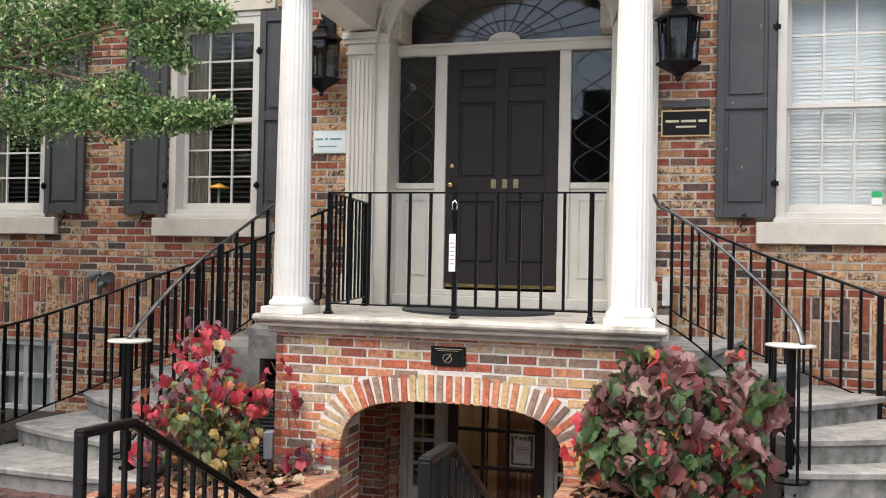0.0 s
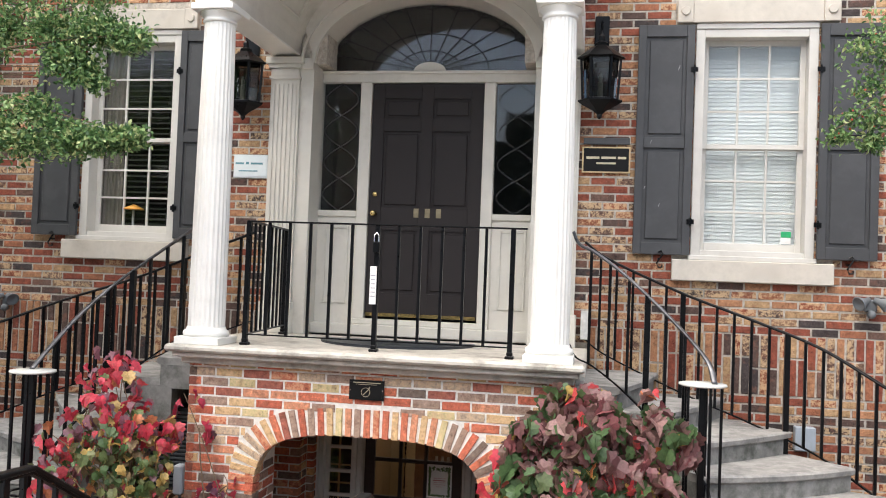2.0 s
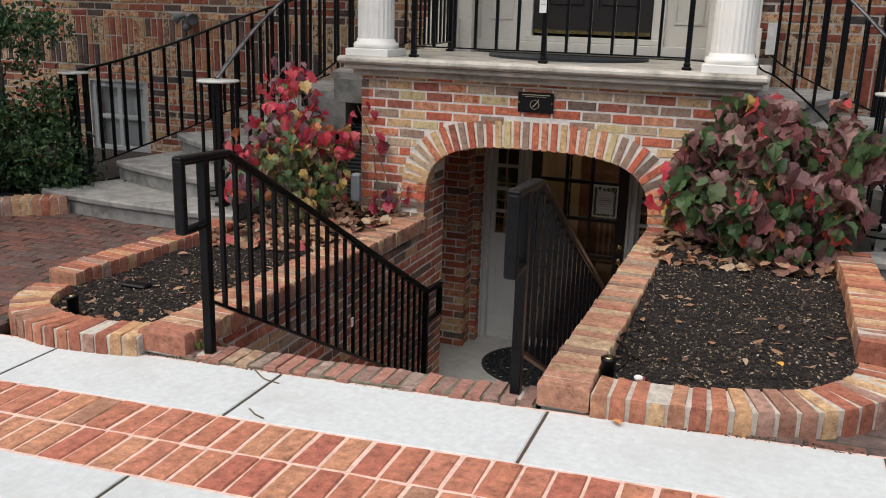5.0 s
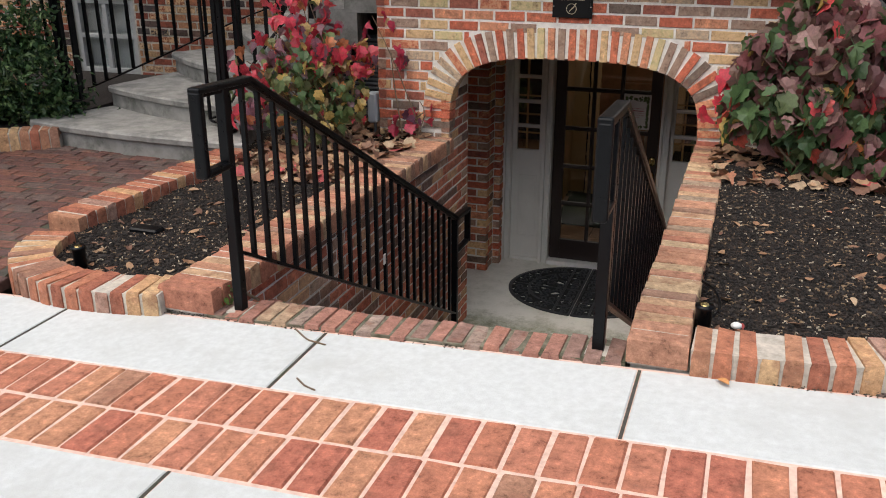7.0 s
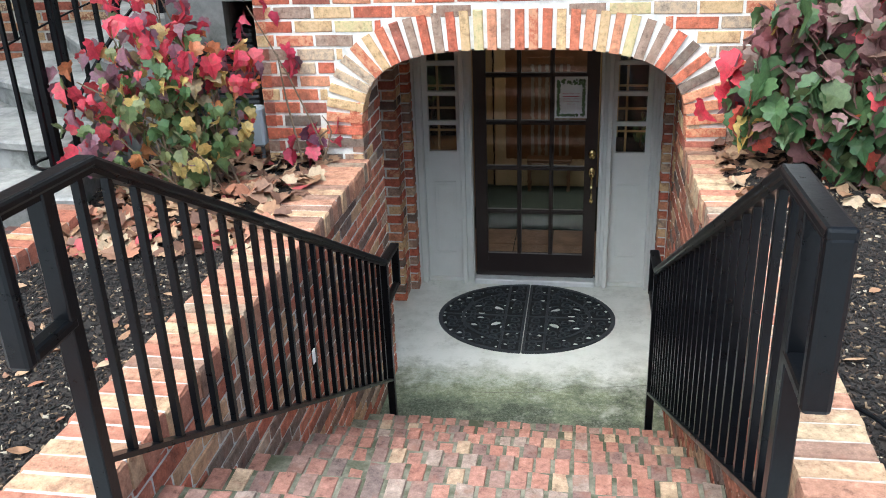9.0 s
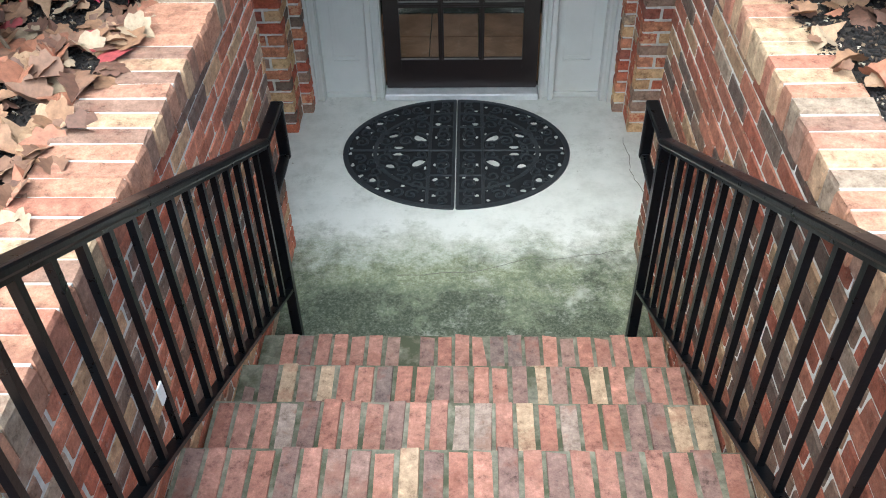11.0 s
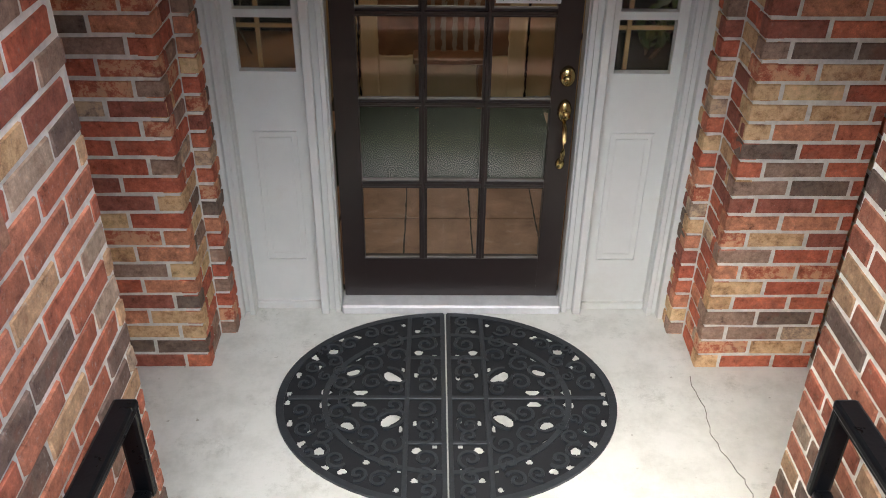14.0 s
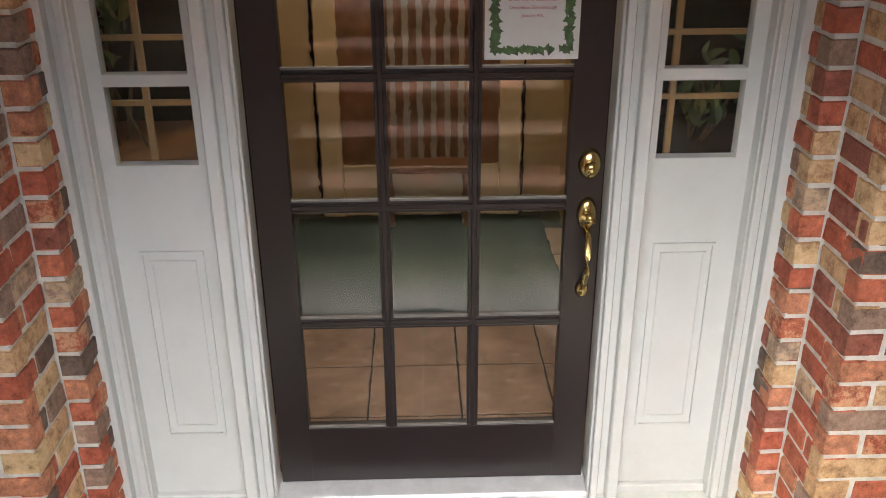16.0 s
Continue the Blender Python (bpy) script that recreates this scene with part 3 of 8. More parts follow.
# brick steps
steps_ob = thing("brick_steps", "weathered brick steps laid on edge, with open dark joints", "steps", kind="structure")
bm = bmesh.new()
for k in range(8):
    z1 = FLOOR + RISE * (k + 1)
    y1 = NOSE - TREAD * k
    box(bm, XL + 0.004, XR - 0.004, -3.0, y1 - 0.004, z1 - RISE - 0.01, z1 - 0.005)
# the top tread follows the slope of the street
z1, y1 = FLOOR + RISE * 9 - 0.012, NOSE - TREAD * 8 - 0.004
vs = [bm.verts.new((x, y, z)) for z_ in (z1 - 0.13, None) for x, y in ((XL + 0.004, -3.06), (XR - 0.004, -3.06), (XR - 0.004, y1), (XL + 0.004, y1)) for z in [z_ if z_ is not None else z1 + SLOPE * x]]
for f in ((3, 2, 1, 0), (4, 5, 6, 7), (0, 1, 5, 4), (1, 2, 6, 5), (2, 3, 7, 6), (3, 0, 4, 7)):
    bm.faces.new([vs[q] for q in f])
part("step_core", bm, surf("mortar_steps", (0.19, 0.18, 0.135), 0.95, var=0.4, scale=30, bump_s=0.6, bump_scale=200, stain=(0.06, 0.065, 0.035), stain_scale=6, stain_at=(0.42, 0.6)), steps_ob)
step_items = []
for k in range(9):
    z1 = FLOOR + RISE * (k + 1)
    y1 = NOSE - TREAD * k
    y0 = y1 - TREAD - 0.05 if k < 8 else -3.065
    w = (XR - XL - 0.02) / 23
    for i in range(23):
        j = rng.uniform(-0.008, 0.008)
        ln = y1 - y0
        c = (XL + 0.01 + w * (i + 0.5), (y0 + y1) / 2 + j, z1 + rng.uniform(-0.004, 0.004))
        if k == 8:
            c = (c[0], c[1], c[2] + SLOPE * c[0] - 0.006)
        step_items.append((frame_matrix(c, (0, 1, 0), (0, 0, 1), ln + rng.uniform(-0.012, 0.012), 0.11, w - 0.0090, rng.uniform(-0.02, 0.02))))
pads = bmesh.new()
box(pads, XL + 0.03, XL + 0.16, -3.03, -2.92, -0.08, -0.020, 0.01)
box(pads, XR - 0.155, XR - 0.06, -3.03, -2.94, -0.03, 0.048, 0.01)
box(pads, XL + 0.055, XL + 0.16, NOSE + 0.02, NOSE + 0.15, FLOOR - 0.02, FLOOR + 0.012, 0.008)
box(pads, XR - 0.155, XR - 0.055, NOSE + 0.02, NOSE + 0.15, FLOOR - 0.02, FLOOR + 0.012, 0.008)
part("cement_pad", pads, PORCHSTONE, steps_ob, "rough pale cement round the post feet")

# ---------- copings along the passage ----------
def coping(name, x0, x1, za, zb, mortar):
    """Bricks on edge across the wall top, falling from za at the street to zb at the house."""
    ob = thing(name, "red and tan brick coping laid on edge", "coping", kind="structure")
    its = []
    n = 40
    d = 3.05 / n
    for i in range(n):
        y = -3.06 + d * (i + 0.5)
        z = za + (zb - za) * (i + 0.5) / n
        its.append(frame_matrix(((x0 + x1) / 2 + rng.uniform(-0.004, 0.004), y, z + rng.uniform(-0.003, 0.003)), (1, 0, 0), (0, 0, 1), x1 - x0, 0.10, d - 0.007, rng.uniform(-0.012, 0.012)))
    bm = bmesh.new()
    vs = [bm.verts.new(p) for p in ((x0 + 0.008, -3.05, za - 0.11), (x1 - 0.008, -3.05, za - 0.11), (x1 - 0.008, -0.012, zb - 0.11), (x0 + 0.008, -0.012, zb - 0.11),
                                    (x0 + 0.008, -3.05, za - 0.006), (x1 - 0.008, -3.05, za - 0.006), (x1 - 0.008, -0.012, zb - 0.006), (x0 + 0.008, -0.012, zb - 0.006))]
    for f in ((3, 2, 1, 0), (4, 5, 6, 7), (0, 1, 5, 4), (1, 2, 6, 5), (2, 3, 7, 6), (3, 0, 4, 7)):
        bm.faces.new([vs[k] for k in f])
    part("bed", bm, mortar, ob)
    return ob, its


cop_l, cop_l_items = coping("coping_left", XL - 0.225, XL + 0.036, 0.072, 0.0, surf("mortar_coping", (0.64, 0.60, 0.54), 0.95, var=0.25, scale=30, bump_s=0.5, bump_scale=200, stain=(0.35, 0.33, 0.27), stain_scale=4, stain_at=(0.45, 0.7)))
cop_r, cop_r_items = coping("coping_right", XR - 0.006, XR + 0.20, 0.155, 0.085, MORTAR)

# ---------- arch wall under the porch ----------
AXC, ARX, AZ0, ARZ = 0.025, 0.845, 0.05, 0.53   # centre, half width, springing, rise


def arch_pt(t, grow=0.0):
    """Point on the flattened arch; t 0 at the right springing, pi at the left."""
    c, s = math.cos(t), math.sin(t)
    e = 0.62
    x = abs(c) ** e * (1 if c > 0 else -1)
    z = abs(s) ** e
    return AXC + (ARX + grow) * x, AZ0 + (ARZ + grow) * z


def arch_half(z, grow=0.0):
    """Half width of the opening at a height."""
    if z <= AZ0:
        return ARX + grow
    q = (z - AZ0) / (ARZ + grow)
    if q >= 1:
        return 0.0
    s = q ** (1 / 0.62)
    return (ARX + grow) * math.cos(math.asin(s)) ** 0.62


PX0, PX1, PTOP = -1.36, 1.50, 1.06
bm = bmesh.new()
N = 40
front, back = [], []
for yy, arr in ((0.009, front), (YJ, back)):
    inner = [(AXC + ARX + 0.008, FLOOR)] + [arch_pt(math.pi * i / N, 0.008) for i in range(N + 1)] + [(AXC - ARX - 0.008, FLOOR)]
    for k, (x, z) in enumerate(inner):
        # the soffit rises towards the back
        lift = 0.30 * min(1.0, (z - AZ0) / 0.1) if yy == YJ and 0 < k < len(inner) - 1 and z > AZ0 else 0.0
        arr.append(bm.verts.new((AXC + (ARX + 0.008) * (1 if x > AXC else -1) if lift and abs(x - AXC) > 0.45 else x, yy, z + lift)))
    outer = []
    for i, (x, z) in enumerate(inner):
        t = min(max((i - 1) / N, 0), 1)
        if i == 0:
            ox, oz = PX1, FLOOR
        elif i == len(inner) - 1:
            ox, oz = PX0, FLOOR
        else:
            ang = math.pi * t
            if ang < 0.5:
                ox, oz = PX1, 0.05 + (PTOP - 0.05) * ang / 0.5
            elif ang > math.pi - 0.5:
                ox, oz = PX0, 0.05 + (PTOP - 0.05) * (math.pi - ang) / 0.5
            else:
                ox, oz = PX1 + (PX0 - PX1) * (ang - 0.5) / (math.pi - 1.0), PTOP
        outer.append(bm.verts.new((ox, yy, oz)))
    arr.append(outer)
fi, fo, bi, bo = front[:-1], front[-1], back[:-1], back[-1]
for i in range(len(fi) - 1):
    bm.faces.new((fi[i], fi[i + 1], fo[i + 1], fo[i]))
    bm.faces.new((bi[i], bo[i], bo[i + 1], bi[i + 1]))
    bm.faces.new((fi[i], bi[i], bi[i + 1], fi[i + 1]))
    bm.faces.new((fo[i], fo[i + 1], bo[i + 1], bo[i]))
archwall = tagged(part("wall_porch", bm, surf("mortar_lime", (0.84, 0.81, 0.74), 0.95, var=0.15, scale=30, bump_s=0.5, bump_scale=200, stain=(0.5, 0.45, 0.37), stain_scale=7, stain_at=(0.55, 0.8))), "red and tan brick porch front with a flat brick arch", "brick wall", kind="structure")
arch_items = []
nb = 39
ts, tot, last = [], 0.0, None
M = 600
lens = [0.0]
for i in range(1, M + 1):
    a, b = arch_pt(math.pi * (i - 1) / M, 0.1), arch_pt(math.pi * i / M, 0.1)
    lens.append(lens[-1] + math.dist(a, b))


def at_len(s):
    i = min(M - 1, max(0, int(np.searchsorted(lens, s)) - 1))
    return math.pi * (i + (s - lens[i]) / max(1e-6, lens[i + 1] - lens[i])) / M


step_len = lens[-1] / nb
for i in range(nb):
    t0, t1 = at_len(step_len * i), at_len(step_len * (i + 1))
    t = at_len(step_len * (i + 0.5))
    p, q = arch_pt(t, 0.0), arch_pt(t, 0.205)
    p2, q2 = arch_pt(t0, 0.1), arch_pt(t1, 0.1)
    d = Vector((q2[0] - p2[0], 0, q2[1] - p2[1])).normalized()
    w = Vector((-d.z, 0, d.x))
    if w.z * 1 + w.x * (q[0] - p[0]) < 0:
        w = -w
    ln = 0.205
    c = Vector(((p2[0] + q2[0]) / 2, -0.004 + rng.uniform(-0.003, 0.002), (p2[1] + q2[1]) / 2))
    arch_items.append(frame_matrix(c, w, (0, -1, 0), ln, 0.12, step_len - 0.019, rng.uniform(-0.01, 0.01)))


def porch_spans(za, zb):
    hw = arch_half((za + zb) / 2, 0.198)
    if za < AZ0 - 0.06:
        hw = ARX
    L0, L1 = PX0, PX1
    if hw <= 0:
        return [(0.0, L1 - L0)]
    return [(0.0, AXC - hw - L0), (AXC + hw - L0, L1 - L0)]


porch_items = courses((PX0, 0.009, 0), (1, 0, 0), (0, -1, 0), PX1 - PX0, -0.1, PTOP, porch_spans, proud=0.009)
# jambs of the arch, soffit bricks
jl = courses((AXC - ARX - 0.008, -0.0, 0), (0, 1, 0), (1, 0, 0), YJ - 0.003, -0.02, 0.33, None, proud=0.008)
jr = courses((AXC + ARX + 0.008, YJ - 0.003, 0), (0, -1, 0), (-1, 0, 0), YJ - 0.003, -0.02, 0.33, None, proud=0.008)
# left return of the porch above the planter
pl_items = courses((PX0 - 0.0, FW, 0), (0, -1, 0), (-1, 0, 0), FW - 0.0, -0.1, PTOP, None, proud=0.0)

# side walls, ceiling of the space under the porch
side_l = tagged(part("wall_under_porch_left", B(PX0 + 0.004, PX0 + 0.10, YJ, FW, FLOOR, PTOP), MORTAR_WHITE), "brick side wall below the porch", "brick wall", kind="structure")
side_r = tagged(part("wall_under_porch_right", B(1.46, 1.56, YJ, FW + 0.6, FLOOR, PTOP), MORTAR_WHITE), "brick side wall below the porch", "brick wall", kind="structure")
sl_items = courses((PX0 + 0.10, YJ + 0.005, 0), (0, 1, 0), (1, 0, 0), FW - YJ - 0.01, FLOOR, PTOP - 0.1, None, proud=0.006)
sr_items = courses((1.46, FW + 0.55, 0), (0, -1, 0), (-1, 0, 0), FW + 0.1, FLOOR, PTOP - 0.1, None, proud=0.006)
tagged(part("ceiling", B(PX0 + 0.11, 1.455, YJ + 0.002, 2.0, PTOP - 0.09, PTOP - 0.03), surf("ceiling_boards", (0.5, 0.49, 0.45), 0.7, var=0.08)), "pale painted ceiling below the porch", "ceiling", kind="structure")

# ---------- brick piers beside the lower door ----------
def pier(name, sgn, xi, xo):
    """Stepped brick pier: sgn -1 left, 1 right."""
    xa = xi + sgn * 0.009
    ob = tagged(part(name, bmesh.new(), MORTAR_WHITE), "stepped red brick pier beside the lower door", "brick pier", kind="structure")
    bm = bmesh.new()
    box(bm, xa, xo, FW + 0.009, 1.64, FLOOR, PTOP - 0.09)
    box(bm, xa - sgn * 0.062, xo, 1.64 + 0.009, 1.92, FLOOR, PTOP - 0.09)
    bm.to_mesh(ob.data)
    bm.free()
    ln = abs(xo - xi)
    its = []
    if sgn > 0:
        its += courses((xi, FW + 0.009, 0), (1, 0, 0), (0, -1, 0), ln, FLOOR, PTOP - 0.1, None, proud=0.009, phase=0.1)
        its += courses((xa, 1.64 + 0.0, 0), (0, -1, 0), (-1, 0, 0), 1.64 - FW - 0.006, FLOOR, PTOP - 0.1, None, proud=0.009)
        its += courses((xi - 0.062, 1.649, 0), (1, 0, 0), (0, -1, 0), 0.062, FLOOR, PTOP - 0.1, None, proud=0.009)
        its += courses((xa - 0.062, 1.80, 0), (0, -1, 0), (-1, 0, 0), 0.152, FLOOR, PTOP - 0.1, None, proud=0.009)
    else:
        its += courses((xo, FW + 0.009, 0), (1, 0, 0), (0, -1, 0), ln, FLOOR, PTOP - 0.1, None, proud=0.009)
        its += courses((xa, FW + 0.006, 0), (0, 1, 0), (1, 0, 0), 1.64 - FW - 0.006, FLOOR, PTOP - 0.1, None, proud=0.009)
        its += courses((xi, 1.649, 0), (1, 0, 0), (0, -1, 0), 0.062, FLOOR, PTOP - 0.1, None, proud=0.009)
        its += courses((xa + 0.062, 1.648, 0), (0, 1, 0), (1, 0, 0), 0.152, FLOOR, PTOP - 0.1, None, proud=0.009)
    return ob, its


pr_ob, pr_items = pier("pier_right", 1, 0.965, 1.42)
pll_ob, pll_items = pier("pier_left", -1, -0.955, -1.26)

# ---------- lower entrance: door, sidelights ----------
DB, DT = FLOOR + 0.05, FLOOR + 0.05 + 2.03
surround = tagged(thing("door_frame", "pale painted door frame with panelled sidelights", "door frame"), kind="structure")
for sg in (-1, 1):
    x0 = sg * 0.470
    cas = bmesh.new()
    box(cas, x0, sg * 0.560, DOOR_Y - 0.035, DOOR_Y + 0.05, FLOOR, DT + 0.12, 0.004)
    box(cas, sg * 0.476, sg * 0.498, DOOR_Y - 0.058, DOOR_Y - 0.034, FLOOR, DT + 0.02, 0.003)
    box(cas, sg * 0.522, sg * 0.556, DOOR_Y - 0.072, DOOR_Y - 0.034, FLOOR, DT + 0.02, 0.004)
    part("door_casing", cas, LOWTRIM, surround)
    out = bmesh.new()
    box(out, sg * 0.835, sg * 0.915, DOOR_Y - 0.06, DOOR_Y + 0.05, FLOOR, DT + 0.12, 0.004)
    box(out, sg * 0.838, sg * 0.860, DOOR_Y - 0.082, DOOR_Y - 0.058, FLOOR, DT + 0.02, 0.003)
    box(out, sg * 0.882, sg * 0.912, DOOR_Y - 0.100, DOOR_Y - 0.058, FLOOR, DT + 0.02, 0.004)
    part("outer_casing", out, LOWTRIM, surround)
    # sidelight: panel below, panes above
    ga, gb = (sg * 0.545 + 0.0, sg * 0.80)
    pan = bmesh.new()
    box(pan, sg * 0.56, sg * 0.835, DOOR_Y - 0.010, DOOR_Y + 0.03, FLOOR + 0.03, -0.535)
    part("sidelight_panel", pan, LOWTRIM, surround)
    for (a, b, c, d, pr) in ((0.605, 0.775, FLOOR + 0.24, -0.775, 0.018), (0.628, 0.752, FLOOR + 0.268, -0.803, 0.014)):
        mo = bmesh.new()
        for q in ((a, a + 0.008, c, d), (b - 0.008, b, c, d), (a + 0.008, b - 0.008, c, c + 0.008), (a + 0.008, b - 0.008, d - 0.008, d)):
            box(mo, sg * q[0], sg * q[1], DOOR_Y - pr, DOOR_Y - 0.008, q[2], q[3])
        part("panel_moulding", mo, LOWTRIM, surround)
    st = bmesh.new()
    box(st, sg * 0.56, sg * 0.588, DOOR_Y - 0.012, DOOR_Y + 0.03, -0.535, DT)
    box(st, sg * 0.798, sg * 0.835, DOOR_Y - 0.012, DOOR_Y + 0.03, -0.535, DT)
    for k in range(5):
        z = -0.535 + 0.222 * k
        if k:
            box(st, sg * 0.588, sg * 0.798, DOOR_Y - 0.010, DOOR_Y + 0.028, z - 0.018, z + 0.012)
    part("sidelight_sash", st, LOWTRIM, surround)
    for k in range(5):
        z = -0.535 + 0.222 * k
        p = part("pane", B(sg * 0.588, sg * 0.798, DOOR_Y + 0.006, DOOR_Y + 0.010, z + 0.010, min(z + 0.204, DT)), GLASS, surround)
        p.visible_shadow = False
    part("sill_block", B(sg * 0.56, sg * 0.835, DOOR_Y - 0.03, DOOR_Y + 0.05, FLOOR, FLOOR + 0.03, 0.003), LOWTRIM, surround)
part("head", B(-0.915, 0.915, DOOR_Y - 0.04, DOOR_Y + 0.05, DT + 0.005, PTOP - 0.09), LOWTRIM, surround)
part("threshold", B(-0.468, 0.468, DOOR_Y - 0.075, DOOR_Y + 0.05, FLOOR, FLOOR + 0.045, 0.008), surf("aluminium", (0.74, 0.74, 0.74), 0.55, metal=0.25, var=0.12), surround, "bright worn aluminium threshold")
# the opening round door 1 is closed by wall
tagged(part("wall_entry", holed(bmesh.new(), -1.3, 1.45, FLOOR, PTOP - 0.09, DOOR_Y + 0.06, DOOR_Y + 0.10, [(-0.91, 0.91, FLOOR, DT + 0.1)]), MORTAR_WHITE), "plain wall behind the lower door frame", "wall", kind="structure")

ldoor = tagged(thing("door_1", "dark espresso brown glazed door with fifteen panes and a paper notice", "door"), kind="structure")
px = [-0.360, 0.360]
pw = 0.72 / 3
rows_z = [-1.365 + 0.3515 * k for k in range(6)]
frame_bm = bmesh.new()
box(frame_bm, -0.457, -0.3645, DOOR_Y, DOOR_Y + 0.045, DB, DT)
box(frame_bm, 0.3645, 0.457, DOOR_Y, DOOR_Y + 0.045, DB, DT)
box(frame_bm, -0.3645, 0.3645, DOOR_Y + 0.0012, DOOR_Y + 0.044, DB, rows_z[0] - 0.005)
box(frame_bm, -0.3645, 0.3645, DOOR_Y + 0.0012, DOOR_Y + 0.044, rows_z[5] + 0.002, DT)
part("door_leaf", frame_bm, LDOOR, ldoor)


def muntin(a, b, horizontal, z0=0, z1=0):
    bm = bmesh.new()
    if horizontal:
        box(bm, -0.365, 0.365, DOOR_Y + 0.006, DOOR_Y + 0.038, a, b)
        box(bm, -0.365, 0.365, DOOR_Y - 0.002, DOOR_Y + 0.007, a + 0.008, b - 0.008, 0.003)
    else:
        box(bm, a, b, DOOR_Y + 0.0065, DOOR_Y + 0.0375, z0, z1)
        box(bm, a + 0.008, b - 0.008, DOOR_Y - 0.0025, DOOR_Y + 0.007, z0, z1, 0.003)
    return bm


for k in range(1, 5):
    part("glazing_bar", muntin(rows_z[k] - 0.019, rows_z[k] + 0.013, True), LDOOR, ldoor)
for i in (1, 2):
    x = -0.36 + pw * i
    part("glazing_bar", muntin(x - 0.016, x + 0.016, False, rows_z[0] - 0.005, rows_z[5]), LDOOR, ldoor)
for k in range(5):
    for i in range(3):
        xa, xb = -0.36 + pw * i + (0.016 if i else -0.005), -0.36 + pw * (i + 1) - (0.016 if i < 2 else -0.005)
        p = part("pane", B(xa, xb, DOOR_Y + 0.016, DOOR_Y + 0.020, rows_z[k] + (0.013 if k else -0.005), rows_z[k + 1] - (0.019 if k < 4 else -0.002)), GLASS, ldoor)
        p.visible_shadow = False
        bead = bmesh.new()
        z = rows_z[k] + (0.013 if k else -0.005)
        box(bead, xa, xb, DOOR_Y + 0.006, DOOR_Y + 0.016, z, z + 0.006)
        part("bead", bead, surf("worn_bead", (0.16, 0.15, 0.14), 0.5, var=0.3) if "worn_bead" not in bpy.data.materials else bpy.data.materials["worn_bead"], ldoor)
# brass lock set
lx = 0.420
lock = bmesh.new()
bmesh.ops.create_cone(lock, cap_ends=True, segments=24, radius1=0.034, radius2=0.026, depth=0.016, matrix=Matrix.Translation((lx, DOOR_Y - 0.008, -0.550)) @ Matrix.Rotation(radians(90), 4, "X") @ Matrix.Diagonal((0.9, 1.25, 1, 1)))
bmesh.ops.create_cone(lock, cap_ends=True, segments=20, radius1=0.018, radius2=0.016, depth=0.022, matrix=Matrix.Translation((lx, DOOR_Y - 0.022, -0.555)) @ Matrix.Rotation(radians(90), 4, "X"))
deadbolt = part("deadbolt", lock, BRASS, ldoor, "polished brass deadbolt", True)
hs = bmesh.new()
bmesh.ops.create_cone(hs, cap_ends=True, segments=24, radius1=0.032, radius2=0.024, depth=0.014, matrix=Matrix.Translation((lx, DOOR_Y - 0.007, -0.690)) @ Matrix.Rotation(radians(90), 4, "X") @ Matrix.Diagonal((0.85, 1.5, 1, 1)))
sweep(hs, [(lx, DOOR_Y - 0.02, -0.685), (lx, DOOR_Y - 0.055, -0.675), (lx, DOOR_Y - 0.060, -0.695)], 0.026, 0.008)
sweep(hs, [(lx, DOOR_Y - 0.012, -0.727), (lx, DOOR_Y - 0.045, -0.745), (lx, DOOR_Y - 0.058, -0.790), (lx, DOOR_Y - 0.054, -0.840), (lx, DOOR_Y - 0.032, -0.880), (lx, DOOR_Y - 0.006, -0.907)], 0.017, 0.017, sides=10)
bmesh.ops.create_cone(hs, cap_ends=True, segments=20, radius1=0.022, radius2=0.015, depth=0.012, matrix=Matrix.Translation((lx, DOOR_Y - 0.006, -0.915)) @ Matrix.Rotation(radians(90), 4, "X") @ Matrix.Diagonal((0.85, 1.2, 1, 1)))
part("handle_set", hs, BRASS, ldoor, "polished brass thumb latch and pull handle", True)

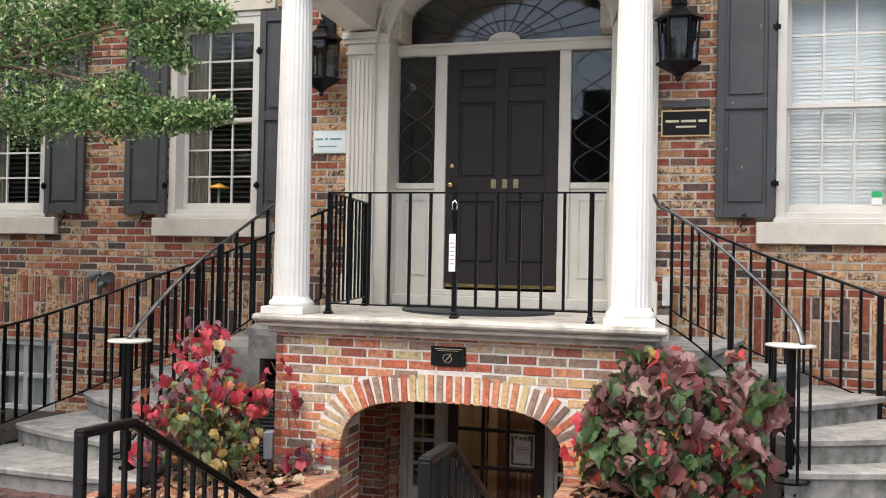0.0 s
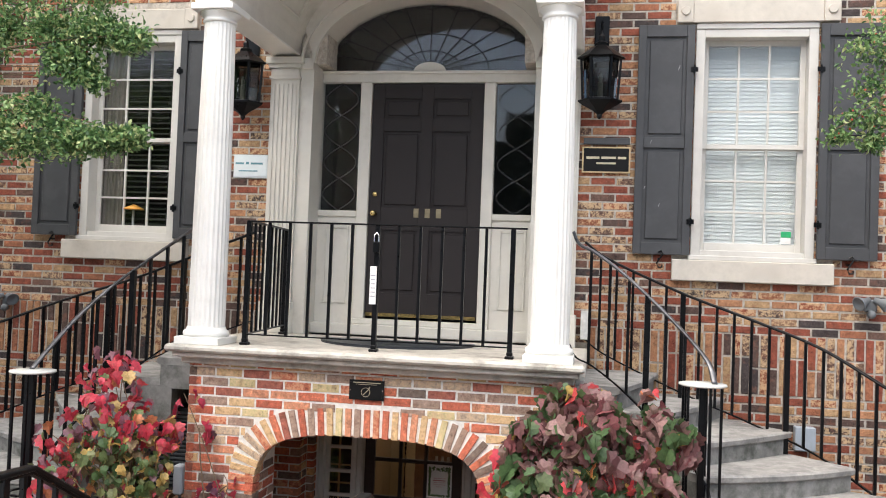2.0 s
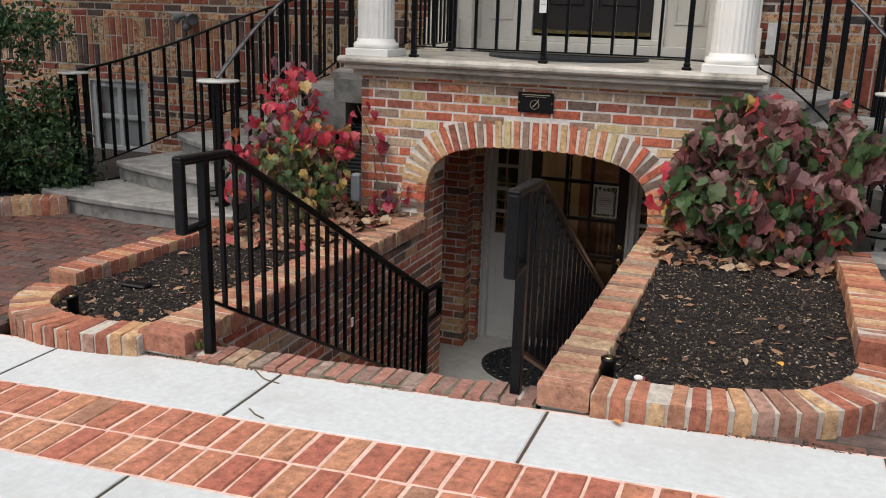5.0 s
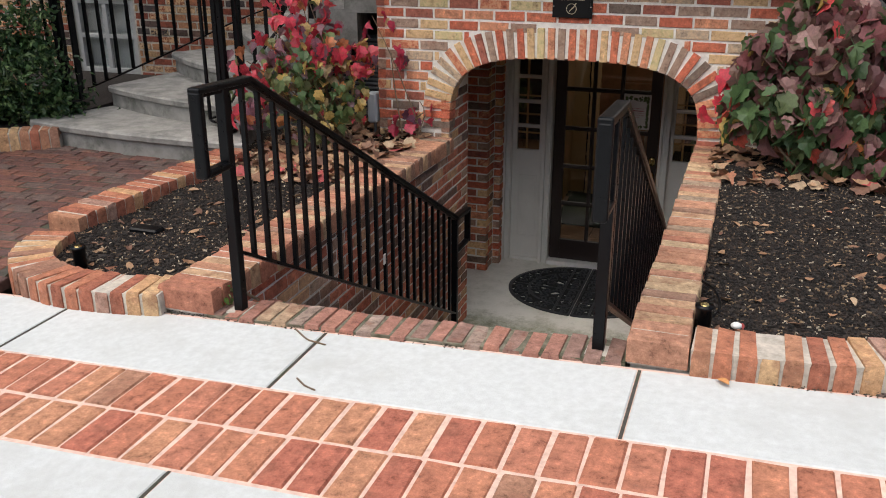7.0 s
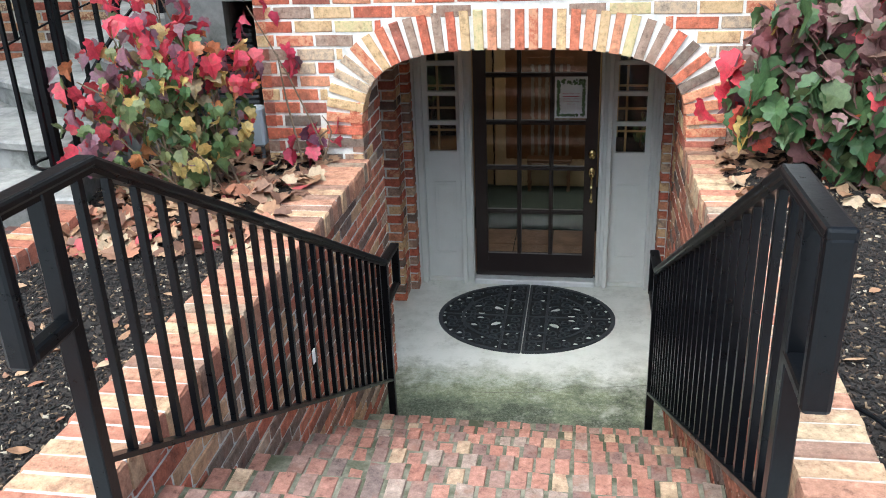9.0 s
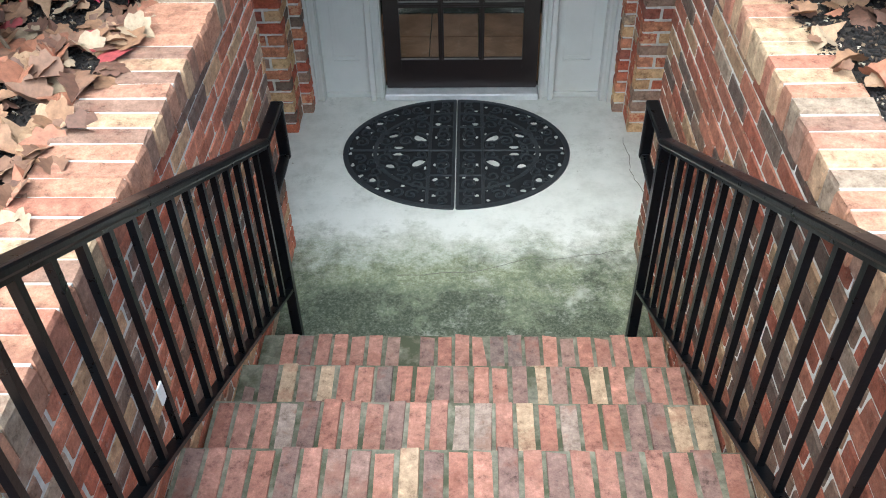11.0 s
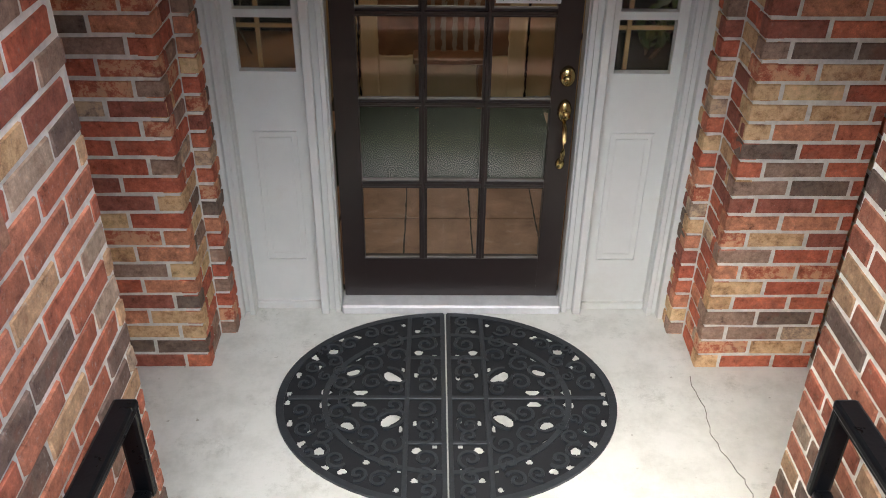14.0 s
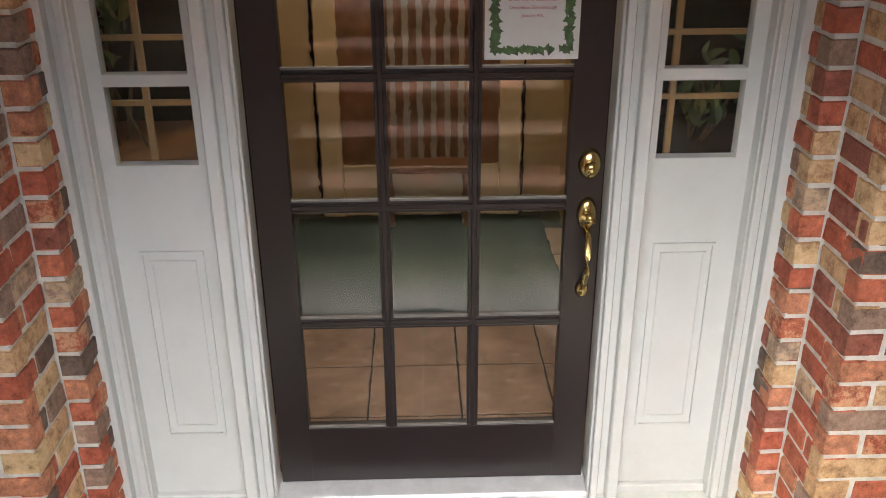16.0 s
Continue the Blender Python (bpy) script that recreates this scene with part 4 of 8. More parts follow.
# ---------- handrails of the passage ----------
def handrail(x, lean, label):
    ob = thing("handrail", label, "handrail", "handrails of the sunken entry")
    rail = bmesh.new()
    slope = (-0.530 - 0.885) / 2.60
    tube(rail, [(x, -3.16, 0.905), (x, -2.80, 0.890), (x, -0.22, -0.520), (x, 0.08, -0.545)], 0.052, 0.026)
    sweep(rail, [(x, -3.15, 0.888), (x, -2.80, 0.872), (x, -0.22, -0.538), (x, 0.07, -0.562)], 0.034, 0.016)
    part("top_rail", rail, BLACK, ob)
    part("loop", tube(bmesh.new(), [(x, -3.145, 0.905), (x, -3.145, 0.578)], 0.052, 0.034), BLACK, ob)
    part("loop_foot", tube(bmesh.new(), [(x, -3.13, 0.592), (x, -2.97, 0.592)], 0.044, 0.032), BLACK, ob)
    part("post", B(x - 0.021, x + 0.021, -3.0, -2.958, -0.05, 0.895, 0.003), BLACK, ob)
    part("post", B(x - 0.021, x + 0.021, -0.245, -0.203, FLOOR, -0.53, 0.003), BLACK, ob)
    part("foot_loop", tube(bmesh.new(), [(x, 0.068, -0.55), (x, 0.068, -0.80)], 0.046, 0.028), BLACK, ob)
    part("foot_loop", tube(bmesh.new(), [(x, 0.056, -0.785), (x, -0.22, -0.785)], 0.040, 0.028), BLACK, ob)

    def zt(y):
        return 0.872 + (y + 2.80) * slope

    drop = 0.735
    part("bottom_rail", S([(x, -2.96, zt(-2.96) - drop), (x, -0.23, zt(-0.23) - drop)], 0.036, 0.014), BLACK, ob)
    n = 23
    for i in range(n):
        y = -2.96 + (2.73) * (i + 1) / (n + 1)
        part("baluster", B(x - 0.0095, x + 0.0095, y - 0.0095, y + 0.0095, zt(y) - drop, min(zt(y), 0.875)), BLACK, ob)
    return ob


handrail(-0.702, 0, "black painted iron handrail with looped ends on the steps")
handrail(0.760, 0, "black painted iron handrail with looped ends on the steps")

# ---------- doormat: two halves with cut-out scrolls ----------
# one rubber in two tones: sunken web shaded, raised ridges lightened
SHADED_RUBBER = surf("shaded_rubber", (0.009, 0.011, 0.0135), 0.75, var=0.3, scale=40, bump_s=0.3, bump_scale=160)
RUBBER = surf("black_rubber", (0.021, 0.025, 0.031), 0.46, var=0.3, scale=40, bump_s=0.3, bump_scale=160)
MAT_C, MAT_RX, MAT_RY = (-0.026, 1.246), 0.643, 0.526


def half_mat(sgn, name):
    cx, cy = MAT_C
    z = FLOOR + 0.001
    ob = thing(name, "black rubber scrollwork doormat, one of two halves", "doormat", "doormat halves")

    def inside(u, v, shrink=0.0):
        return (u / (MAT_RX - shrink)) ** 2 + (v / (MAT_RY - shrink)) ** 2 < 1

    def ell(t, k):
        return (cx + sgn * (0.008 + (MAT_RX * k - 0.008) * math.cos(t)), cy + MAT_RY * k * math.sin(t))

    def strip(k0, k1, h, seg=36):
        bm = bmesh.new()
        ra, rb, rc, rd = [], [], [], []
        for i in range(seg + 1):
            t = -math.pi / 2 + math.pi * i / seg
            for k, hh, arr in ((k0, 0, ra), (k0, h, rb), (k1, h, rc), (k1, 0, rd)):
                x, y = ell(t, k)
                arr.append(bm.verts.new((x, y, z + hh)))
        for i in range(seg):
            for a, b in ((ra, rb), (rb, rc), (rc, rd)):
                bm.faces.new((a[i], a[i + 1], b[i + 1], b[i]))
        return bm

    part("rim", strip(0.955, 1.0, 0.012), RUBBER, ob)
    part("ring", strip(0.70, 0.735, 0.012), RUBBER, ob)
    bars = bmesh.new()
    for u, vmax in ((0.012, 0.99), (0.150, 0.96)):
        v = MAT_RY * math.sqrt(max(0, 1 - (u / MAT_RX) ** 2)) * vmax
        box(bars, cx + sgn * u - 0.009, cx + sgn * u + 0.009, cy - v, cy + v, z, z + 0.0125, 0.002)
    box(bars, cx + sgn * 0.01, cx + sgn * 0.60, cy - 0.009, cy + 0.009, z, z + 0.0122, 0.002)
    for k in (-0.235, 0.235):
        box(bars, cx + sgn * 0.01, cx + sgn * 0.15, cy + k - 0.008, cy + k + 0.008, z, z + 0.0118, 0.002)
    part("rib", bars, RUBBER, ob)
    # thin web with openings: cells of a fine grid that lie in the half oval, some left open
    holes = ((0.21, 0.12, 0.042, 0.024, 0.7), (0.365, 0.147, 0.028, 0.018, -0.5), (0.33, 0.034, 0.028, 0.016, 0.0), (0.46, 0.036, 0.022, 0.019, 0.6), (0.36, 0.23, 0.024, 0.012, -0.4), (0.455, 0.275, 0.020, 0.020, 0.0),
             (0.525, 0.24, 0.024, 0.013, 1.0), (0.577, 0.135, 0.010, 0.020, 0.0), (0.60, 0.026, 0.011, 0.016, 0.0), (0.335, 0.43, 0.016, 0.011, 0.3), (0.365, 0.368, 0.019, 0.014, 0.2), (0.285, 0.325, 0.013, 0.013, 0.0),
             (0.245, 0.47, 0.010, 0.010, 0.0), (0.177, 0.45, 0.010, 0.012, 0.0), (0.168, 0.36, 0.007, 0.018, 0.0), (0.170, 0.165, 0.007, 0.018, 0.0), (0.110, 0.27, 0.018, 0.017, 0.0), (0.046, 0.25, 0.009, 0.014, 0.0),
             (0.046, 0.12, 0.010, 0.018, 0.0), (0.118, 0.135, 0.008, 0.016, 0.0), (0.50, 0.18, 0.008, 0.018, 0.4), (0.430, 0.355, 0.022, 0.014, 0.6), (0.046, 0.37, 0.009, 0.015, 0.0), (0.116, 0.41, 0.012, 0.012, 0.0))

    def opened(cu, cv):
        for hu, hv, ha, hb, an in holes:
            a, b = cu - hu, cv - hv
            ca, sa = math.cos(an), math.sin(an)
            # kidney: the oval is bent along its length
            p_, q_ = (a * ca + b * sa) / ha, (b * ca - a * sa) / hb
            if p_ * p_ + (q_ - 0.35 * p_ * p_ + 0.15) ** 2 < 1:
                return True
        return False

    du = 0.0042
    nu, nv_ = int(MAT_RX / du) + 1, int(MAT_RY / du) + 1
    cells = {(i, j) for i in range(nu) for j in range(-nv_, nv_) if inside(0.012 + (i + 0.5) * du, (j + 0.5) * du, 0.012) and not opened(0.012 + (i + 0.5) * du, abs((j + 0.5) * du))}
    sheet = bmesh.new()
    grid = {}

    def gv(i, j, up):
        if (i, j, up) not in grid:
            grid[i, j, up] = sheet.verts.new((cx + sgn * (0.012 + i * du), cy + j * du, z + (0.0055 if up else 0.0005)))
        return grid[i, j, up]

    for i, j in cells:
        sheet.faces.new((gv(i, j, 1), gv(i + 1, j, 1), gv(i + 1, j + 1, 1), gv(i, j + 1, 1)))
        for (a, b), (c, d), nb_ in (((i, j), (i + 1, j), (i, j - 1)), ((i + 1, j), (i + 1, j + 1), (i + 1, j)), ((i + 1, j + 1), (i, j + 1), (i, j + 1)), ((i, j + 1), (i, j), (i - 1, j))):
            if nb_ not in cells:
                sheet.faces.new((gv(a, b, 0), gv(c, d, 0), gv(c, d, 1), gv(a, b, 1)))
    bmesh.ops.recalc_face_normals(sheet, faces=sheet.faces)
    part("web", sheet, SHADED_RUBBER, ob)
    # raised scrolls
    def scroll(u, v, rad, a0, turn):
        pts = []
        for i in range(25):
            t = i / 24
            a = a0 + turn * t * 7.6
            rr = rad * 1.12 * (1 - 0.82 * t)
            pts.append((cx + sgn * (u + rr * math.cos(a)), cy + v + rr * math.sin(a), z + 0.0085))
        return pts

    SCROLLS = ((0.20, 0.045, 0.036, 0.5, 1), (0.285, 0.085, 0.040, 2.0, -1), (0.405, 0.085, 0.040, 3.0, 1), (0.295, 0.19, 0.045, 1.0, 1), (0.20, 0.245, 0.044, 4.0, -1), (0.278, 0.265, 0.036, 0.0, 1),
           (0.545, 0.075, 0.038, 1.5, 1), (0.52, 0.165, 0.038, 3.0, -1), (0.445, 0.205, 0.034, 0.8, 1), (0.39, 0.315, 0.036, 2.5, -1), (0.31, 0.385, 0.032, 1.2, 1), (0.235, 0.41, 0.036, 3.6, 1),
           (0.080, 0.060, 0.040, 1.0, 1), (0.080, 0.150, 0.040, 4.0, -1), (0.080, 0.205, 0.032, 1.0, 1), (0.080, 0.315, 0.042, 2.0, 1), (0.080, 0.40, 0.036, 5.0, -1), (0.072, 0.46, 0.030, 1.0, 1), (0.215, 0.33, 0.036, 2.0, 1), (0.49, 0.285, 0.026, 5.0, 1))
    sc = bmesh.new()
    for sv in (-1, 1):
        for u, v, rad, a0, tn in SCROLLS:
            sweep(sc, scroll(u, sv * v, rad, sv * a0, sv * tn), 0.0115, 0.012)
        # smaller scrolls wherever there is room
        rs = random.Random(19)
        taken = [(h[0], h[1], 0.030 + max(h[2], h[3]) * 0.6) for h in holes] + [(q[0], q[1], q[2] + 0.024) for q in SCROLLS]
        for _ in range(900):
            u, v = rs.uniform(0.045, 0.60), rs.uniform(0.02, 0.50)
            if not inside(u, v, 0.05) or abs(u - 0.150) < 0.03 or any(math.hypot(u - a, v - b) < c for a, b, c in taken):
                continue
            taken.append((u, v, 0.05))
            sweep(sc, scroll(u, sv * v, 0.024, sv * rs.uniform(0, 6.28), sv * rs.choice((-1, 1))), 0.008, 0.012)
        # raised lips round the large kidney openings
        for u, v, ra_, rb_, an in ((0.21, 0.12, 0.058, 0.040, 0.7), (0.365, 0.147, 0.042, 0.032, -0.5), (0.455, 0.275, 0.034, 0.034, 0.0)):
            pts = []
            for k in range(17):
                t = 0.6 + 4.9 * k / 16
                a, b = ra_ * math.cos(t), rb_ * math.sin(t)
                pts.append((cx + sgn * (u + a * math.cos(an) - b * math.sin(an)), cy + sv * (v + a * math.sin(an) + b * math.cos(an)), z + 0.0085))
            sweep(sc, pts, 0.010, 0.012)
    tagged(part("scrollwork", sc, RUBBER, ob), kind="stuff")
    return ob


half_mat(-1, "doormat")
half_mat(1, "doormat")

# ---------- house front ----------
WINS = [("window_1", 2.385, 3.365), ("window_2", -3.235, -2.270), ("window_3", -5.640, -4.660)]
WB, WT = 2.02, 3.93
UD = (-1.00, 1.08)
facade_holes = [(a, b, WB, WT) for _, a, b in WINS] + [(UD[0], UD[1], PORCH - 0.2, 3.66), (-5.25, -4.52, -0.02, 0.72)]
bm = holed(bmesh.new(), -11, 7.5, -0.32, 6.6, FW + 0.009, FW + 0.32, facade_holes + [(-0.86, 0.94, 3.6, 4.3), (PX0 + 0.02, 1.5, -0.4, PORCH - 0.21)])
facade = tagged(part("wall_house", bm, MORTAR), "old tan, orange and brown brick house wall", "brick wall", kind="structure")
brick_holes = [(a - 0.0, b + 0.0, WB - 0.22, WT + 0.26) for _, a, b in WINS]
brick_holes += [(-1.34, 1.42, PORCH - 0.25, 4.6), (-5.27, -4.50, -0.02, 0.74)]
brick_holes += [(WINS[i][1] - 0.17, WINS[i][2] + 0.17, WT + 0.05, WT + 0.27) for i in range(3)]
brick_holes += [(WINS[i][1] - 0.15, WINS[i][2] + 0.15, WB - 0.215, WB - 0.03) for i in range(3)]
brick_holes += [(PX0, 1.56, -0.4, PORCH)]
# a band of upright bricks below the windows
brick_holes += [(-11, PX0, 0.890, 1.385), (1.56, 7.5, 0.890, 1.385)]
spans = open_spans(18.5, brick_holes, lambda x: x + 11)
facade_items = courses((-11, FW + 0.009, 0), (1, 0, 0), (0, -1, 0), 18.5, -0.25, 5.2, spans, proud=0.008)
for xa, xb in ((-11, PX0), (1.56, 7.5)):
    n = int((xb - xa) / 0.074)
    for i in range(n):
        j = 0.09 * ((i // 3) % 2)
        for za, zb in ((0.893, 1.10 + j), (1.115 + j, 1.38)):
            facade_items.append(frame_matrix((xa + 0.074 * (i + 0.5), FW + rng.uniform(-0.003, 0.004), (za + zb) / 2), (0, 0, 1), (0, -1, 0), zb - za, 0.06, 0.0595))

# unseen shell added to keep daylight from leaking in behind the front
body = bmesh.new()
box(body, -11, 7.5, 9.0, 9.3, -0.32, 6.6)
box(body, -11.3, -11.0, FW + 0.02, 9.3, -0.32, 6.6)
box(body, 7.5, 7.8, FW + 0.02, 9.3, -0.32, 6.6)
box(body, -11.3, 7.8, FW - 0.35, 9.3, 6.602, 6.85)
tagged(part("wall_house_rear", body, MORTAR), "unseen plain side and rear walls and roof added to close the house", "wall", kind="structure")
# unseen walls added to close the lower hall against outside light
pit = bmesh.new()
box(pit, -1.50, -1.34, YJ, 4.4, FLOOR - 0.1, -0.302)
box(pit, 1.565, 1.70, YJ, 4.4, FLOOR - 0.1, -0.302)
box(pit, -1.34, 1.565, 4.2, 4.4, FLOOR - 0.1, -0.302)
tagged(part("wall_basement", pit, MORTAR), "unseen plain basement walls added round the lower hall", "wall", kind="structure")

BLIND = surf("white_blind", (0.62, 0.66, 0.68), 0.55, var=0.04, scale=6, bump_s=0)
# near-black walls stand in for the missing light indoors
UNLIT_ROOM = surf("unlit_room_black", (0.020, 0.019, 0.018), 0.9, var=0.2, scale=3, bump_s=0)
slat_mesh = {}


def blind(name, x0, x1, z0, z1, y, gap, material, label, tilt):
    ob = thing(name, label, "blind", "window blinds")
    n = int((z1 - z0) / gap)
    key = (round(x1 - x0, 3), gap, material.name)
    if key not in slat_mesh:
        bm = box(bmesh.new(), -(x1 - x0) / 2, (x1 - x0) / 2, -0.023, 0.023, -0.0015, 0.0015)
        slat_mesh[key] = mesh_of("slat", bm)
        slat_mesh[key].materials.append(material)
    for i in range(n):
        s = new("slat", slat_mesh[key])
        s.parent = ob
        s.matrix_basis = pose((x0 + x1) / 2, y, z0 + gap * (i + 0.5), tilt, 0, 0)
    part("head_rail", B(x0, x1, y - 0.025, y + 0.025, z1, z1 + 0.04), material, ob)
    return ob


def sash_window(name, x0, x1, light, label):
    """Double-hung window, six panes over six, with stone sill and head."""
    ob = tagged(thing(name, label, "window"), kind="structure")
    yf = FW + 0.10
    fr = bmesh.new()
    w = 0.075
    box(fr, x0, x0 + w, FW - 0.012, yf + 0.10, WB, WT, 0.004)
    box(fr, x1 - w, x1, FW - 0.012, yf + 0.10, WB, WT, 0.004)
    box(fr, x0 + w, x1 - w, FW - 0.010, yf + 0.10, WT - 0.07, WT, 0.004)
    box(fr, x0 + w, x1 - w, FW + 0.0, yf + 0.10, WB, WB + 0.05, 0.004)
    part("window_frame", fr, WINTRIM, ob)
    mid = (WB + WT) / 2 - 0.02
    for nm, za, zb, y in (("lower_sash", WB + 0.05, mid + 0.02, yf + 0.035), ("upper_sash", mid - 0.02, WT - 0.07, yf)):
        sh = bmesh.new()
        a, b = x0 + w, x1 - w
        box(sh, a, a + 0.045, y, y + 0.032, za, zb, 0.003)
        box(sh, b - 0.045, b, y, y + 0.032, za, zb, 0.003)
        box(sh, a + 0.045, b - 0.045, y + 0.001, y + 0.031, za, za + (0.07 if nm == "lower_sash" else 0.04), 0.003)
        box(sh, a + 0.045, b - 0.045, y + 0.001, y + 0.031, zb - 0.045, zb, 0.003)
        s = part(nm, sh, WINTRIM, ob)
        ga, gb, gc, gd = a + 0.045, b - 0.045, za + (0.07 if nm == "lower_sash" else 0.04), zb - 0.045
        for i in (1, 2):
            x = ga + (gb - ga) * i / 3
            part("glazing_bar", B(x - 0.008, x + 0.008, y + 0.003, y + 0.029, gc, gd), WINTRIM, s)
        for k in (1, 2):
            z = gc + (gd - gc) * k / 3
            part("glazing_bar", B(ga, gb, y + 0.004, y + 0.028, z - 0.008, z + 0.008), WINTRIM, s)
        for i in range(3):
            for k in range(3):
                p = part("pane", B(ga + (gb - ga) * i / 3 + 0.006, ga + (gb - ga) * (i + 1) / 3 - 0.006, y + 0.012, y + 0.016, gc + (gd - gc) * k / 3 + 0.006, gc + (gd - gc) * (k + 1) / 3 - 0.006), GLASS, s)
                p.visible_shadow = False
    sill = bmesh.new()
    box(sill, x0 - 0.02, x1 + 0.02, FW - 0.03, FW + 0.1, WB - 0.035, WB + 0.004, 0.004)
    part("wood_sill", sill, WINTRIM, ob)
    part("stone_sill", B(x0 - 0.15, x1 + 0.15, FW - 0.06, FW + 0.2, WB - 0.212, WB - 0.036, 0.006), STONE, ob, "pale limestone sill with weather stains")
    hd = bmesh.new()
    box(hd, x0 - 0.03, x1 + 0.03, FW - 0.04, FW + 0.2, WT + 0.052, WT + 0.24, 0.006)
    part("stone_head", hd, STONE, ob)
    for cx in (x0 - 0.095, x1 + 0.095):
        c = bmesh.new()
        box(c, cx - 0.065, cx + 0.065, FW - 0.05, FW + 0.2, WT + 0.052, WT + 0.245, 0.006)
        bmesh.ops.create_cone(c, cap_ends=True, segments=20, radius1=0.042, radius2=0.034, depth=0.02, matrix=Matrix.Translation((cx, FW - 0.056, WT + 0.15)) @ Matrix.Rotation(radians(90), 4, "X"))
        part("corner_block", c, STONE, ob)
    part("head_casing", B(x0, x1, FW - 0.02, FW + 0.15, WT + 0.002, WT + 0.05, 0.004), WINTRIM, ob)
    # room box behind; its darkness is painted into the walls
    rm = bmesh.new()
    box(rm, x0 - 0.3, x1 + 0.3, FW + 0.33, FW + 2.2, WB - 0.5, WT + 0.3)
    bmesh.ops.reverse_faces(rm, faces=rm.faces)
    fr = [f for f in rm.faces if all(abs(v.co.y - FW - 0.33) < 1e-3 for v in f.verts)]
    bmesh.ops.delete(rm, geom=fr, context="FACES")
    part("room", rm, UNLIT_ROOM if not light else WINTRIM, ob)
    return ob


sash_window("window_1", *WINS[0][1:], True, "double-hung sash window with closed white blinds")
sash_window("window_2", *WINS[1][1:], False, "double-hung sash window, dark inside")
sash_window("window_3", *WINS[2][1:], False, "double-hung sash window, dark inside")
blind("window_blind", 2.47, 3.28, WB + 0.06, WT - 0.1, FW + 0.24, 0.033, BLIND, "closed white slatted blind behind the sash", 78)
# slats coloured near black: the gloom of the room is in their colour
SHADED_BLIND = surf("blind_slat", (0.030, 0.030, 0.030), 0.6, var=0.1, scale=6, bump_s=0)
blind("window_blind", -3.15, -2.355, WB + 0.06, WT - 0.1, FW + 0.26, 0.052, SHADED_BLIND, "half open slatted blind, coloured dark for the unlit room", 25)
blind("window_blind", -5.555, -4.745, WB + 0.06, WT - 0.1, FW + 0.26, 0.052, SHADED_BLIND, "half open slatted blind, coloured dark for the unlit room", 25)

CURTAIN = surf("grey_curtain", (0.16, 0.145, 0.13), 0.9, var=0.15, scale=9, bump_s=0.1)
for wx in (-3.15, -5.555):
    cu = thing("curtain", "grey gathered curtain at the side of a dark window", "curtain", "window curtains")
    pts = [(wx + 0.012 * i, FW + 0.20 + 0.012 * math.sin(i * 1.5), 0) for i in range(19)]
    cb = bmesh.new()
    lo = [cb.verts.new((x, y, WB + 0.06)) for x, y, _ in pts]
    hi = [cb.verts.new((x, y, WT - 0.08)) for x, y, _ in pts]
    for k in range(18):
        cb.faces.new((lo[k], lo[k + 1], hi[k + 1], hi[k]))
    e = bmesh.ops.extrude_face_region(cb, geom=list(cb.faces))
    bmesh.ops.translate(cb, verts=[v for v in e["geom"] if isinstance(v, bmesh.types.BMVert)], vec=(0, 0.004, 0))
    part("cloth", cb, CURTAIN, cu)
# orange dish over a pale bottle-shaped stem; it gives no light
dish = thing("orange_dish", "small orange dish on a pale bottle-shaped stem inside the window", "lamp")
part("shade", lathe(bmesh.new(), [(0.10, WB + 0.275), (0.095, WB + 0.285), (0.03, WB + 0.315), (0.012, WB + 0.325)], -2.80, FW + 0.20, 20), surf("orange_glass", (0.75, 0.36, 0.06), 0.4, var=0.1), dish, smooth=True)
part("stem", lathe(bmesh.new(), [(0.045, WB + 0.05), (0.04, WB + 0.07), (0.012, WB + 0.10), (0.012, WB + 0.28)], -2.80, FW + 0.20, 12), surf("pale_pottery", (0.35, 0.36, 0.38), 0.4), dish, smooth=True)


def shutter(x0, x1):
    ob = thing("shutter", "dark grey panelled wooden shutter pinned open on brick", "shutter", "window shutters")
    y0, y1 = FW - 0.055, FW - 0.015
    z0, z1 = WB - 0.0, WT + 0.03
    st = 0.065
    midz = z0 + (z1 - z0) * 0.485
    for n, q in (("stile", (x0, x0 + st, z0, z1)), ("stile", (x1 - st, x1, z0, z1)), ("rail", (x0 + st, x1 - st, z0, z0 + 0.10)), ("rail", (x0 + st, x1 - st, z1 - 0.10, z1)), ("rail", (x0 + st, x1 - st, midz - 0.045, midz + 0.045))):
        part(n, B(q[0], q[1], y0, y1, q[2], q[3], 0.003), SHUT, ob)
    for za, zb in ((z0 + 0.10, midz - 0.045), (midz + 0.045, z1 - 0.10)):
        bm = B(x0 + st, x1 - st, y0 + 0.022, y1 - 0.002, za, zb)
        box(bm, x0 + st + 0.03, x1 - st - 0.03, y0 + 0.008, y0 + 0.023, za + 0.03, zb - 0.03, 0.006)
        part("panel", bm, SHUT, ob)
    return ob


def chips(sh, x0, z0, spots):
    """Small white chips in the paint of a shutter."""
    for dx, dz, l in spots:
        part("paint_chip", S([(x0 + dx, FW - 0.0562, z0 + dz), (x0 + dx + l * 0.35, FW - 0.0562, z0 + dz + l)], 0.006, 0.002), PAPER, sh, "white chip in the paint")


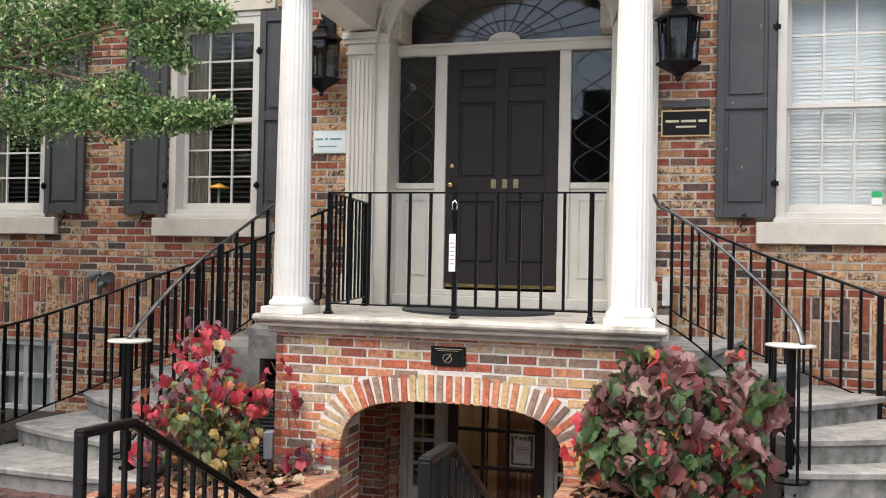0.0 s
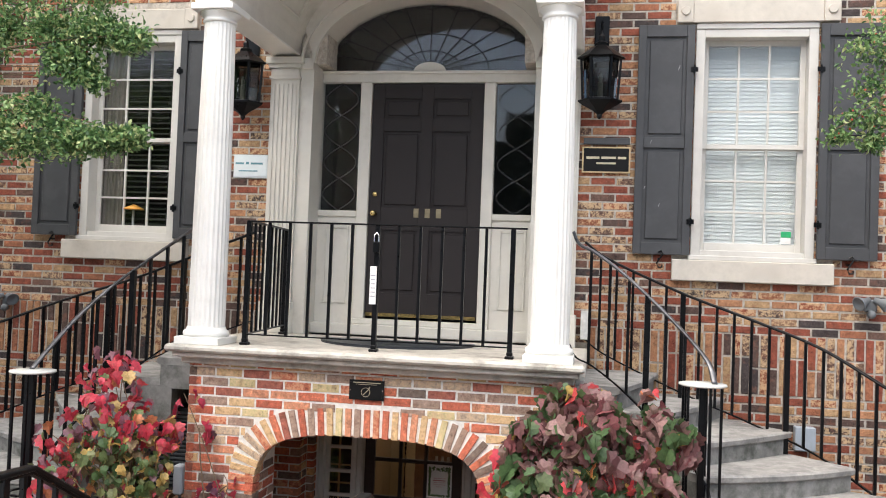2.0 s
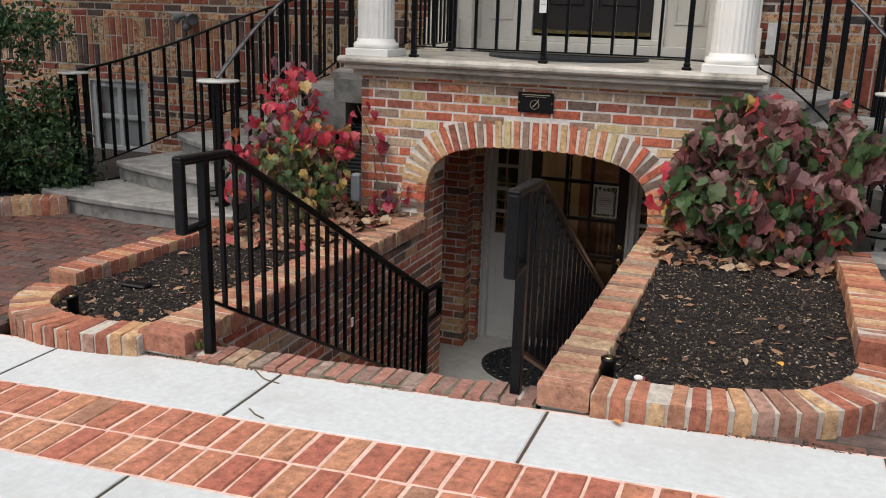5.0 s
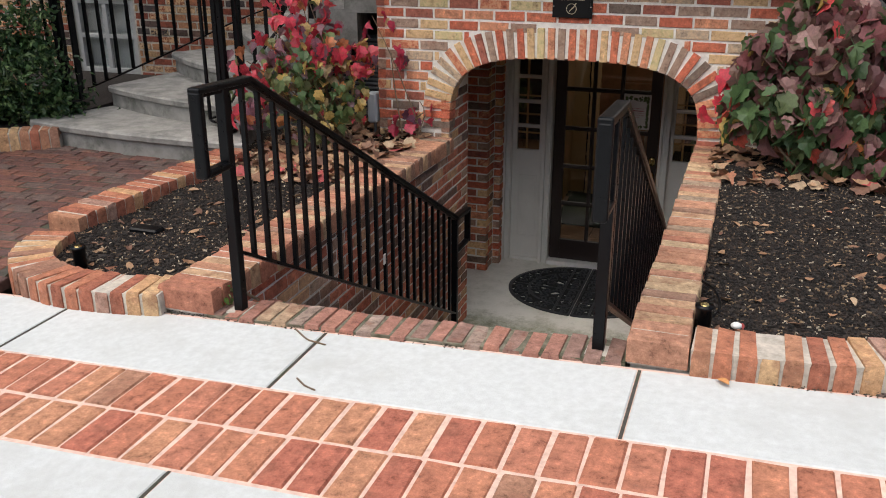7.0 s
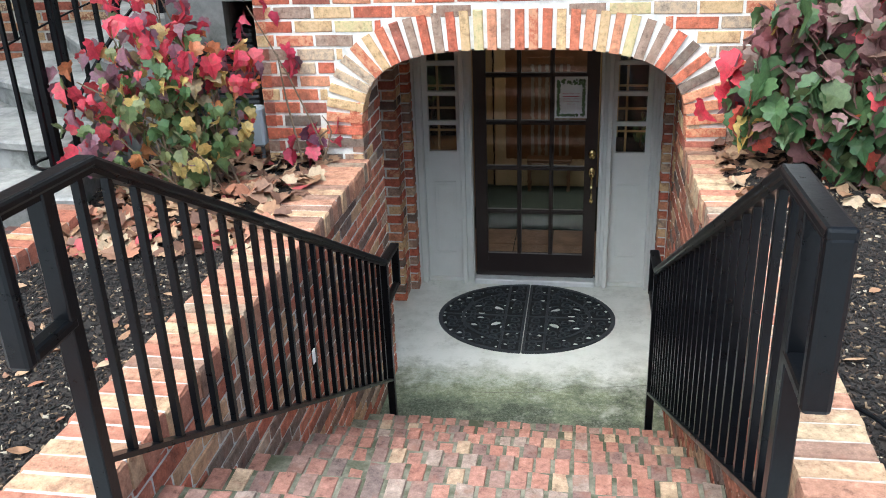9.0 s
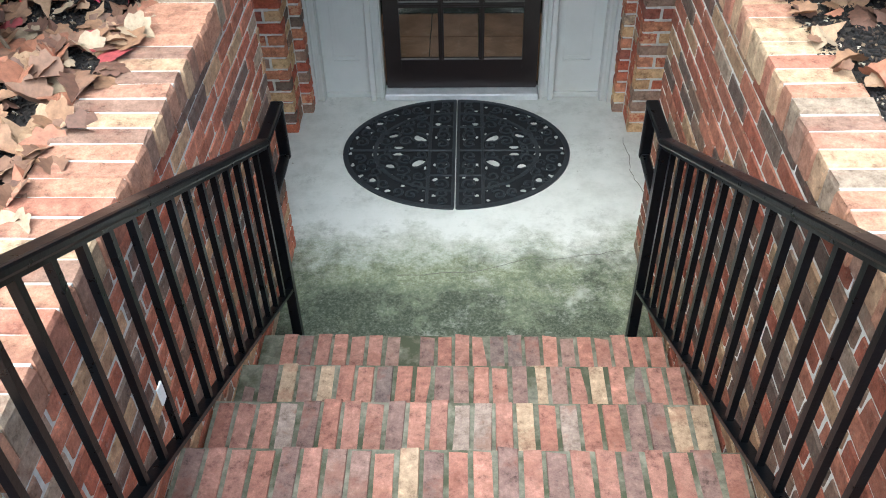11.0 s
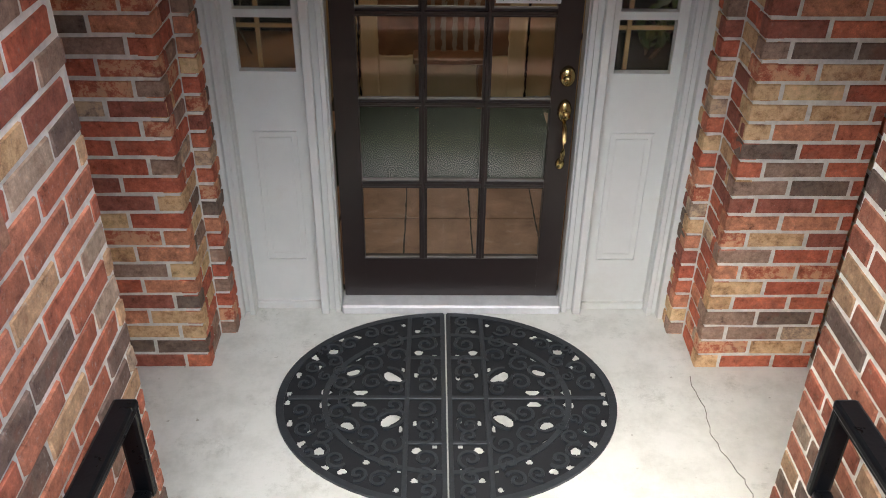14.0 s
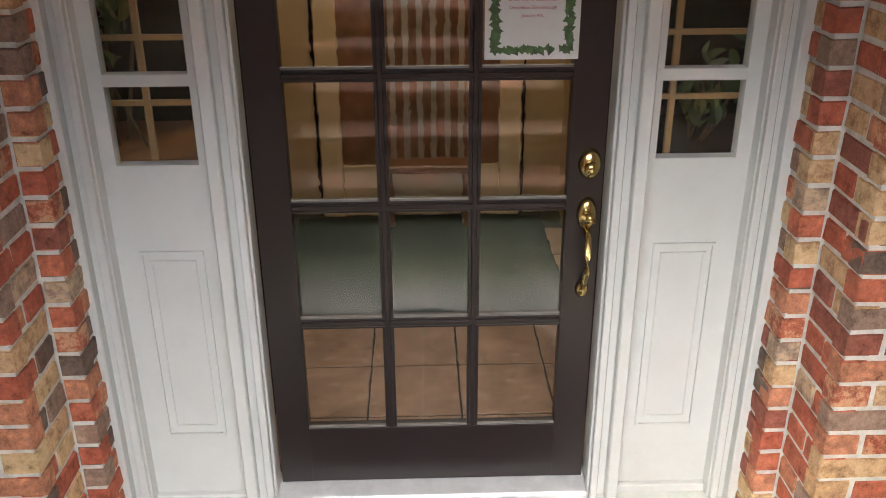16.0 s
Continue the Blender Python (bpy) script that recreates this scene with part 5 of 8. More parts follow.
def shutter_dog(x, z):
    ob = thing("shutter_dog", "black iron scroll hook holding a shutter", "shutter hook", "shutter hooks")
    y = FW - 0.07
    part("scroll", S([(x - 0.005, y, z + 0.05), (x + 0.02, y, z + 0.065), (x + 0.035, y, z + 0.04), (x + 0.01, y, z + 0.0), (x - 0.015, y, z - 0.04), (x, y, z - 0.075), (x + 0.03, y, z - 0.07), (x + 0.03, y, z - 0.05)], 0.018, 0.014, sides=6), BLACK, ob)
    part("pin", B(x - 0.008, x + 0.008, y, FW + 0.02, z - 0.012, z + 0.004), BLACK, ob)


for _, a, b in WINS:
    for s0, s1 in ((a - 0.475, a - 0.012), (b + 0.012, b + 0.475)):
        sh = shutter(s0, s1)
        if a > 0 and s0 < a:
            chips(sh, s0, WB, ((0.33, 1.55, 0.05), (0.12, 0.93, 0.03), (0.08, 0.55, 0.025), (0.20, 0.40, 0.025)))
        for hz in (WB + 0.28, WT - 0.35):
            hx = s1 if s0 < a else s0
            h = thing("hinge", "black iron shutter hinge", "hinge", "shutter hinges")
            part("leaf", B(hx - 0.03, hx + 0.03, FW - 0.064, FW - 0.054, hz - 0.02, hz + 0.02, 0.002), BLACK, h)
            part("pin", B(hx - 0.008, hx + 0.008, FW - 0.075, FW - 0.05, hz - 0.035, hz + 0.035, 0.002), BLACK, h)
    shutter_dog(a - 0.26, WB - 0.035)
    shutter_dog(b + 0.26, WB - 0.035)

# basement window
bw = tagged(thing("window_4", "low basement window with white blinds behind", "window"), kind="structure")
f = bmesh.new()
for q in ((-5.25, -5.19, -0.02, 0.72), (-4.58, -4.52, -0.02, 0.72), (-5.19, -4.58, 0.66, 0.72), (-5.19, -4.58, -0.02, 0.04), (-4.91, -4.86, 0.04, 0.66), (-5.19, -4.91, 0.33, 0.37), (-4.86, -4.58, 0.33, 0.37)):
    box(f, q[0], q[1], FW + 0.03, FW + 0.09, q[2], q[3], 0.003)
part("window_frame", f, surf("old_grey_paint", (0.38, 0.39, 0.39), 0.6, var=0.15), bw)
for q in ((-5.19, -4.91, 0.04, 0.33), (-5.19, -4.91, 0.37, 0.66), (-4.86, -4.58, 0.04, 0.33), (-4.86, -4.58, 0.37, 0.66)):
    part("pane", B(q[0], q[1], FW + 0.055, FW + 0.06, q[2], q[3]), GLASS, bw).visible_shadow = False
blind("window_blind", -5.2, -4.57, 0.0, 0.70, FW + 0.16, 0.03, surf("blind_slat", (0.42, 0.45, 0.47), 0.6, var=0.06), "closed grey white blind in the basement window", 68)
part("room", B(-5.3, -4.45, FW + 0.33, FW + 0.36, -0.1, 0.8), UNLIT_ROOM, bw)

# ---------- porch ----------
slab = tagged(part("porch_slab", bmesh.new(), PORCHSTONE), "weathered stone porch floor with a moulded edge", "porch floor", kind="structure")
bm = bmesh.new()
for x0, x1, y0, z0, z1, bv in ((-1.47, 1.57, -0.215, 1.145, PORCH, 0.018), (-1.43, 1.53, -0.165, 1.105, 1.146, 0.008), (-1.39, 1.50, -0.09, 1.055, 1.106, 0.008)):
    box(bm, x0, x1, y0, FW + 0.0, z0, z1, bv)
bm.to_mesh(slab.data)
bm.free()
omat = thing("doormat", "black half-oval rubber doormat on the porch", "doormat")
bm = bmesh.new()
ring = [bm.verts.new((0.02 + 0.64 * math.cos(math.pi * i / 24 + math.pi), 0.95 + 0.62 * math.sin(math.pi * i / 24 + math.pi), PORCH + 0.001)) for i in range(25)]
f = bm.faces.new(ring)
e = bmesh.ops.extrude_face_region(bm, geom=[f])
bmesh.ops.translate(bm, verts=[v for v in e["geom"] if isinstance(v, bmesh.types.BMVert)], vec=(0, 0, 0.02))
part("mat", bm, RUBBER, omat)


def column(cx, cy):
    ob = thing("column", "white painted fluted timber porch column", "column", "porch columns")
    base = B(cx - 0.172, cx + 0.172, cy - 0.172, cy + 0.172, PORCH, PORCH + 0.055, 0.004)
    part("plinth", base, WHITE, ob)
    part("base_moulding", lathe(bmesh.new(), [(0.165, PORCH + 0.055), (0.170, PORCH + 0.075), (0.165, PORCH + 0.095), (0.146, PORCH + 0.105), (0.142, PORCH + 0.125)], cx, cy, 32), WHITE, ob, smooth=True)
    prof = []
    for i in range(13):
        t = i / 12
        prof.append((0.137 - 0.022 * t ** 1.6, PORCH + 0.125 + (3.60 - PORCH - 0.125) * t))
    part("shaft", lathe(bmesh.new(), prof, cx, cy, 48, flutes=24, depth=0.0045), WHITE, ob)
    part("necking", lathe(bmesh.new(), [(0.117, 3.598), (0.128, 3.605), (0.128, 3.618), (0.118, 3.625), (0.120, 3.640), (0.150, 3.665), (0.152, 3.676)], cx, cy, 32), WHITE, ob, smooth=True)
    part("abacus", B(cx - 0.165, cx + 0.165, cy - 0.165, cy + 0.165, 3.676, 3.725, 0.005), WHITE, ob)
    return ob


CLX, CRX, CY = -1.235, 1.315, -0.01
column(CLX, CY)
column(CRX, CY)

# portico: side beams, barrel vault, front
VX0, VX1 = CLX + 0.13, CRX - 0.13
VC, VHW, VSP, VRISE = (VX0 + VX1) / 2, (VX1 - VX0) / 2, 3.74, 0.86
portico = tagged(thing("portico", "cream painted barrel-vaulted porch roof on columns", "portico"), kind="structure")
for x0, x1 in ((CLX - 0.14, VX0), (VX1, CRX + 0.14)):
    bm = B(x0, x1, CY - 0.15, FW - 0.002, 3.727, 4.05, 0.004)
    part("beam", bm, WHITE, portico)
    part("block", B(x0 - 0.02, x1 + 0.02, CY - 0.175, CY + 0.16, 4.052, 4.5, 0.004), WHITE, portico)
bm = bmesh.new()
nv = 32
rows_v = []
for y in (CY - 0.14, FW - 0.004):
    for g in (0.0, 0.12):
        rows_v.append([bm.verts.new((VC - (VHW + g) * math.cos(math.pi * i / nv), y, VSP + (VRISE + g) * math.sin(math.pi * i / nv))) for i in range(nv + 1)])
a0, a1, b0, b1 = rows_v
for i in range(nv):
    bm.faces.new((a0[i], b0[i], b0[i + 1], a0[i + 1]))
    bm.faces.new((a0[i], a0[i + 1], a1[i + 1], a1[i]))
    bm.faces.new((a1[i], a1[i + 1], b1[i + 1], b1[i]))
    bm.faces.new((b0[i], b1[i], b1[i + 1], b0[i + 1]))
part("vault", bm, CREAM, portico)
for t0, t1 in ((0.10, 0.40), (0.60, 0.90)):
    m = bmesh.new()
    pts = []
    for i in range(11):
        a = math.pi * (t0 + (t1 - t0) * i / 10)
        pts.append((VC - (VHW - 0.008) * math.cos(a), 0.20, VSP + (VRISE - 0.008) * math.sin(a)))
    for i in range(11):
        a = math.pi * (t1 - (t1 - t0) * i / 10)
        pts.append((VC - (VHW - 0.008) * math.cos(a), 1.15, VSP + (VRISE - 0.008) * math.sin(a)))
    sweep(m, pts, 0.02, 0.02, closed=True)
    part("panel_moulding", m, CREAM, portico)
part("roof", B(CLX - 0.25, CRX + 0.25, CY - 0.28, FW - 0.001, 4.78, 5.0, 0.01), WHITE, portico)
bm = bmesh.new()
top, low = [], []
for i in range(nv + 1):
    x, z = VC - VHW * math.cos(math.pi * i / nv), VSP + VRISE * math.sin(math.pi * i / nv)
    low.append(bm.verts.new((x, CY - 0.16, z)))
    top.append(bm.verts.new((x, CY - 0.16, 4.78)))
for i in range(nv):
    bm.faces.new((low[i], low[i + 1], top[i + 1], top[i]))
e = bmesh.ops.extrude_face_region(bm, geom=list(bm.faces))
bmesh.ops.translate(bm, verts=[v for v in e["geom"] if isinstance(v, bmesh.types.BMVert)], vec=(0, 0.018, 0))
part("tympanum", bm, WHITE, portico)

# ---------- upper entrance ----------
UDY = FW + 0.30
ent = tagged(thing("entrance", "cream painted door surround with fluted pilasters, sidelights and fanlight", "door surround"), kind="structure")
ARC, ARH, ARS, ARR = 0.04, 1.00, 3.66, 0.63


def arc_pt(t, g=0.0):
    return ARC - (ARH + g) * math.cos(t), ARS + (ARR + g) * math.sin(t)


for sg, xa, xb in ((-1, -1.36, -1.09), (1, 1.17, 1.44)):
    p = bmesh.new()
    y0 = FW - 0.065
    box(p, xa, xb, y0 + 0.012, FW + 0.02, PORCH + 0.28, 3.50)
    n = 6
    w = (xb - xa - 0.02) / n
    for i in range(n):
        box(p, xa + 0.01 + w * i + 0.008, xa + 0.01 + w * (i + 1) - 0.008, y0, y0 + 0.013, PORCH + 0.32, 3.46, 0.004)
    part("pilaster", p, CREAM, ent)
    part("pilaster_base", B(xa - 0.02, xb + 0.02, y0 - 0.03, FW + 0.02, PORCH, PORCH + 0.28, 0.006), CREAM, ent)
    c = bmesh.new()
    for k, (z0, z1, g) in enumerate(((3.50, 3.53, 0.012), (3.53, 3.60, 0.0), (3.60, 3.64, 0.02), (3.64, 3.70, 0.04))):
        box(c, xa - g, xb + g, y0 - g, FW + 0.02, z0, z1, 0.004)
    part("pilaster_capital", c, CREAM, ent)
    xi, xo = (xb, -0.965) if sg < 0 else (1.045, xa)
    part("jamb_board", B(xi, xo, FW - 0.02, FW + 0.02, PORCH, 3.66, 0.003), CREAM, ent)
    part("reveal", B(-1.0 if sg < 0 else 1.055, -0.975 if sg < 0 else 1.08, FW + 0.022, UDY + 0.06, PORCH, 3.66), CREAM, ent)
    part("reveal_capital", B(-1.085 if sg < 0 else 1.045, -0.965 if sg < 0 else 1.165, FW - 0.045, FW + 0.1, 3.60, 3.70, 0.006), CREAM, ent)
# arch board filling round the fanlight
bm = bmesh.new()
for y, in ((FW - 0.02,),):
    lo, hi = [], []
    for i in range(41):
        t = math.pi * i / 40
        x, z = arc_pt(t)
        lo.append(bm.verts.new((x, y, z)))
        hi.append(bm.verts.new((-1.34 + 2.76 * i / 40, y, 4.75)))
    for i in range(40):
        bm.faces.new((lo[i], hi[i], hi[i + 1], lo[i + 1]))
e = bmesh.ops.extrude_face_region(bm, geom=list(bm.faces))
bmesh.ops.translate(bm, verts=[v for v in e["geom"] if isinstance(v, bmesh.types.BMVert)], vec=(0, 0.04, 0))
part("arch_board", bm, CREAM, ent)
for g, y, w in ((0.012, FW - 0.030, 0.03), (0.12, FW - 0.028, 0.02)):
    part("arch_moulding", S([(arc_pt(math.pi * i / 40, g)[0], y, arc_pt(math.pi * i / 40, g)[1]) for i in range(41)], 0.03, w), CREAM, ent)
bm = bmesh.new()
f0 = [bm.verts.new((arc_pt(math.pi * i / 40)[0], FW + 0.021, arc_pt(math.pi * i / 40)[1])) for i in range(41)]
f1 = [bm.verts.new((arc_pt(math.pi * i / 40)[0], UDY + 0.06, arc_pt(math.pi * i / 40)[1])) for i in range(41)]
for i in range(40):
    bm.faces.new((f0[i], f0[i + 1], f1[i + 1], f1[i]))
part("arch_reveal", bm, CREAM, ent)
# transom, mullions, panels under the sidelights
part("transom", B(-0.975, 1.055, UDY - 0.035, UDY + 0.05, 3.545, 3.655, 0.006), CREAM, ent)
part("transom_moulding", B(-0.975, 1.055, UDY - 0.055, UDY - 0.034, 3.62, 3.65, 0.005), CREAM, ent)
for x0, x1 in ((-0.602, -0.492), (0.562, 0.668)):
    m = B(x0, x1, UDY - 0.03, UDY + 0.05, PORCH + 0.09, 3.545, 0.006)
    part("mullion", m, CREAM, ent)
for x0, x1 in ((-0.975, -0.602), (0.668, 1.055)):
    part("sidelight_panel", B(x0, x1, UDY + 0.0, UDY + 0.04, PORCH + 0.09, 2.29), CREAM, ent)
    mo = bmesh.new()
    a, b, c, d = x0 + 0.07, x1 - 0.07, PORCH + 0.28, 2.20
    for q in ((a, a + 0.02, c, d), (b - 0.02, b, c, d), (a + 0.02, b - 0.02, c, c + 0.02), (a + 0.02, b - 0.02, d - 0.02, d)):
        box(mo, q[0], q[1], UDY - 0.014, UDY + 0.002, q[2], q[3], 0.003)
    part("panel_moulding", mo, CREAM, ent)
    part("rail", B(x0, x1, UDY - 0.02, UDY + 0.04, 2.29, 2.345, 0.004), CREAM, ent)
    g = part("pane", B(x0, x1, UDY + 0.02, UDY + 0.024, 2.345, 3.545), GLASS, ent)
    g.visible_shadow = False
    LEAD = bpy.data.materials.get("lead") or surf("lead", (0.045, 0.045, 0.045), 0.55, metal=0.6, var=0.2)
    ld = bmesh.new()
    cx, hw = (x0 + x1) / 2, (x1 - x0) / 2 - 0.03
    for ph in (0, math.pi):
        pts = []
        for i in range(49):
            t = i / 48
            pts.append((cx + hw * math.sin(t * math.pi * 4 + ph), UDY + 0.012, 2.35 + 1.19 * t))
        sweep(ld, pts, 0.011, 0.009)
    part("leading", ld, LEAD, ent)
sil = B(-0.975, 1.055, UDY - 0.12, UDY + 0.06, PORCH + 0.0, PORCH + 0.10, 0.008)
part("sill", sil, CREAM, ent)
part("door_sill", B(-0.60, 0.67, UDY - 0.09, UDY + 0.06, PORCH + 0.10, PORCH + 0.15, 0.006), CREAM, ent)
# fanlight
bm = bmesh.new()
vs = [bm.verts.new((arc_pt(math.pi * i / 40, -0.002)[0], UDY + 0.02, arc_pt(math.pi * i / 40, -0.002)[1])) for i in range(41)]
fc = bm.faces.new(vs)
e = bmesh.ops.extrude_face_region(bm, geom=[fc])
bmesh.ops.translate(bm, verts=[v for v in e["geom"] if isinstance(v, bmesh.types.BMVert)], vec=(0, 0.004, 0))
fan = part("fanlight", bm, GLASS, ent)
fan.visible_shadow = False
ld = bmesh.new()
for k in range(1, 12):
    t = math.pi * k / 12
    p = arc_pt(t, -0.01)
    q = (ARC - 0.15 * math.cos(t), ARS + 0.08 * math.sin(t))
    sweep(ld, [(q[0], UDY + 0.012, q[1]), (p[0], UDY + 0.012, p[1])], 0.008, 0.008)
for g in (0.30, 0.55, 0.9):
    pts = []
    for k in range(49):
        t = math.pi * k / 48
        sc = 0.06 * abs(math.sin(t * 12)) if g == 0.9 else 0.0
        pts.append((ARC - ARH * (g + sc) * math.cos(t), UDY + 0.012, ARS + ARR * (g + sc) * math.sin(t)))
    sweep(ld, pts, 0.008, 0.008)
part("leading", ld, LEAD, ent)
bm = bmesh.new()
vs = [bm.verts.new((ARC - 0.15 * math.cos(math.pi * i / 16), UDY + 0.008, ARS + 0.08 * math.sin(math.pi * i / 16))) for i in range(17)]
fc = bm.faces.new(vs)
e = bmesh.ops.extrude_face_region(bm, geom=[fc])
bmesh.ops.translate(bm, verts=[v for v in e["geom"] if isinstance(v, bmesh.types.BMVert)], vec=(0, -0.012, 0))
part("hub", bm, CREAM, ent)
# dim hall behind; its grey imitates reflections in the panes
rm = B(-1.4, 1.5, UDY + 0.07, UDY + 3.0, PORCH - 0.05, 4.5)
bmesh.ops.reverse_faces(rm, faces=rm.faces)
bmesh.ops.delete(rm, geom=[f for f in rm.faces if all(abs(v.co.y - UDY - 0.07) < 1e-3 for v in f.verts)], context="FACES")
part("hall", rm, surf("hall_reflection_grey", (0.07, 0.072, 0.075), 0.9, var=0.3, scale=3, bump_s=0), ent)

DULLBRASS = surf("dull_brass", (0.30, 0.25, 0.16), 0.4, metal=0.8, var=0.3)
udoor = tagged(thing("door_2", "dark brown six-panel front door with brass fittings", "door"), kind="structure")
D0, D1, DZ0, DZ1 = -0.488, 0.558, PORCH + 0.195, 3.54
yd = UDY - 0.005
part("door_leaf", B(D0, D1, yd + 0.02, yd + 0.055, DZ0, DZ1), DOORP, udoor)
H = DZ1 - DZ0
zr = [(DZ0, DZ0 + 0.20), (DZ0 + 0.78, DZ0 + 0.99), (DZ0 + 1.70, DZ0 + 1.82), (DZ1 - 0.14, DZ1)]
st = bmesh.new()
for a, b in ((D0, D0 + 0.115), (0.035 - 0.055, 0.035 + 0.055), (D1 - 0.115, D1)):
    box(st, a, b, yd, yd + 0.021, DZ0, DZ1, 0.002)
part("stile", st, DOORP, udoor)
for a, b in zr:
    for x0, x1 in ((D0 + 0.115, -0.020), (0.090, D1 - 0.115)):
        part("rail", B(x0, x1, yd + 0.001, yd + 0.022, a, b, 0.002), DOORP, udoor)
for (a0_, a1_), (b0_, b1_) in zip(zr, zr[1:]):
    for x0, x1 in ((D0 + 0.115, -0.020), (0.090, D1 - 0.115)):
        part("panel", B(x0 + 0.025, x1 - 0.025, yd + 0.008, yd + 0.022, a1_ + 0.025, b0_ - 0.025, 0.008), DOORP, udoor)
kn = bmesh.new()
bmesh.ops.create_uvsphere(kn, u_segments=16, v_segments=10, radius=0.028, matrix=Matrix.Translation((D0 + 0.055, yd - 0.05, DZ0 + 0.93)))
bmesh.ops.create_cone(kn, cap_ends=True, segments=16, radius1=0.028, radius2=0.02, depth=0.045, matrix=Matrix.Translation((D0 + 0.055, yd - 0.022, DZ0 + 0.93)) @ Matrix.Rotation(radians(90), 4, "X"))
part("knob", kn, BRASS, udoor, "brass knob", True)
lk = bmesh.new()
bmesh.ops.create_cone(lk, cap_ends=True, segments=16, radius1=0.026, radius2=0.022, depth=0.016, matrix=Matrix.Translation((D0 + 0.055, yd - 0.008, DZ0 + 1.11)) @ Matrix.Rotation(radians(90), 4, "X"))
part("lock", lk, BRASS, udoor, "brass lock", True)
part("kick_strip", B(D0 + 0.01, D1 - 0.01, yd - 0.006, yd + 0.02, DZ0 - 0.02, DZ0 + 0.012), BRASS, udoor)
for i in range(3):
    part("number_bar", B(-0.060 + i * 0.105, -0.012 + i * 0.105, yd - 0.006, yd, DZ0 + 0.90, DZ0 + 0.985, 0.002), DULLBRASS, udoor, "plain brass bar on the door")

# ---------- porch railing ----------
def twist_post(name, x, y, z0, z1, parent, foot=True):
    bm = B(x - 0.017, x + 0.017, y - 0.017, y + 0.017, z0, z1)
    if foot:
        box(bm, x - 0.032, x + 0.032, y - 0.032, y + 0.032, z0, z0 + 0.022, 0.006)
        box(bm, x - 0.022, x + 0.022, y - 0.022, y + 0.022, z0 + 0.022, z0 + 0.05, 0.006)
    return part(name, bm, BLACK, parent)


RY, RT = 0.03, 2.13
rail = thing("porch_railing", "black wrought iron railing across the porch front", "railing")
RX0, RX1, RXM = -0.945, 1.035, 0.045
part("top_rail", B(RX0 - 0.015, RX1 + 0.10, RY - 0.021, RY + 0.021, RT - 0.012, RT, 0.003), BLACK, rail)
part("bottom_rail", B(RX0, RX1, RY - 0.011, RY + 0.011, PORCH + 0.075, PORCH + 0.085), BLACK, rail)
for x in (RX0, RXM, RX1):
    twist_post("post", x, RY, PORCH, RT - 0.01, rail)
for a, b in ((RX0, RXM), (RXM, RX1)):
    for i in range(1, 7):
        x = a + (b - a) * i / 6.2
        if x < b - 0.06:
            part("baluster", B(x - 0.010, x + 0.010, RY - 0.010, RY + 0.010, PORCH + 0.075, RT - 0.011), BLACK, rail)
side = thing("porch_railing", "black wrought iron railing along the porch side", "railing")
part("top_rail", S([(RX0, RY + 0.03, RT - 0.006), (-1.10, 1.25, RT - 0.006)], 0.042, 0.012), BLACK, side)
part("bottom_rail", S([(RX0, RY + 0.03, PORCH + 0.08), (-1.10, 1.25, PORCH + 0.08)], 0.02, 0.01), BLACK, side)
for i in range(1, 10):
    t = i / 9
    x, y = RX0 + (-1.10 - RX0) * t, RY + 0.03 + (1.22 - RY) * t
    if i == 9:
        twist_post("post", x, y, PORCH, RT - 0.01, side)
    else:
        part("baluster", B(x - 0.008, x + 0.008, y - 0.008, y + 0.008, PORCH + 0.08, RT - 0.011), BLACK, side)
# keys, lock box and paper tag on the middle post
CHROME = surf("bright_steel", (0.7, 0.7, 0.7), 0.2, metal=1.0, var=0.1)
kb = thing("key_lock", "small black key safe with steel shackle hung on the railing", "key safe")
part("body", B(0.02, 0.07, RY - 0.05, RY - 0.02, 1.92, 2.0, 0.006), BLACK, kb)
part("shackle", S([(0.028, RY - 0.035, 2.0), (0.028, RY - 0.035, 2.045), (0.045, RY - 0.03, 2.065), (0.062, RY - 0.035, 2.045), (0.062, RY - 0.035, 2.0)], 0.01, 0.01, sides=8), CHROME, kb)
part("tag", B(0.005, 0.055, RY - 0.032, RY - 0.026, 1.545, 1.82, 0.002), PAPER, kb, "white card tag")
for k in range(6):
    part("tag_line", B(0.014, 0.046, RY - 0.0335, RY - 0.0318, 1.60 + 0.03 * k, 1.606 + 0.03 * k), surf("grey_ink", (0.3, 0.3, 0.32), 0.7, var=0.05) if "grey_ink" not in bpy.data.materials else bpy.data.materials["grey_ink"], kb)

# ---------- lanterns ----------
LGLASS = glass_mat("seeded_glass", (0.10, 0.115, 0.12))


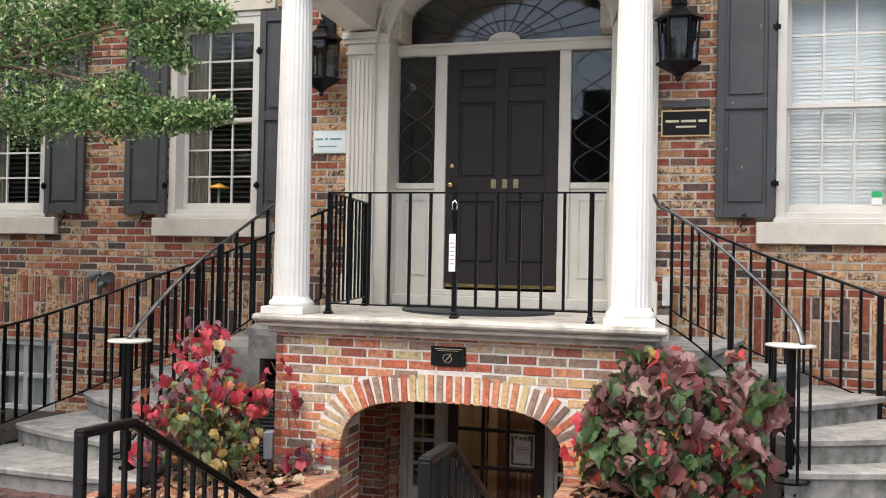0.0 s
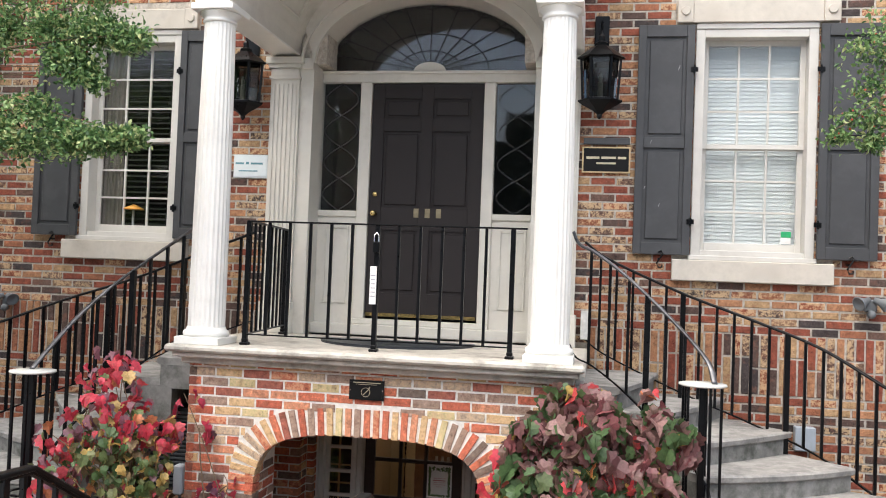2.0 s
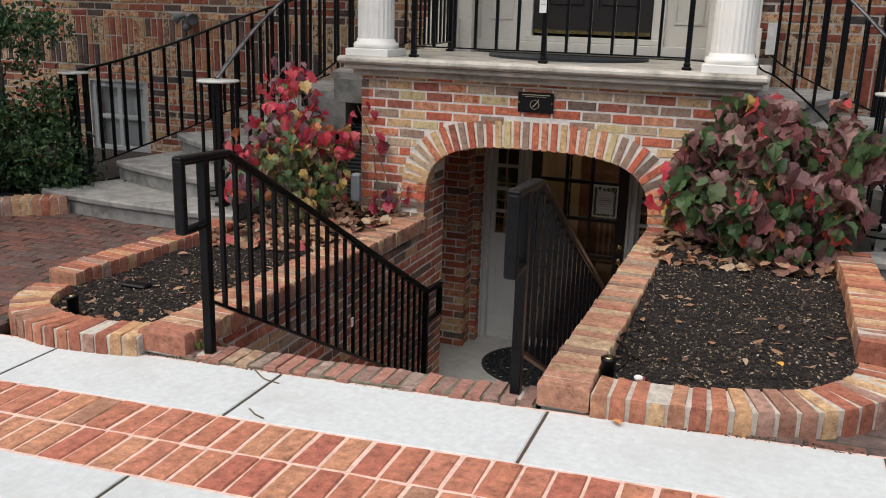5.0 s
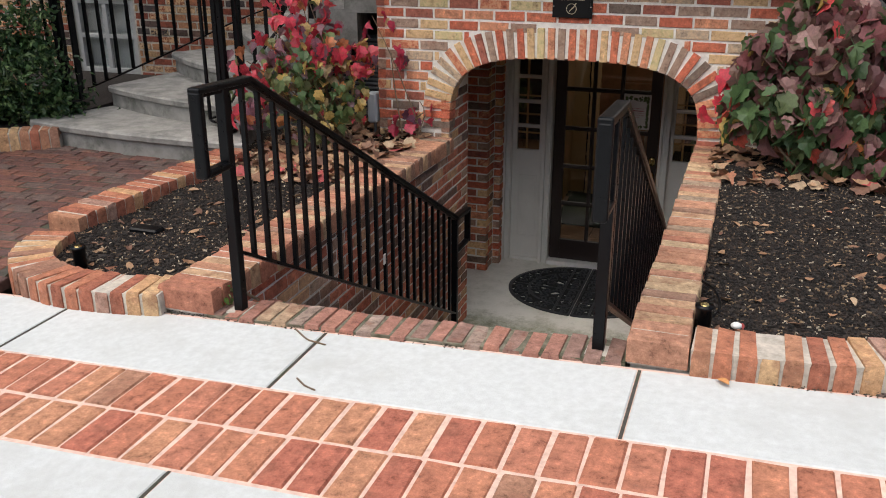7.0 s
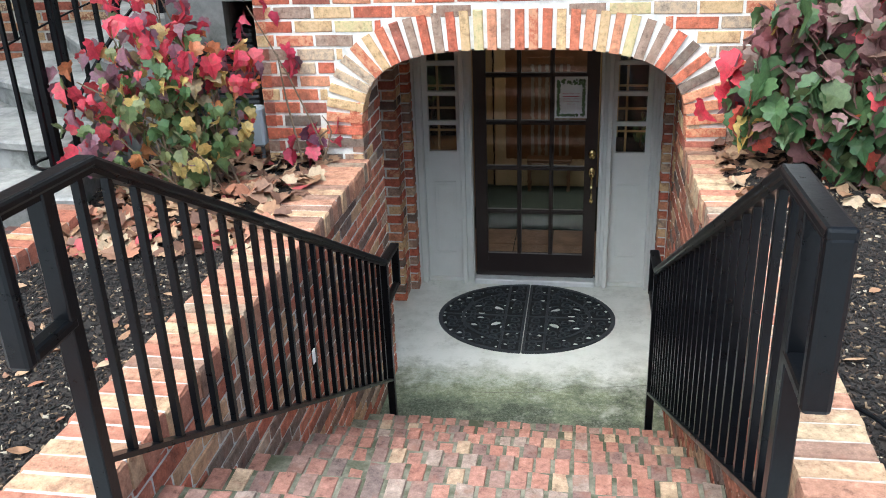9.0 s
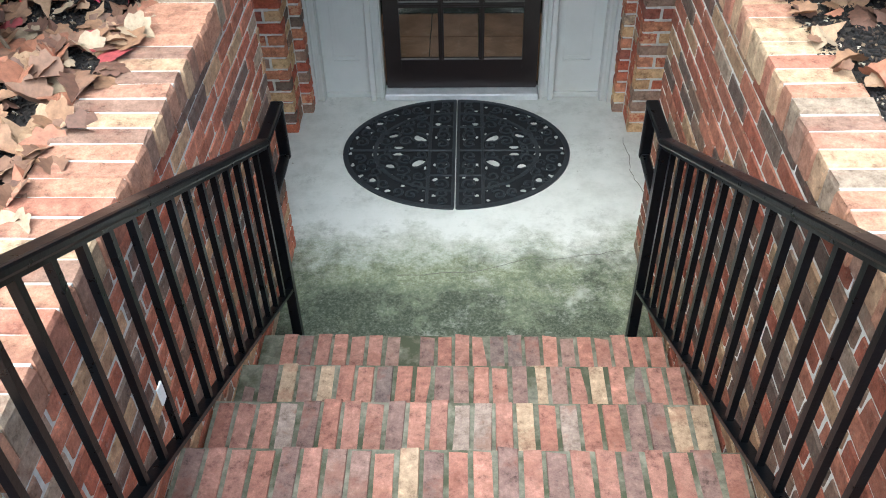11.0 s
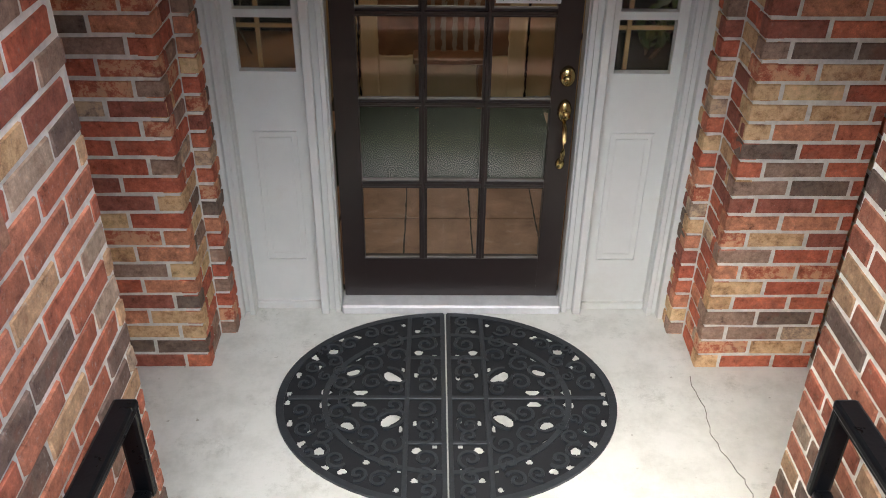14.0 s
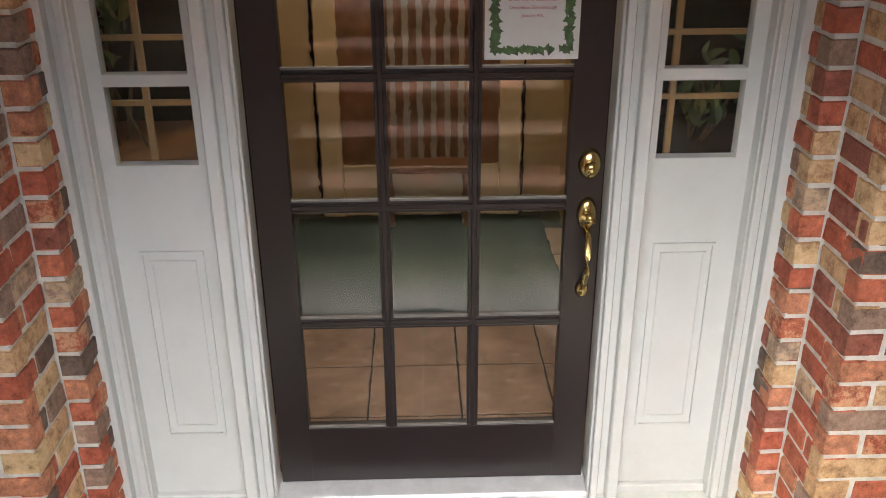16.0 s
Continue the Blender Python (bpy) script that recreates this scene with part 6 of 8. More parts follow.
def lantern(cx, z0):
    """z0: tip of the finial below."""
    ob = thing("wall_lantern", "black iron six-sided wall lantern with seeded glass", "lantern", "porch lanterns")
    cy = FW - 0.19
    part("cap", lathe(bmesh.new(), [(0.155, z0 + 0.505), (0.165, z0 + 0.515), (0.12, z0 + 0.56), (0.07, z0 + 0.60), (0.045, z0 + 0.62), (0.05, z0 + 0.64), (0.02, z0 + 0.66), (0.022, z0 + 0.70), (0.003, z0 + 0.73)], cx, cy, 6), BLACK, ob)
    part("bowl", lathe(bmesh.new(), [(0.004, z0), (0.02, z0 + 0.02), (0.018, z0 + 0.04), (0.045, z0 + 0.07), (0.12, z0 + 0.12), (0.15, z0 + 0.145), (0.15, z0 + 0.16), (0.115, z0 + 0.17)], cx, cy, 6), BLACK, ob)
    for i in range(6):
        a = 2 * math.pi * i / 6
        x, y = cx + 0.118 * math.cos(a), cy + 0.118 * math.sin(a)
        part("bar", S([(x, y, z0 + 0.165), (cx + 0.135 * math.cos(a), cy + 0.135 * math.sin(a), z0 + 0.51)], 0.016, 0.016), BLACK, ob)
    g = part("glass", lathe(bmesh.new(), [(0.105, z0 + 0.168), (0.12, z0 + 0.505)], cx, cy, 6), LGLASS, ob)
    g.visible_shadow = False
    part("candle", lathe(bmesh.new(), [(0.018, z0 + 0.165), (0.018, z0 + 0.30), (0.012, z0 + 0.31), (0.016, z0 + 0.35), (0.003, z0 + 0.39)], cx, cy, 10), surf("candle_white", (0.30, 0.29, 0.25), 0.5) if "candle_white" not in bpy.data.materials else bpy.data.materials["candle_white"], ob)
    part("bracket", S([(cx, FW - 0.02, z0 + 0.80), (cx, cy, z0 + 0.82), (cx, cy, z0 + 0.72)], 0.02, 0.02, sides=8), BLACK, ob)
    part("back_plate", B(cx - 0.05, cx + 0.05, FW - 0.03, FW - 0.004, z0 + 0.62, z0 + 0.92, 0.006), BLACK, ob)
    for c in ob.children:
        for v in c.data.vertices:
            v.co.x = cx + (v.co.x - cx) * 1.22


lantern(1.60, 3.13)
lantern(-1.56, 3.10)

# ---------- signs ----------
def sign(name, label, x0, x1, z0, z1, y, face, edge, bars, ink, t=0.018):
    ob = thing(name, label, "sign")
    part("plate", B(x0, x1, y - t, y, z0, z1, 0.003), edge, ob)
    part("face", B(x0 + 0.014, x1 - 0.014, y - t - 0.004, y - t + 0.001, z0 + 0.014, z1 - 0.014), face, ob)
    for bx0, bx1, bz0, bz1 in bars:
        part("line", B(x0 + (x1 - x0) * bx0, x0 + (x1 - x0) * bx1, y - t - 0.0065, y - t - 0.0035, z0 + (z1 - z0) * bz0, z0 + (z1 - z0) * bz1), ink, ob)
    return ob


SIGNBLACK = surf("sign_black", (0.008, 0.008, 0.008), 0.5, var=0.2, spec=0.2)
SIGNWHITE = surf("sign_white", (0.70, 0.76, 0.77), 0.5, var=0.05)
TEALINK = surf("teal_ink", (0.12, 0.28, 0.33), 0.6, var=0.1)
PALEINK = surf("pale_gold", (0.62, 0.55, 0.38), 0.4, metal=0.5, var=0.1)
bs = sign("sign", "black nameplate with a brass edge and pale lettering bars", 1.465, 1.872, 2.700, 2.925, FW - 0.004, SIGNBLACK, surf("gold_edge", (0.62, 0.47, 0.26), 0.4, metal=0.2, var=0.1), [(0.09, 0.36, 0.53, 0.62), (0.40, 0.70, 0.53, 0.62), (0.74, 0.91, 0.53, 0.62), (0.30, 0.70, 0.33, 0.40)], PALEINK)
part("top_board", B(1.475, 1.862, FW - 0.03, FW - 0.004, 2.945, 3.0, 0.003), SHUT, bs)
sign("sign", "white nameplate with thin teal writing bars", -1.700, -1.362, 2.600, 2.812, FW - 0.004, SIGNWHITE, SIGNWHITE, [(0.06, 0.30, 0.58, 0.66), (0.36, 0.44, 0.58, 0.68), (0.50, 0.84, 0.58, 0.66), (0.16, 0.70, 0.27, 0.32)], TEALINK)
pq = sign("plaque", "small black plaque with a gold ring emblem on brick", -0.110, 0.150, 0.855, 0.998, -0.012, SIGNBLACK, SIGNBLACK, [(0.12, 0.90, 0.86, 0.90), (0.2, 0.8, 0.78, 0.80)], PALEINK, 0.012)
part("emblem", S([(0.015 + 0.032 * math.cos(2 * math.pi * i / 20), -0.0275, 0.912 + 0.032 * math.sin(2 * math.pi * i / 20)) for i in range(20)], 0.006, 0.003, closed=True), PALEINK, pq)
part("emblem_bar", S([(0.0, -0.0275, 0.895), (0.03, -0.0275, 0.925), (0.045, -0.0275, 0.95)], 0.003, 0.006), PALEINK, pq)
for x in (-0.10, 0.14):
    part("screw", lathe(bmesh.new(), [(0.005, 0.922), (0.005, 0.930)], x, -0.028, 8), CHROME, pq)
# holiday notice on the lower door glass
NX0, NX1, NZ0, NZ1 = 0.140, 0.372, -0.275, 0.030
no = thing("notice", "white paper notice with green leafy border on the glass", "notice")
ny = DOOR_Y - 0.006
part("sheet", B(NX0, NX1, ny, ny + 0.003, NZ0, NZ1), PAPER, no)
LEAFG = surf("printed_green", (0.09, 0.15, 0.06), 0.7, var=0.5, scale=60, bump_s=0)
INKRED = surf("printed_red", (0.45, 0.10, 0.14), 0.7, var=0.1, bump_s=0)
bd = bmesh.new()
r = random.Random(3)
for i in range(420):
    side_k = r.random()
    t = r.random()
    w = r.uniform(0.006, 0.013)
    if side_k < 0.32:
        x, z = NX0 + 0.022 + r.uniform(-0.004, 0.012), NZ0 + 0.02 + t * (NZ1 - NZ0 - 0.04)
    elif side_k < 0.64:
        x, z = NX1 - 0.022 + r.uniform(-0.012, 0.004), NZ0 + 0.02 + t * (NZ1 - NZ0 - 0.04)
    elif side_k < 0.8:
        x, z = NX0 + 0.02 + t * (NX1 - NX0 - 0.04), NZ0 + 0.022 + r.uniform(-0.003, 0.006)
    else:
        x, z = NX0 + 0.02 + t * (NX1 - NX0 - 0.04), NZ1 - 0.03 + r.uniform(-0.025, 0.008)
    a = r.uniform(0, 6.28)
    vs = [bd.verts.new((x + w * math.cos(a + k * 2.1), ny - 0.0006 - i * 2e-6, z + w * math.sin(a + k * 2.1))) for k in range(3)]
    bd.faces.new(vs)
part("leaf_border", bd, LEAFG, no, "printed green leaf border")


def words(text, x, z, size, material, parent, y):
    cu = bpy.data.curves.new("writing", "FONT")
    cu.body, cu.size, cu.align_x, cu.extrude = text, size, "CENTER", 0.0003
    cu.materials.append(material)
    o = new("writing", cu)
    o.parent = parent
    o.matrix_basis = pose(x, y, z, 90, 0, 0)
    return o


for k, (tx, sz) in enumerate((("Happy New Year", 0.0175), ("Office will be closed from", 0.0115), ("December 22nd through", 0.0115), ("January 4th.", 0.0115))):
    words(tx, (NX0 + NX1) / 2, -0.098 - 0.0 - k * 0.019 - (0.017 if k else 0), sz, INKRED, no, ny - 0.001)
part("line", B(NX0 + 0.058, NX1 - 0.058, ny - 0.0012, ny - 0.0004, -0.1165, -0.1095), INKRED, no)

# ---------- winding stone stairs ----------
def winder(name, label, inner, outer, tops, ground, side):
    ob = tagged(thing(name, label, "stairs"), kind="structure")
    n = len(tops)
    for k in range(n):
        i0, o0 = Vector((*inner[k], 0)), Vector((*outer[k], 0))
        i1, o1 = Vector((*inner[k + 1], 0)), Vector((*outer[k + 1], 0))
        back = 0.10
        di, do = (i1 - i0), (o1 - o0)
        if k < n - 1:
            i1, o1 = i1 + di.normalized() * back, o1 + do.normalized() * back
        zt = tops[k]
        zb = ground if k < 4 else zt - (0.42, 0.34, 0.24)[min(k - 4, 2)]
        sag = (o0 - i0).normalized().cross(Vector((0, 0, 1))) * (0.07 if k < 3 else 0.03)
        if sag.dot(-(di + do)) < 0:
            sag = -sag

        def ring(z, grow):
            g = (-(di + do)).normalized() * grow
            pts = []
            for j in range(9):
                t = j / 8
                p = i0.lerp(o0, t) + sag * (4 * t * (1 - t)) + g
                pts.append((p.x, p.y, z))
            pts.append((o1.x, o1.y, z))
            pts.append((i1.x, i1.y, z))
            return pts

        for nm, levels in (("riser", [(zb, 0.0), (zt - 0.055, 0.0)]), ("tread", [(zt - 0.055, 0.012), (zt - 0.045, 0.03), (zt - 0.012, 0.035), (zt, 0.022)])):
            bm = bmesh.new()
            rings = [[bm.verts.new(p) for p in ring(z, g)] for z, g in levels]
            m = len(rings[0])
            for a, b in zip(rings, rings[1:]):
                for j in range(m):
                    bm.faces.new((a[j], a[(j + 1) % m], b[(j + 1) % m], b[j]))
            bm.faces.new(rings[0][::-1])
            bm.faces.new(rings[-1])
            bmesh.ops.recalc_face_normals(bm, faces=bm.faces)
            part(nm, bm, STEPCONC if nm == "tread" else RISERCONC, ob)
    return ob


L_IN = [(-1.98, -0.83), (-2.22, -0.50), (-2.30, -0.12), (-2.28, 0.12), (-2.18, 0.24), (-2.00, 0.30), (-1.76, 0.32), (-1.40, 0.32)]
L_OUT = [(-3.85, -0.72), (-3.60, -0.12), (-3.48, 0.58), (-3.20, 1.20), (-2.78, 1.41), (-2.42, 1.41), (-2.06, 1.41), (-1.40, 1.41)]
L_TOP = [0.06, 0.223, 0.386, 0.55, 0.712, 0.875, 1.038]
stair_l = winder("stairs_left", "winding grey stone steps up to the porch", L_IN, L_OUT, L_TOP, -0.16, -1)
R_IN = [(2.02, -0.46), (2.30, -0.28), (2.34, -0.10), (2.20, 0.06), (2.02, 0.14), (1.78, 0.18), (1.50, 0.20)]
R_OUT = [(4.05, -0.52), (3.85, 0.40), (3.46, 0.56), (3.10, 0.94), (2.66, 1.41), (2.12, 1.41), (1.50, 1.41)]
R_TOP = [0.17, 0.342, 0.514, 0.686, 0.858, 1.03]
stair_r = winder("stairs_right", "winding grey stone steps up to the porch", R_IN, R_OUT, R_TOP, 0.0, 1)


def spline(pts, n=40):
    """A smooth line through points (Catmull-Rom), evenly spaced."""
    p = [Vector(q) for q in pts]
    p = [p[0] * 2 - p[1]] + p + [p[-1] * 2 - p[-2]]
    out = []
    for i in range(1, len(p) - 2):
        for j in range(12):
            t = j / 12
            a, b, c, d = p[i - 1], p[i], p[i + 1], p[i + 2]
            out.append(0.5 * (2 * b + (c - a) * t + (2 * a - 5 * b + 4 * c - d) * t * t + (3 * b - a - 3 * c + d) * t ** 3))
    out.append(p[-2])
    return out


def along(line, gap):
    """Points every gap metres along a line, by plan length."""
    out, acc = [], gap
    for a, b in zip(line, line[1:]):
        l = (b.xy - a.xy).length
        while acc <= l and l > 0:
            out.append(a.lerp(b, acc / l))
            acc += gap
        acc -= l
    return out


def stair_rail(pts, drop, newel, base, label, posts, worn, gap=0.135, cap_r=0.125):
    ob = thing("stair_railing", label, "railing", "stair railings")
    line = spline(pts)
    part("top_rail", S(line, 0.042, 0.024, sides=8), WORN if worn else BLACK, ob, smooth=True)
    low = [p - Vector((0, 0, drop)) for p in line]
    part("bottom_rail", S(low[: -4 if newel else None], 0.020, 0.012), BLACK, ob)
    for i, p in enumerate(along(line, gap)):
        if newel and (p.xy - Vector(newel[:2])).length < 0.16:
            continue
        if i in posts:
            part("post", B(p.x - 0.020, p.x + 0.020, p.y - 0.020, p.y + 0.020, p.z - drop - 0.16, p.z), BLACK, ob)
        else:
            part("baluster", B(p.x - 0.0105, p.x + 0.0105, p.y - 0.0105, p.y + 0.0105, p.z - drop, p.z - 0.006), BLACK, ob)
    if newel:
        x, y, z = newel
        nb_ = B(x - 0.021, x + 0.021, y - 0.021, y + 0.021, base, z - 0.01, 0.003)
        box(nb_, x - 0.045, x + 0.045, y - 0.045, y + 0.045, base, base + 0.03, 0.008)
        nw = part("newel", nb_, BLACK, ob)
        cap = lathe(bmesh.new(), [(cap_r - 0.007, z - 0.012), (cap_r, z - 0.006), (cap_r - 0.003, z + 0.004), (0.03, z + 0.007)], x, y, 28)
        part("newel_cap", cap, surf("worn_white_iron", (0.55, 0.56, 0.52), 0.5, var=0.15) if "worn_white_iron" not in bpy.data.materials else bpy.data.materials["worn_white_iron"], nw, "worn pale round cap", True)
        ring = cap_r * 0.78
        for k in range(5):
            a = 2 * math.pi * k / 5
            px_, py_ = x + ring * math.cos(a), y + ring * math.sin(a)
            part("newel_bar", B(px_ - 0.009, px_ + 0.009, py_ - 0.009, py_ + 0.009, base + 0.10, z - 0.011), BLACK, nw)
        part("newel_ring", S([(x + ring * math.cos(2 * math.pi * k / 20), y + ring * math.sin(2 * math.pi * k / 20), base + 0.10) for k in range(20)], 0.018, 0.012, closed=True), BLACK, nw)
    return ob


stair_rail([(-1.42, 0.20, 2.10), (-1.80, 0.21, 1.84), (-2.10, 0.13, 1.59), (-2.19, -0.15, 1.37), (-2.24, -0.40, 1.16), (-2.25, -0.60, 1.01)], 0.80, (-2.225, -0.62, 1.0), 0.06, "black iron stair railing with a worn round cap", (3,), True, cap_r=0.155)
stair_rail([(-1.42, 1.32, 2.10), (-1.85, 1.32, 1.93), (-2.5, 1.28, 1.66), (-3.1, 1.02, 1.42), (-3.5, 0.62, 1.20), (-3.72, 0.12, 1.05), (-3.76, -0.35, 0.985)], 0.80, (-3.74, -0.42, 0.975), 0.06, "black iron stair railing with a worn round cap", (4, 9), False)
stair_rail([(1.45, 0.12, 2.12), (1.50, 0.12, 2.03), (1.62, 0.13, 1.97), (1.85, 0.10, 1.80), (2.15, -0.02, 1.52), (2.36, -0.14, 1.28), (2.40, -0.26, 1.14)], 0.80, (2.33, -0.22, 1.13), 0.17, "black iron stair railing with a worn round cap", (3,), True, cap_r=0.155)
stair_rail([(1.52, 1.32, 2.10), (1.72, 1.30, 1.96), (2.32, 1.20, 1.70), (2.85, 1.02, 1.51), (3.30, 0.78, 1.33), (3.72, 0.35, 1.06), (3.95, -0.10, 0.98)], 0.80, None, 0.17, "black iron stair railing along the house wall", (5, 11), False)

# ---------- planters ----------
def edging(name, pts, top, width, label, gap=0.072, straight_top=None):
    ob = thing(name, label, "planter edging", kind="structure")
    line = spline([(x, y, 0) for x, y in pts])
    its = []
    ps = along(line, gap)
    for a, p in enumerate(ps):
        q = ps[min(a + 1, len(ps) - 1)] - ps[max(a - 1, 0)]
        n = Vector((-q.y, q.x, 0)).normalized()
        z = top + SLOPE * p.x + rng.uniform(-0.005, 0.004)
        its.append(frame_matrix((p.x, p.y, z), n, (0, 0, 1), width + rng.uniform(-0.004, 0.004), 0.15, gap - 0.011, rng.uniform(-0.02, 0.02)))
    bed = [Vector((p.x, p.y, top + SLOPE * p.x - 0.081)) for p in line]
    part("bed", S(bed[2:-2], width - 0.014, 0.15), MORTAR, ob)
    return ob, its


ed_items = []
for nm, pts, top in (("edging_left_front", [(-0.99, -3.00), (-1.20, -3.03), (-1.52, -3.03), (-1.80, -2.93), (-1.98, -2.74), (-2.06, -2.50)], 0.098),
                     ("edging_left_side", [(-2.13, -2.42), (-2.10, -1.9), (-2.04, -1.30), (-2.02, -0.90)], 0.125),
                     ("edging_right_front", [(1.04, -2.97), (1.30, -2.97), (1.62, -2.95), (1.90, -2.84), (2.09, -2.64), (2.17, -2.38)], 0.092),
                     ("edging_right_side", [(2.17, -2.28), (2.17, -1.8), (2.17, -1.2), (2.15, -0.62)], 0.125)):
    o, its = edging(nm, pts, top, 0.205, "orange and tan brick planter edging laid on edge")
    ed_items.append((o, its))


def soil(name, poly, z, label):
    """Mulch bed with an uneven top inside a plan outline."""
    bm = bmesh.new()
    xs = [p[0] for p in poly]
    ys = [p[1] for p in poly]
    n = len(poly)

    def inside(x, y):
        c = False
        for i in range(n):
            (xa, ya), (xb, yb) = poly[i], poly[i - 1]
            if (ya > y) != (yb > y) and x < (xb - xa) * (y - ya) / (yb - ya) + xa:
                c = not c
        return c

    d = 0.03
    vs = {}
    for i in range(int((max(xs) - min(xs)) / d) + 1):
        for j in range(int((max(ys) - min(ys)) / d) + 1):
            x, y = min(xs) + i * d, min(ys) + j * d
            if not inside(x + d / 2, y + d / 2):
                continue
            q = []
            for a, b in ((0, 0), (1, 0), (1, 1), (0, 1)):
                k = (i + a, j + b)
                if k not in vs:
                    X, Y = min(xs) + k[0] * d, min(ys) + k[1] * d
                    zz = z + SLOPE * X + 0.035 * noise.noise(Vector((X * 2.2, Y * 2.2, 1))) + 0.009 * noise.noise(Vector((X * 18, Y * 18, 3)))
                    vs[k] = bm.verts.new((X, Y, zz))
                q.append(vs[k])
            bm.faces.new(q)
    return tagged(part(name, bm, MULCH, smooth=True), label, "mulch", kind="structure"), inside


soil_l, in_l = soil("mulch_bed_left", [(-0.95, -3.0), (-1.6, -2.98), (-1.95, -2.72), (-2.15, -2.4), (-2.08, -0.7), (-2.3, 0.0), (-2.3, 1.42), (-1.37, 1.42), (-1.37, 0.0), (-0.98, 0.0)], 0.035, "dark brown bark mulch bed with fallen leaves")
soil_r, in_r = soil("mulch_bed_right", [(1.0, -2.94), (1.62, -2.92), (2.0, -2.68), (2.12, -2.3), (2.14, -0.3), (1.9, 0.0), (1.0, 0.0)], 0.035, "dark brown bark mulch bed with fallen leaves")


def scatter(name, count, inside, x0, x1, y0, y1, zf, make, material, label, category, seed):
    r = random.Random(seed)
    vs, fs = [], []
    k = 0
    while k < count:
        x, y = r.uniform(x0, x1), r.uniform(y0, y1)
        k += 1
        if not inside(x, y):
            continue
        v, f = make(r)
        m = Matrix.Translation((x, y, zf(x, y))) @ Euler((r.uniform(-0.35, 0.35), r.uniform(-0.35, 0.35), r.uniform(0, 6.28))).to_matrix().to_4x4()
        b = len(vs)
        vs += [tuple(m @ Vector(p)) for p in v]
        fs += [tuple(b + i for i in q) for q in f]
    me = bpy.data.meshes.new(name)
    me.from_pydata(vs, [], fs)
    me.materials.append(material)
    return tagged(new(name, me), label, category, kind="stuff")


def bed_z(base):
    return lambda x, y: base + SLOPE * x + 0.035 * noise.noise(Vector((x * 2.2, y * 2.2, 1))) + 0.009 * noise.noise(Vector((x * 18, y * 18, 3))) + 0.006


def chip(r):
    l, w, h = r.uniform(0.003, 0.013), r.uniform(0.0015, 0.0045), r.uniform(0.0015, 0.004)
    v = [(-l, -w, -h), (l, -w * 0.6, -h), (l * 0.9, w, -h), (-l, w * 0.7, -h), (-l * 0.9, -w * 0.8, h), (l * 0.8, -w * 0.5, h), (l * 0.8, w * 0.8, h), (-l * 0.8, w * 0.6, h)]
    return v, [(4, 5, 6, 7), (0, 1, 5, 4), (1, 2, 6, 5), (2, 3, 7, 6), (3, 0, 4, 7)]


CHIPS = island_mat("bark_chips", [(0.0, (0.012, 0.010, 0.009)), (0.35, (0.022, 0.015, 0.012)), (0.62, (0.014, 0.010, 0.008)), (0.82, (0.055, 0.036, 0.024)), (0.91, (0.20, 0.14, 0.085)), (0.975, (0.42, 0.36, 0.27))], 0.9)
scatter("bark_chips", 27000, in_l, -2.2, -0.95, -3.1, 0.4, bed_z(0.035), chip, CHIPS, "loose dark bark chips on the mulch bed", "bark chips", 11)
scatter("bark_chips", 27000, in_r, 0.98, 2.15, -3.1, 0.0, bed_z(0.035), chip, CHIPS, "loose dark bark chips on the mulch bed", "bark chips", 12)

# ---------- leaves ----------
HALF_LOBED = [(0.16, -0.46), (0.33, -0.41), (0.35, -0.25), (0.50, -0.12), (0.47, 0.0), (0.38, 0.07), (0.44, 0.25), (0.32, 0.33), (0.21, 0.33), (0.13, 0.48)]
LOBED = [(0, -0.40)] + HALF_LOBED + [(0, 0.62)] + [(-x, y) for x, y in reversed(HALF_LOBED)]
OVAL = [(0, -0.5), (0.2, -0.25), (0.25, 0.05), (0.16, 0.32), (0, 0.5), (-0.16, 0.32), (-0.25, 0.05), (-0.2, -0.25)]


def leaf_geo(shape, size, fold, curl):
    """Leaf with a folded midrib: centre line raised, tip bent."""
    v = [(0, 0.02 * size, 0)]
    for x, y in shape:
        v.append((x * size, y * size, (abs(x) * fold - curl * max(0, y) ** 2) * size))
    n = len(shape)
    f = []
    for i in range(n):
        a, b = shape[i], shape[(i + 1) % n]
        f.append((0, 1 + i, 1 + (i + 1) % n))
    return v, f


def flat_leaf(shape, s0, s1):
    return lambda r: leaf_geo(shape, r.uniform(s0, s1), r.uniform(-0.9, 1.0), r.uniform(-0.9, 1.5))


FALLEN = island_mat("fallen_leaves", [(0.0, (0.26, 0.14, 0.075)), (0.2, (0.19, 0.10, 0.06)), (0.4, (0.34, 0.21, 0.12)), (0.6, (0.14, 0.07, 0.045)), (0.75, (0.30, 0.125, 0.07)), (0.88, (0.38, 0.28, 0.18)), (0.96, (0.34, 0.06, 0.06))], 0.7)
scatter("fallen_leaves", 620, in_l, -2.0, -0.95, -1.35, 0.3, lambda x, y: bed_z(0.06)(x, y), flat_leaf(LOBED, 0.05, 0.125), FALLEN, "dry brown and orange leaves on the mulch", "fallen leaves", 21)
scatter("fallen_leaves", 190, in_r, 1.0, 2.15, -0.95, 0.0, lambda x, y: bed_z(0.06)(x, y), flat_leaf(LOBED, 0.035, 0.10), FALLEN, "dry brown and orange leaves on the mulch", "fallen leaves", 22)
scatter("fallen_leaves", 80, in_l, -2.2, -0.95, -3.1, -1.5, lambda x, y: bed_z(0.045)(x, y), flat_leaf(OVAL, 0.03, 0.07), FALLEN, "scattered dry leaves on the mulch", "fallen leaves", 23)
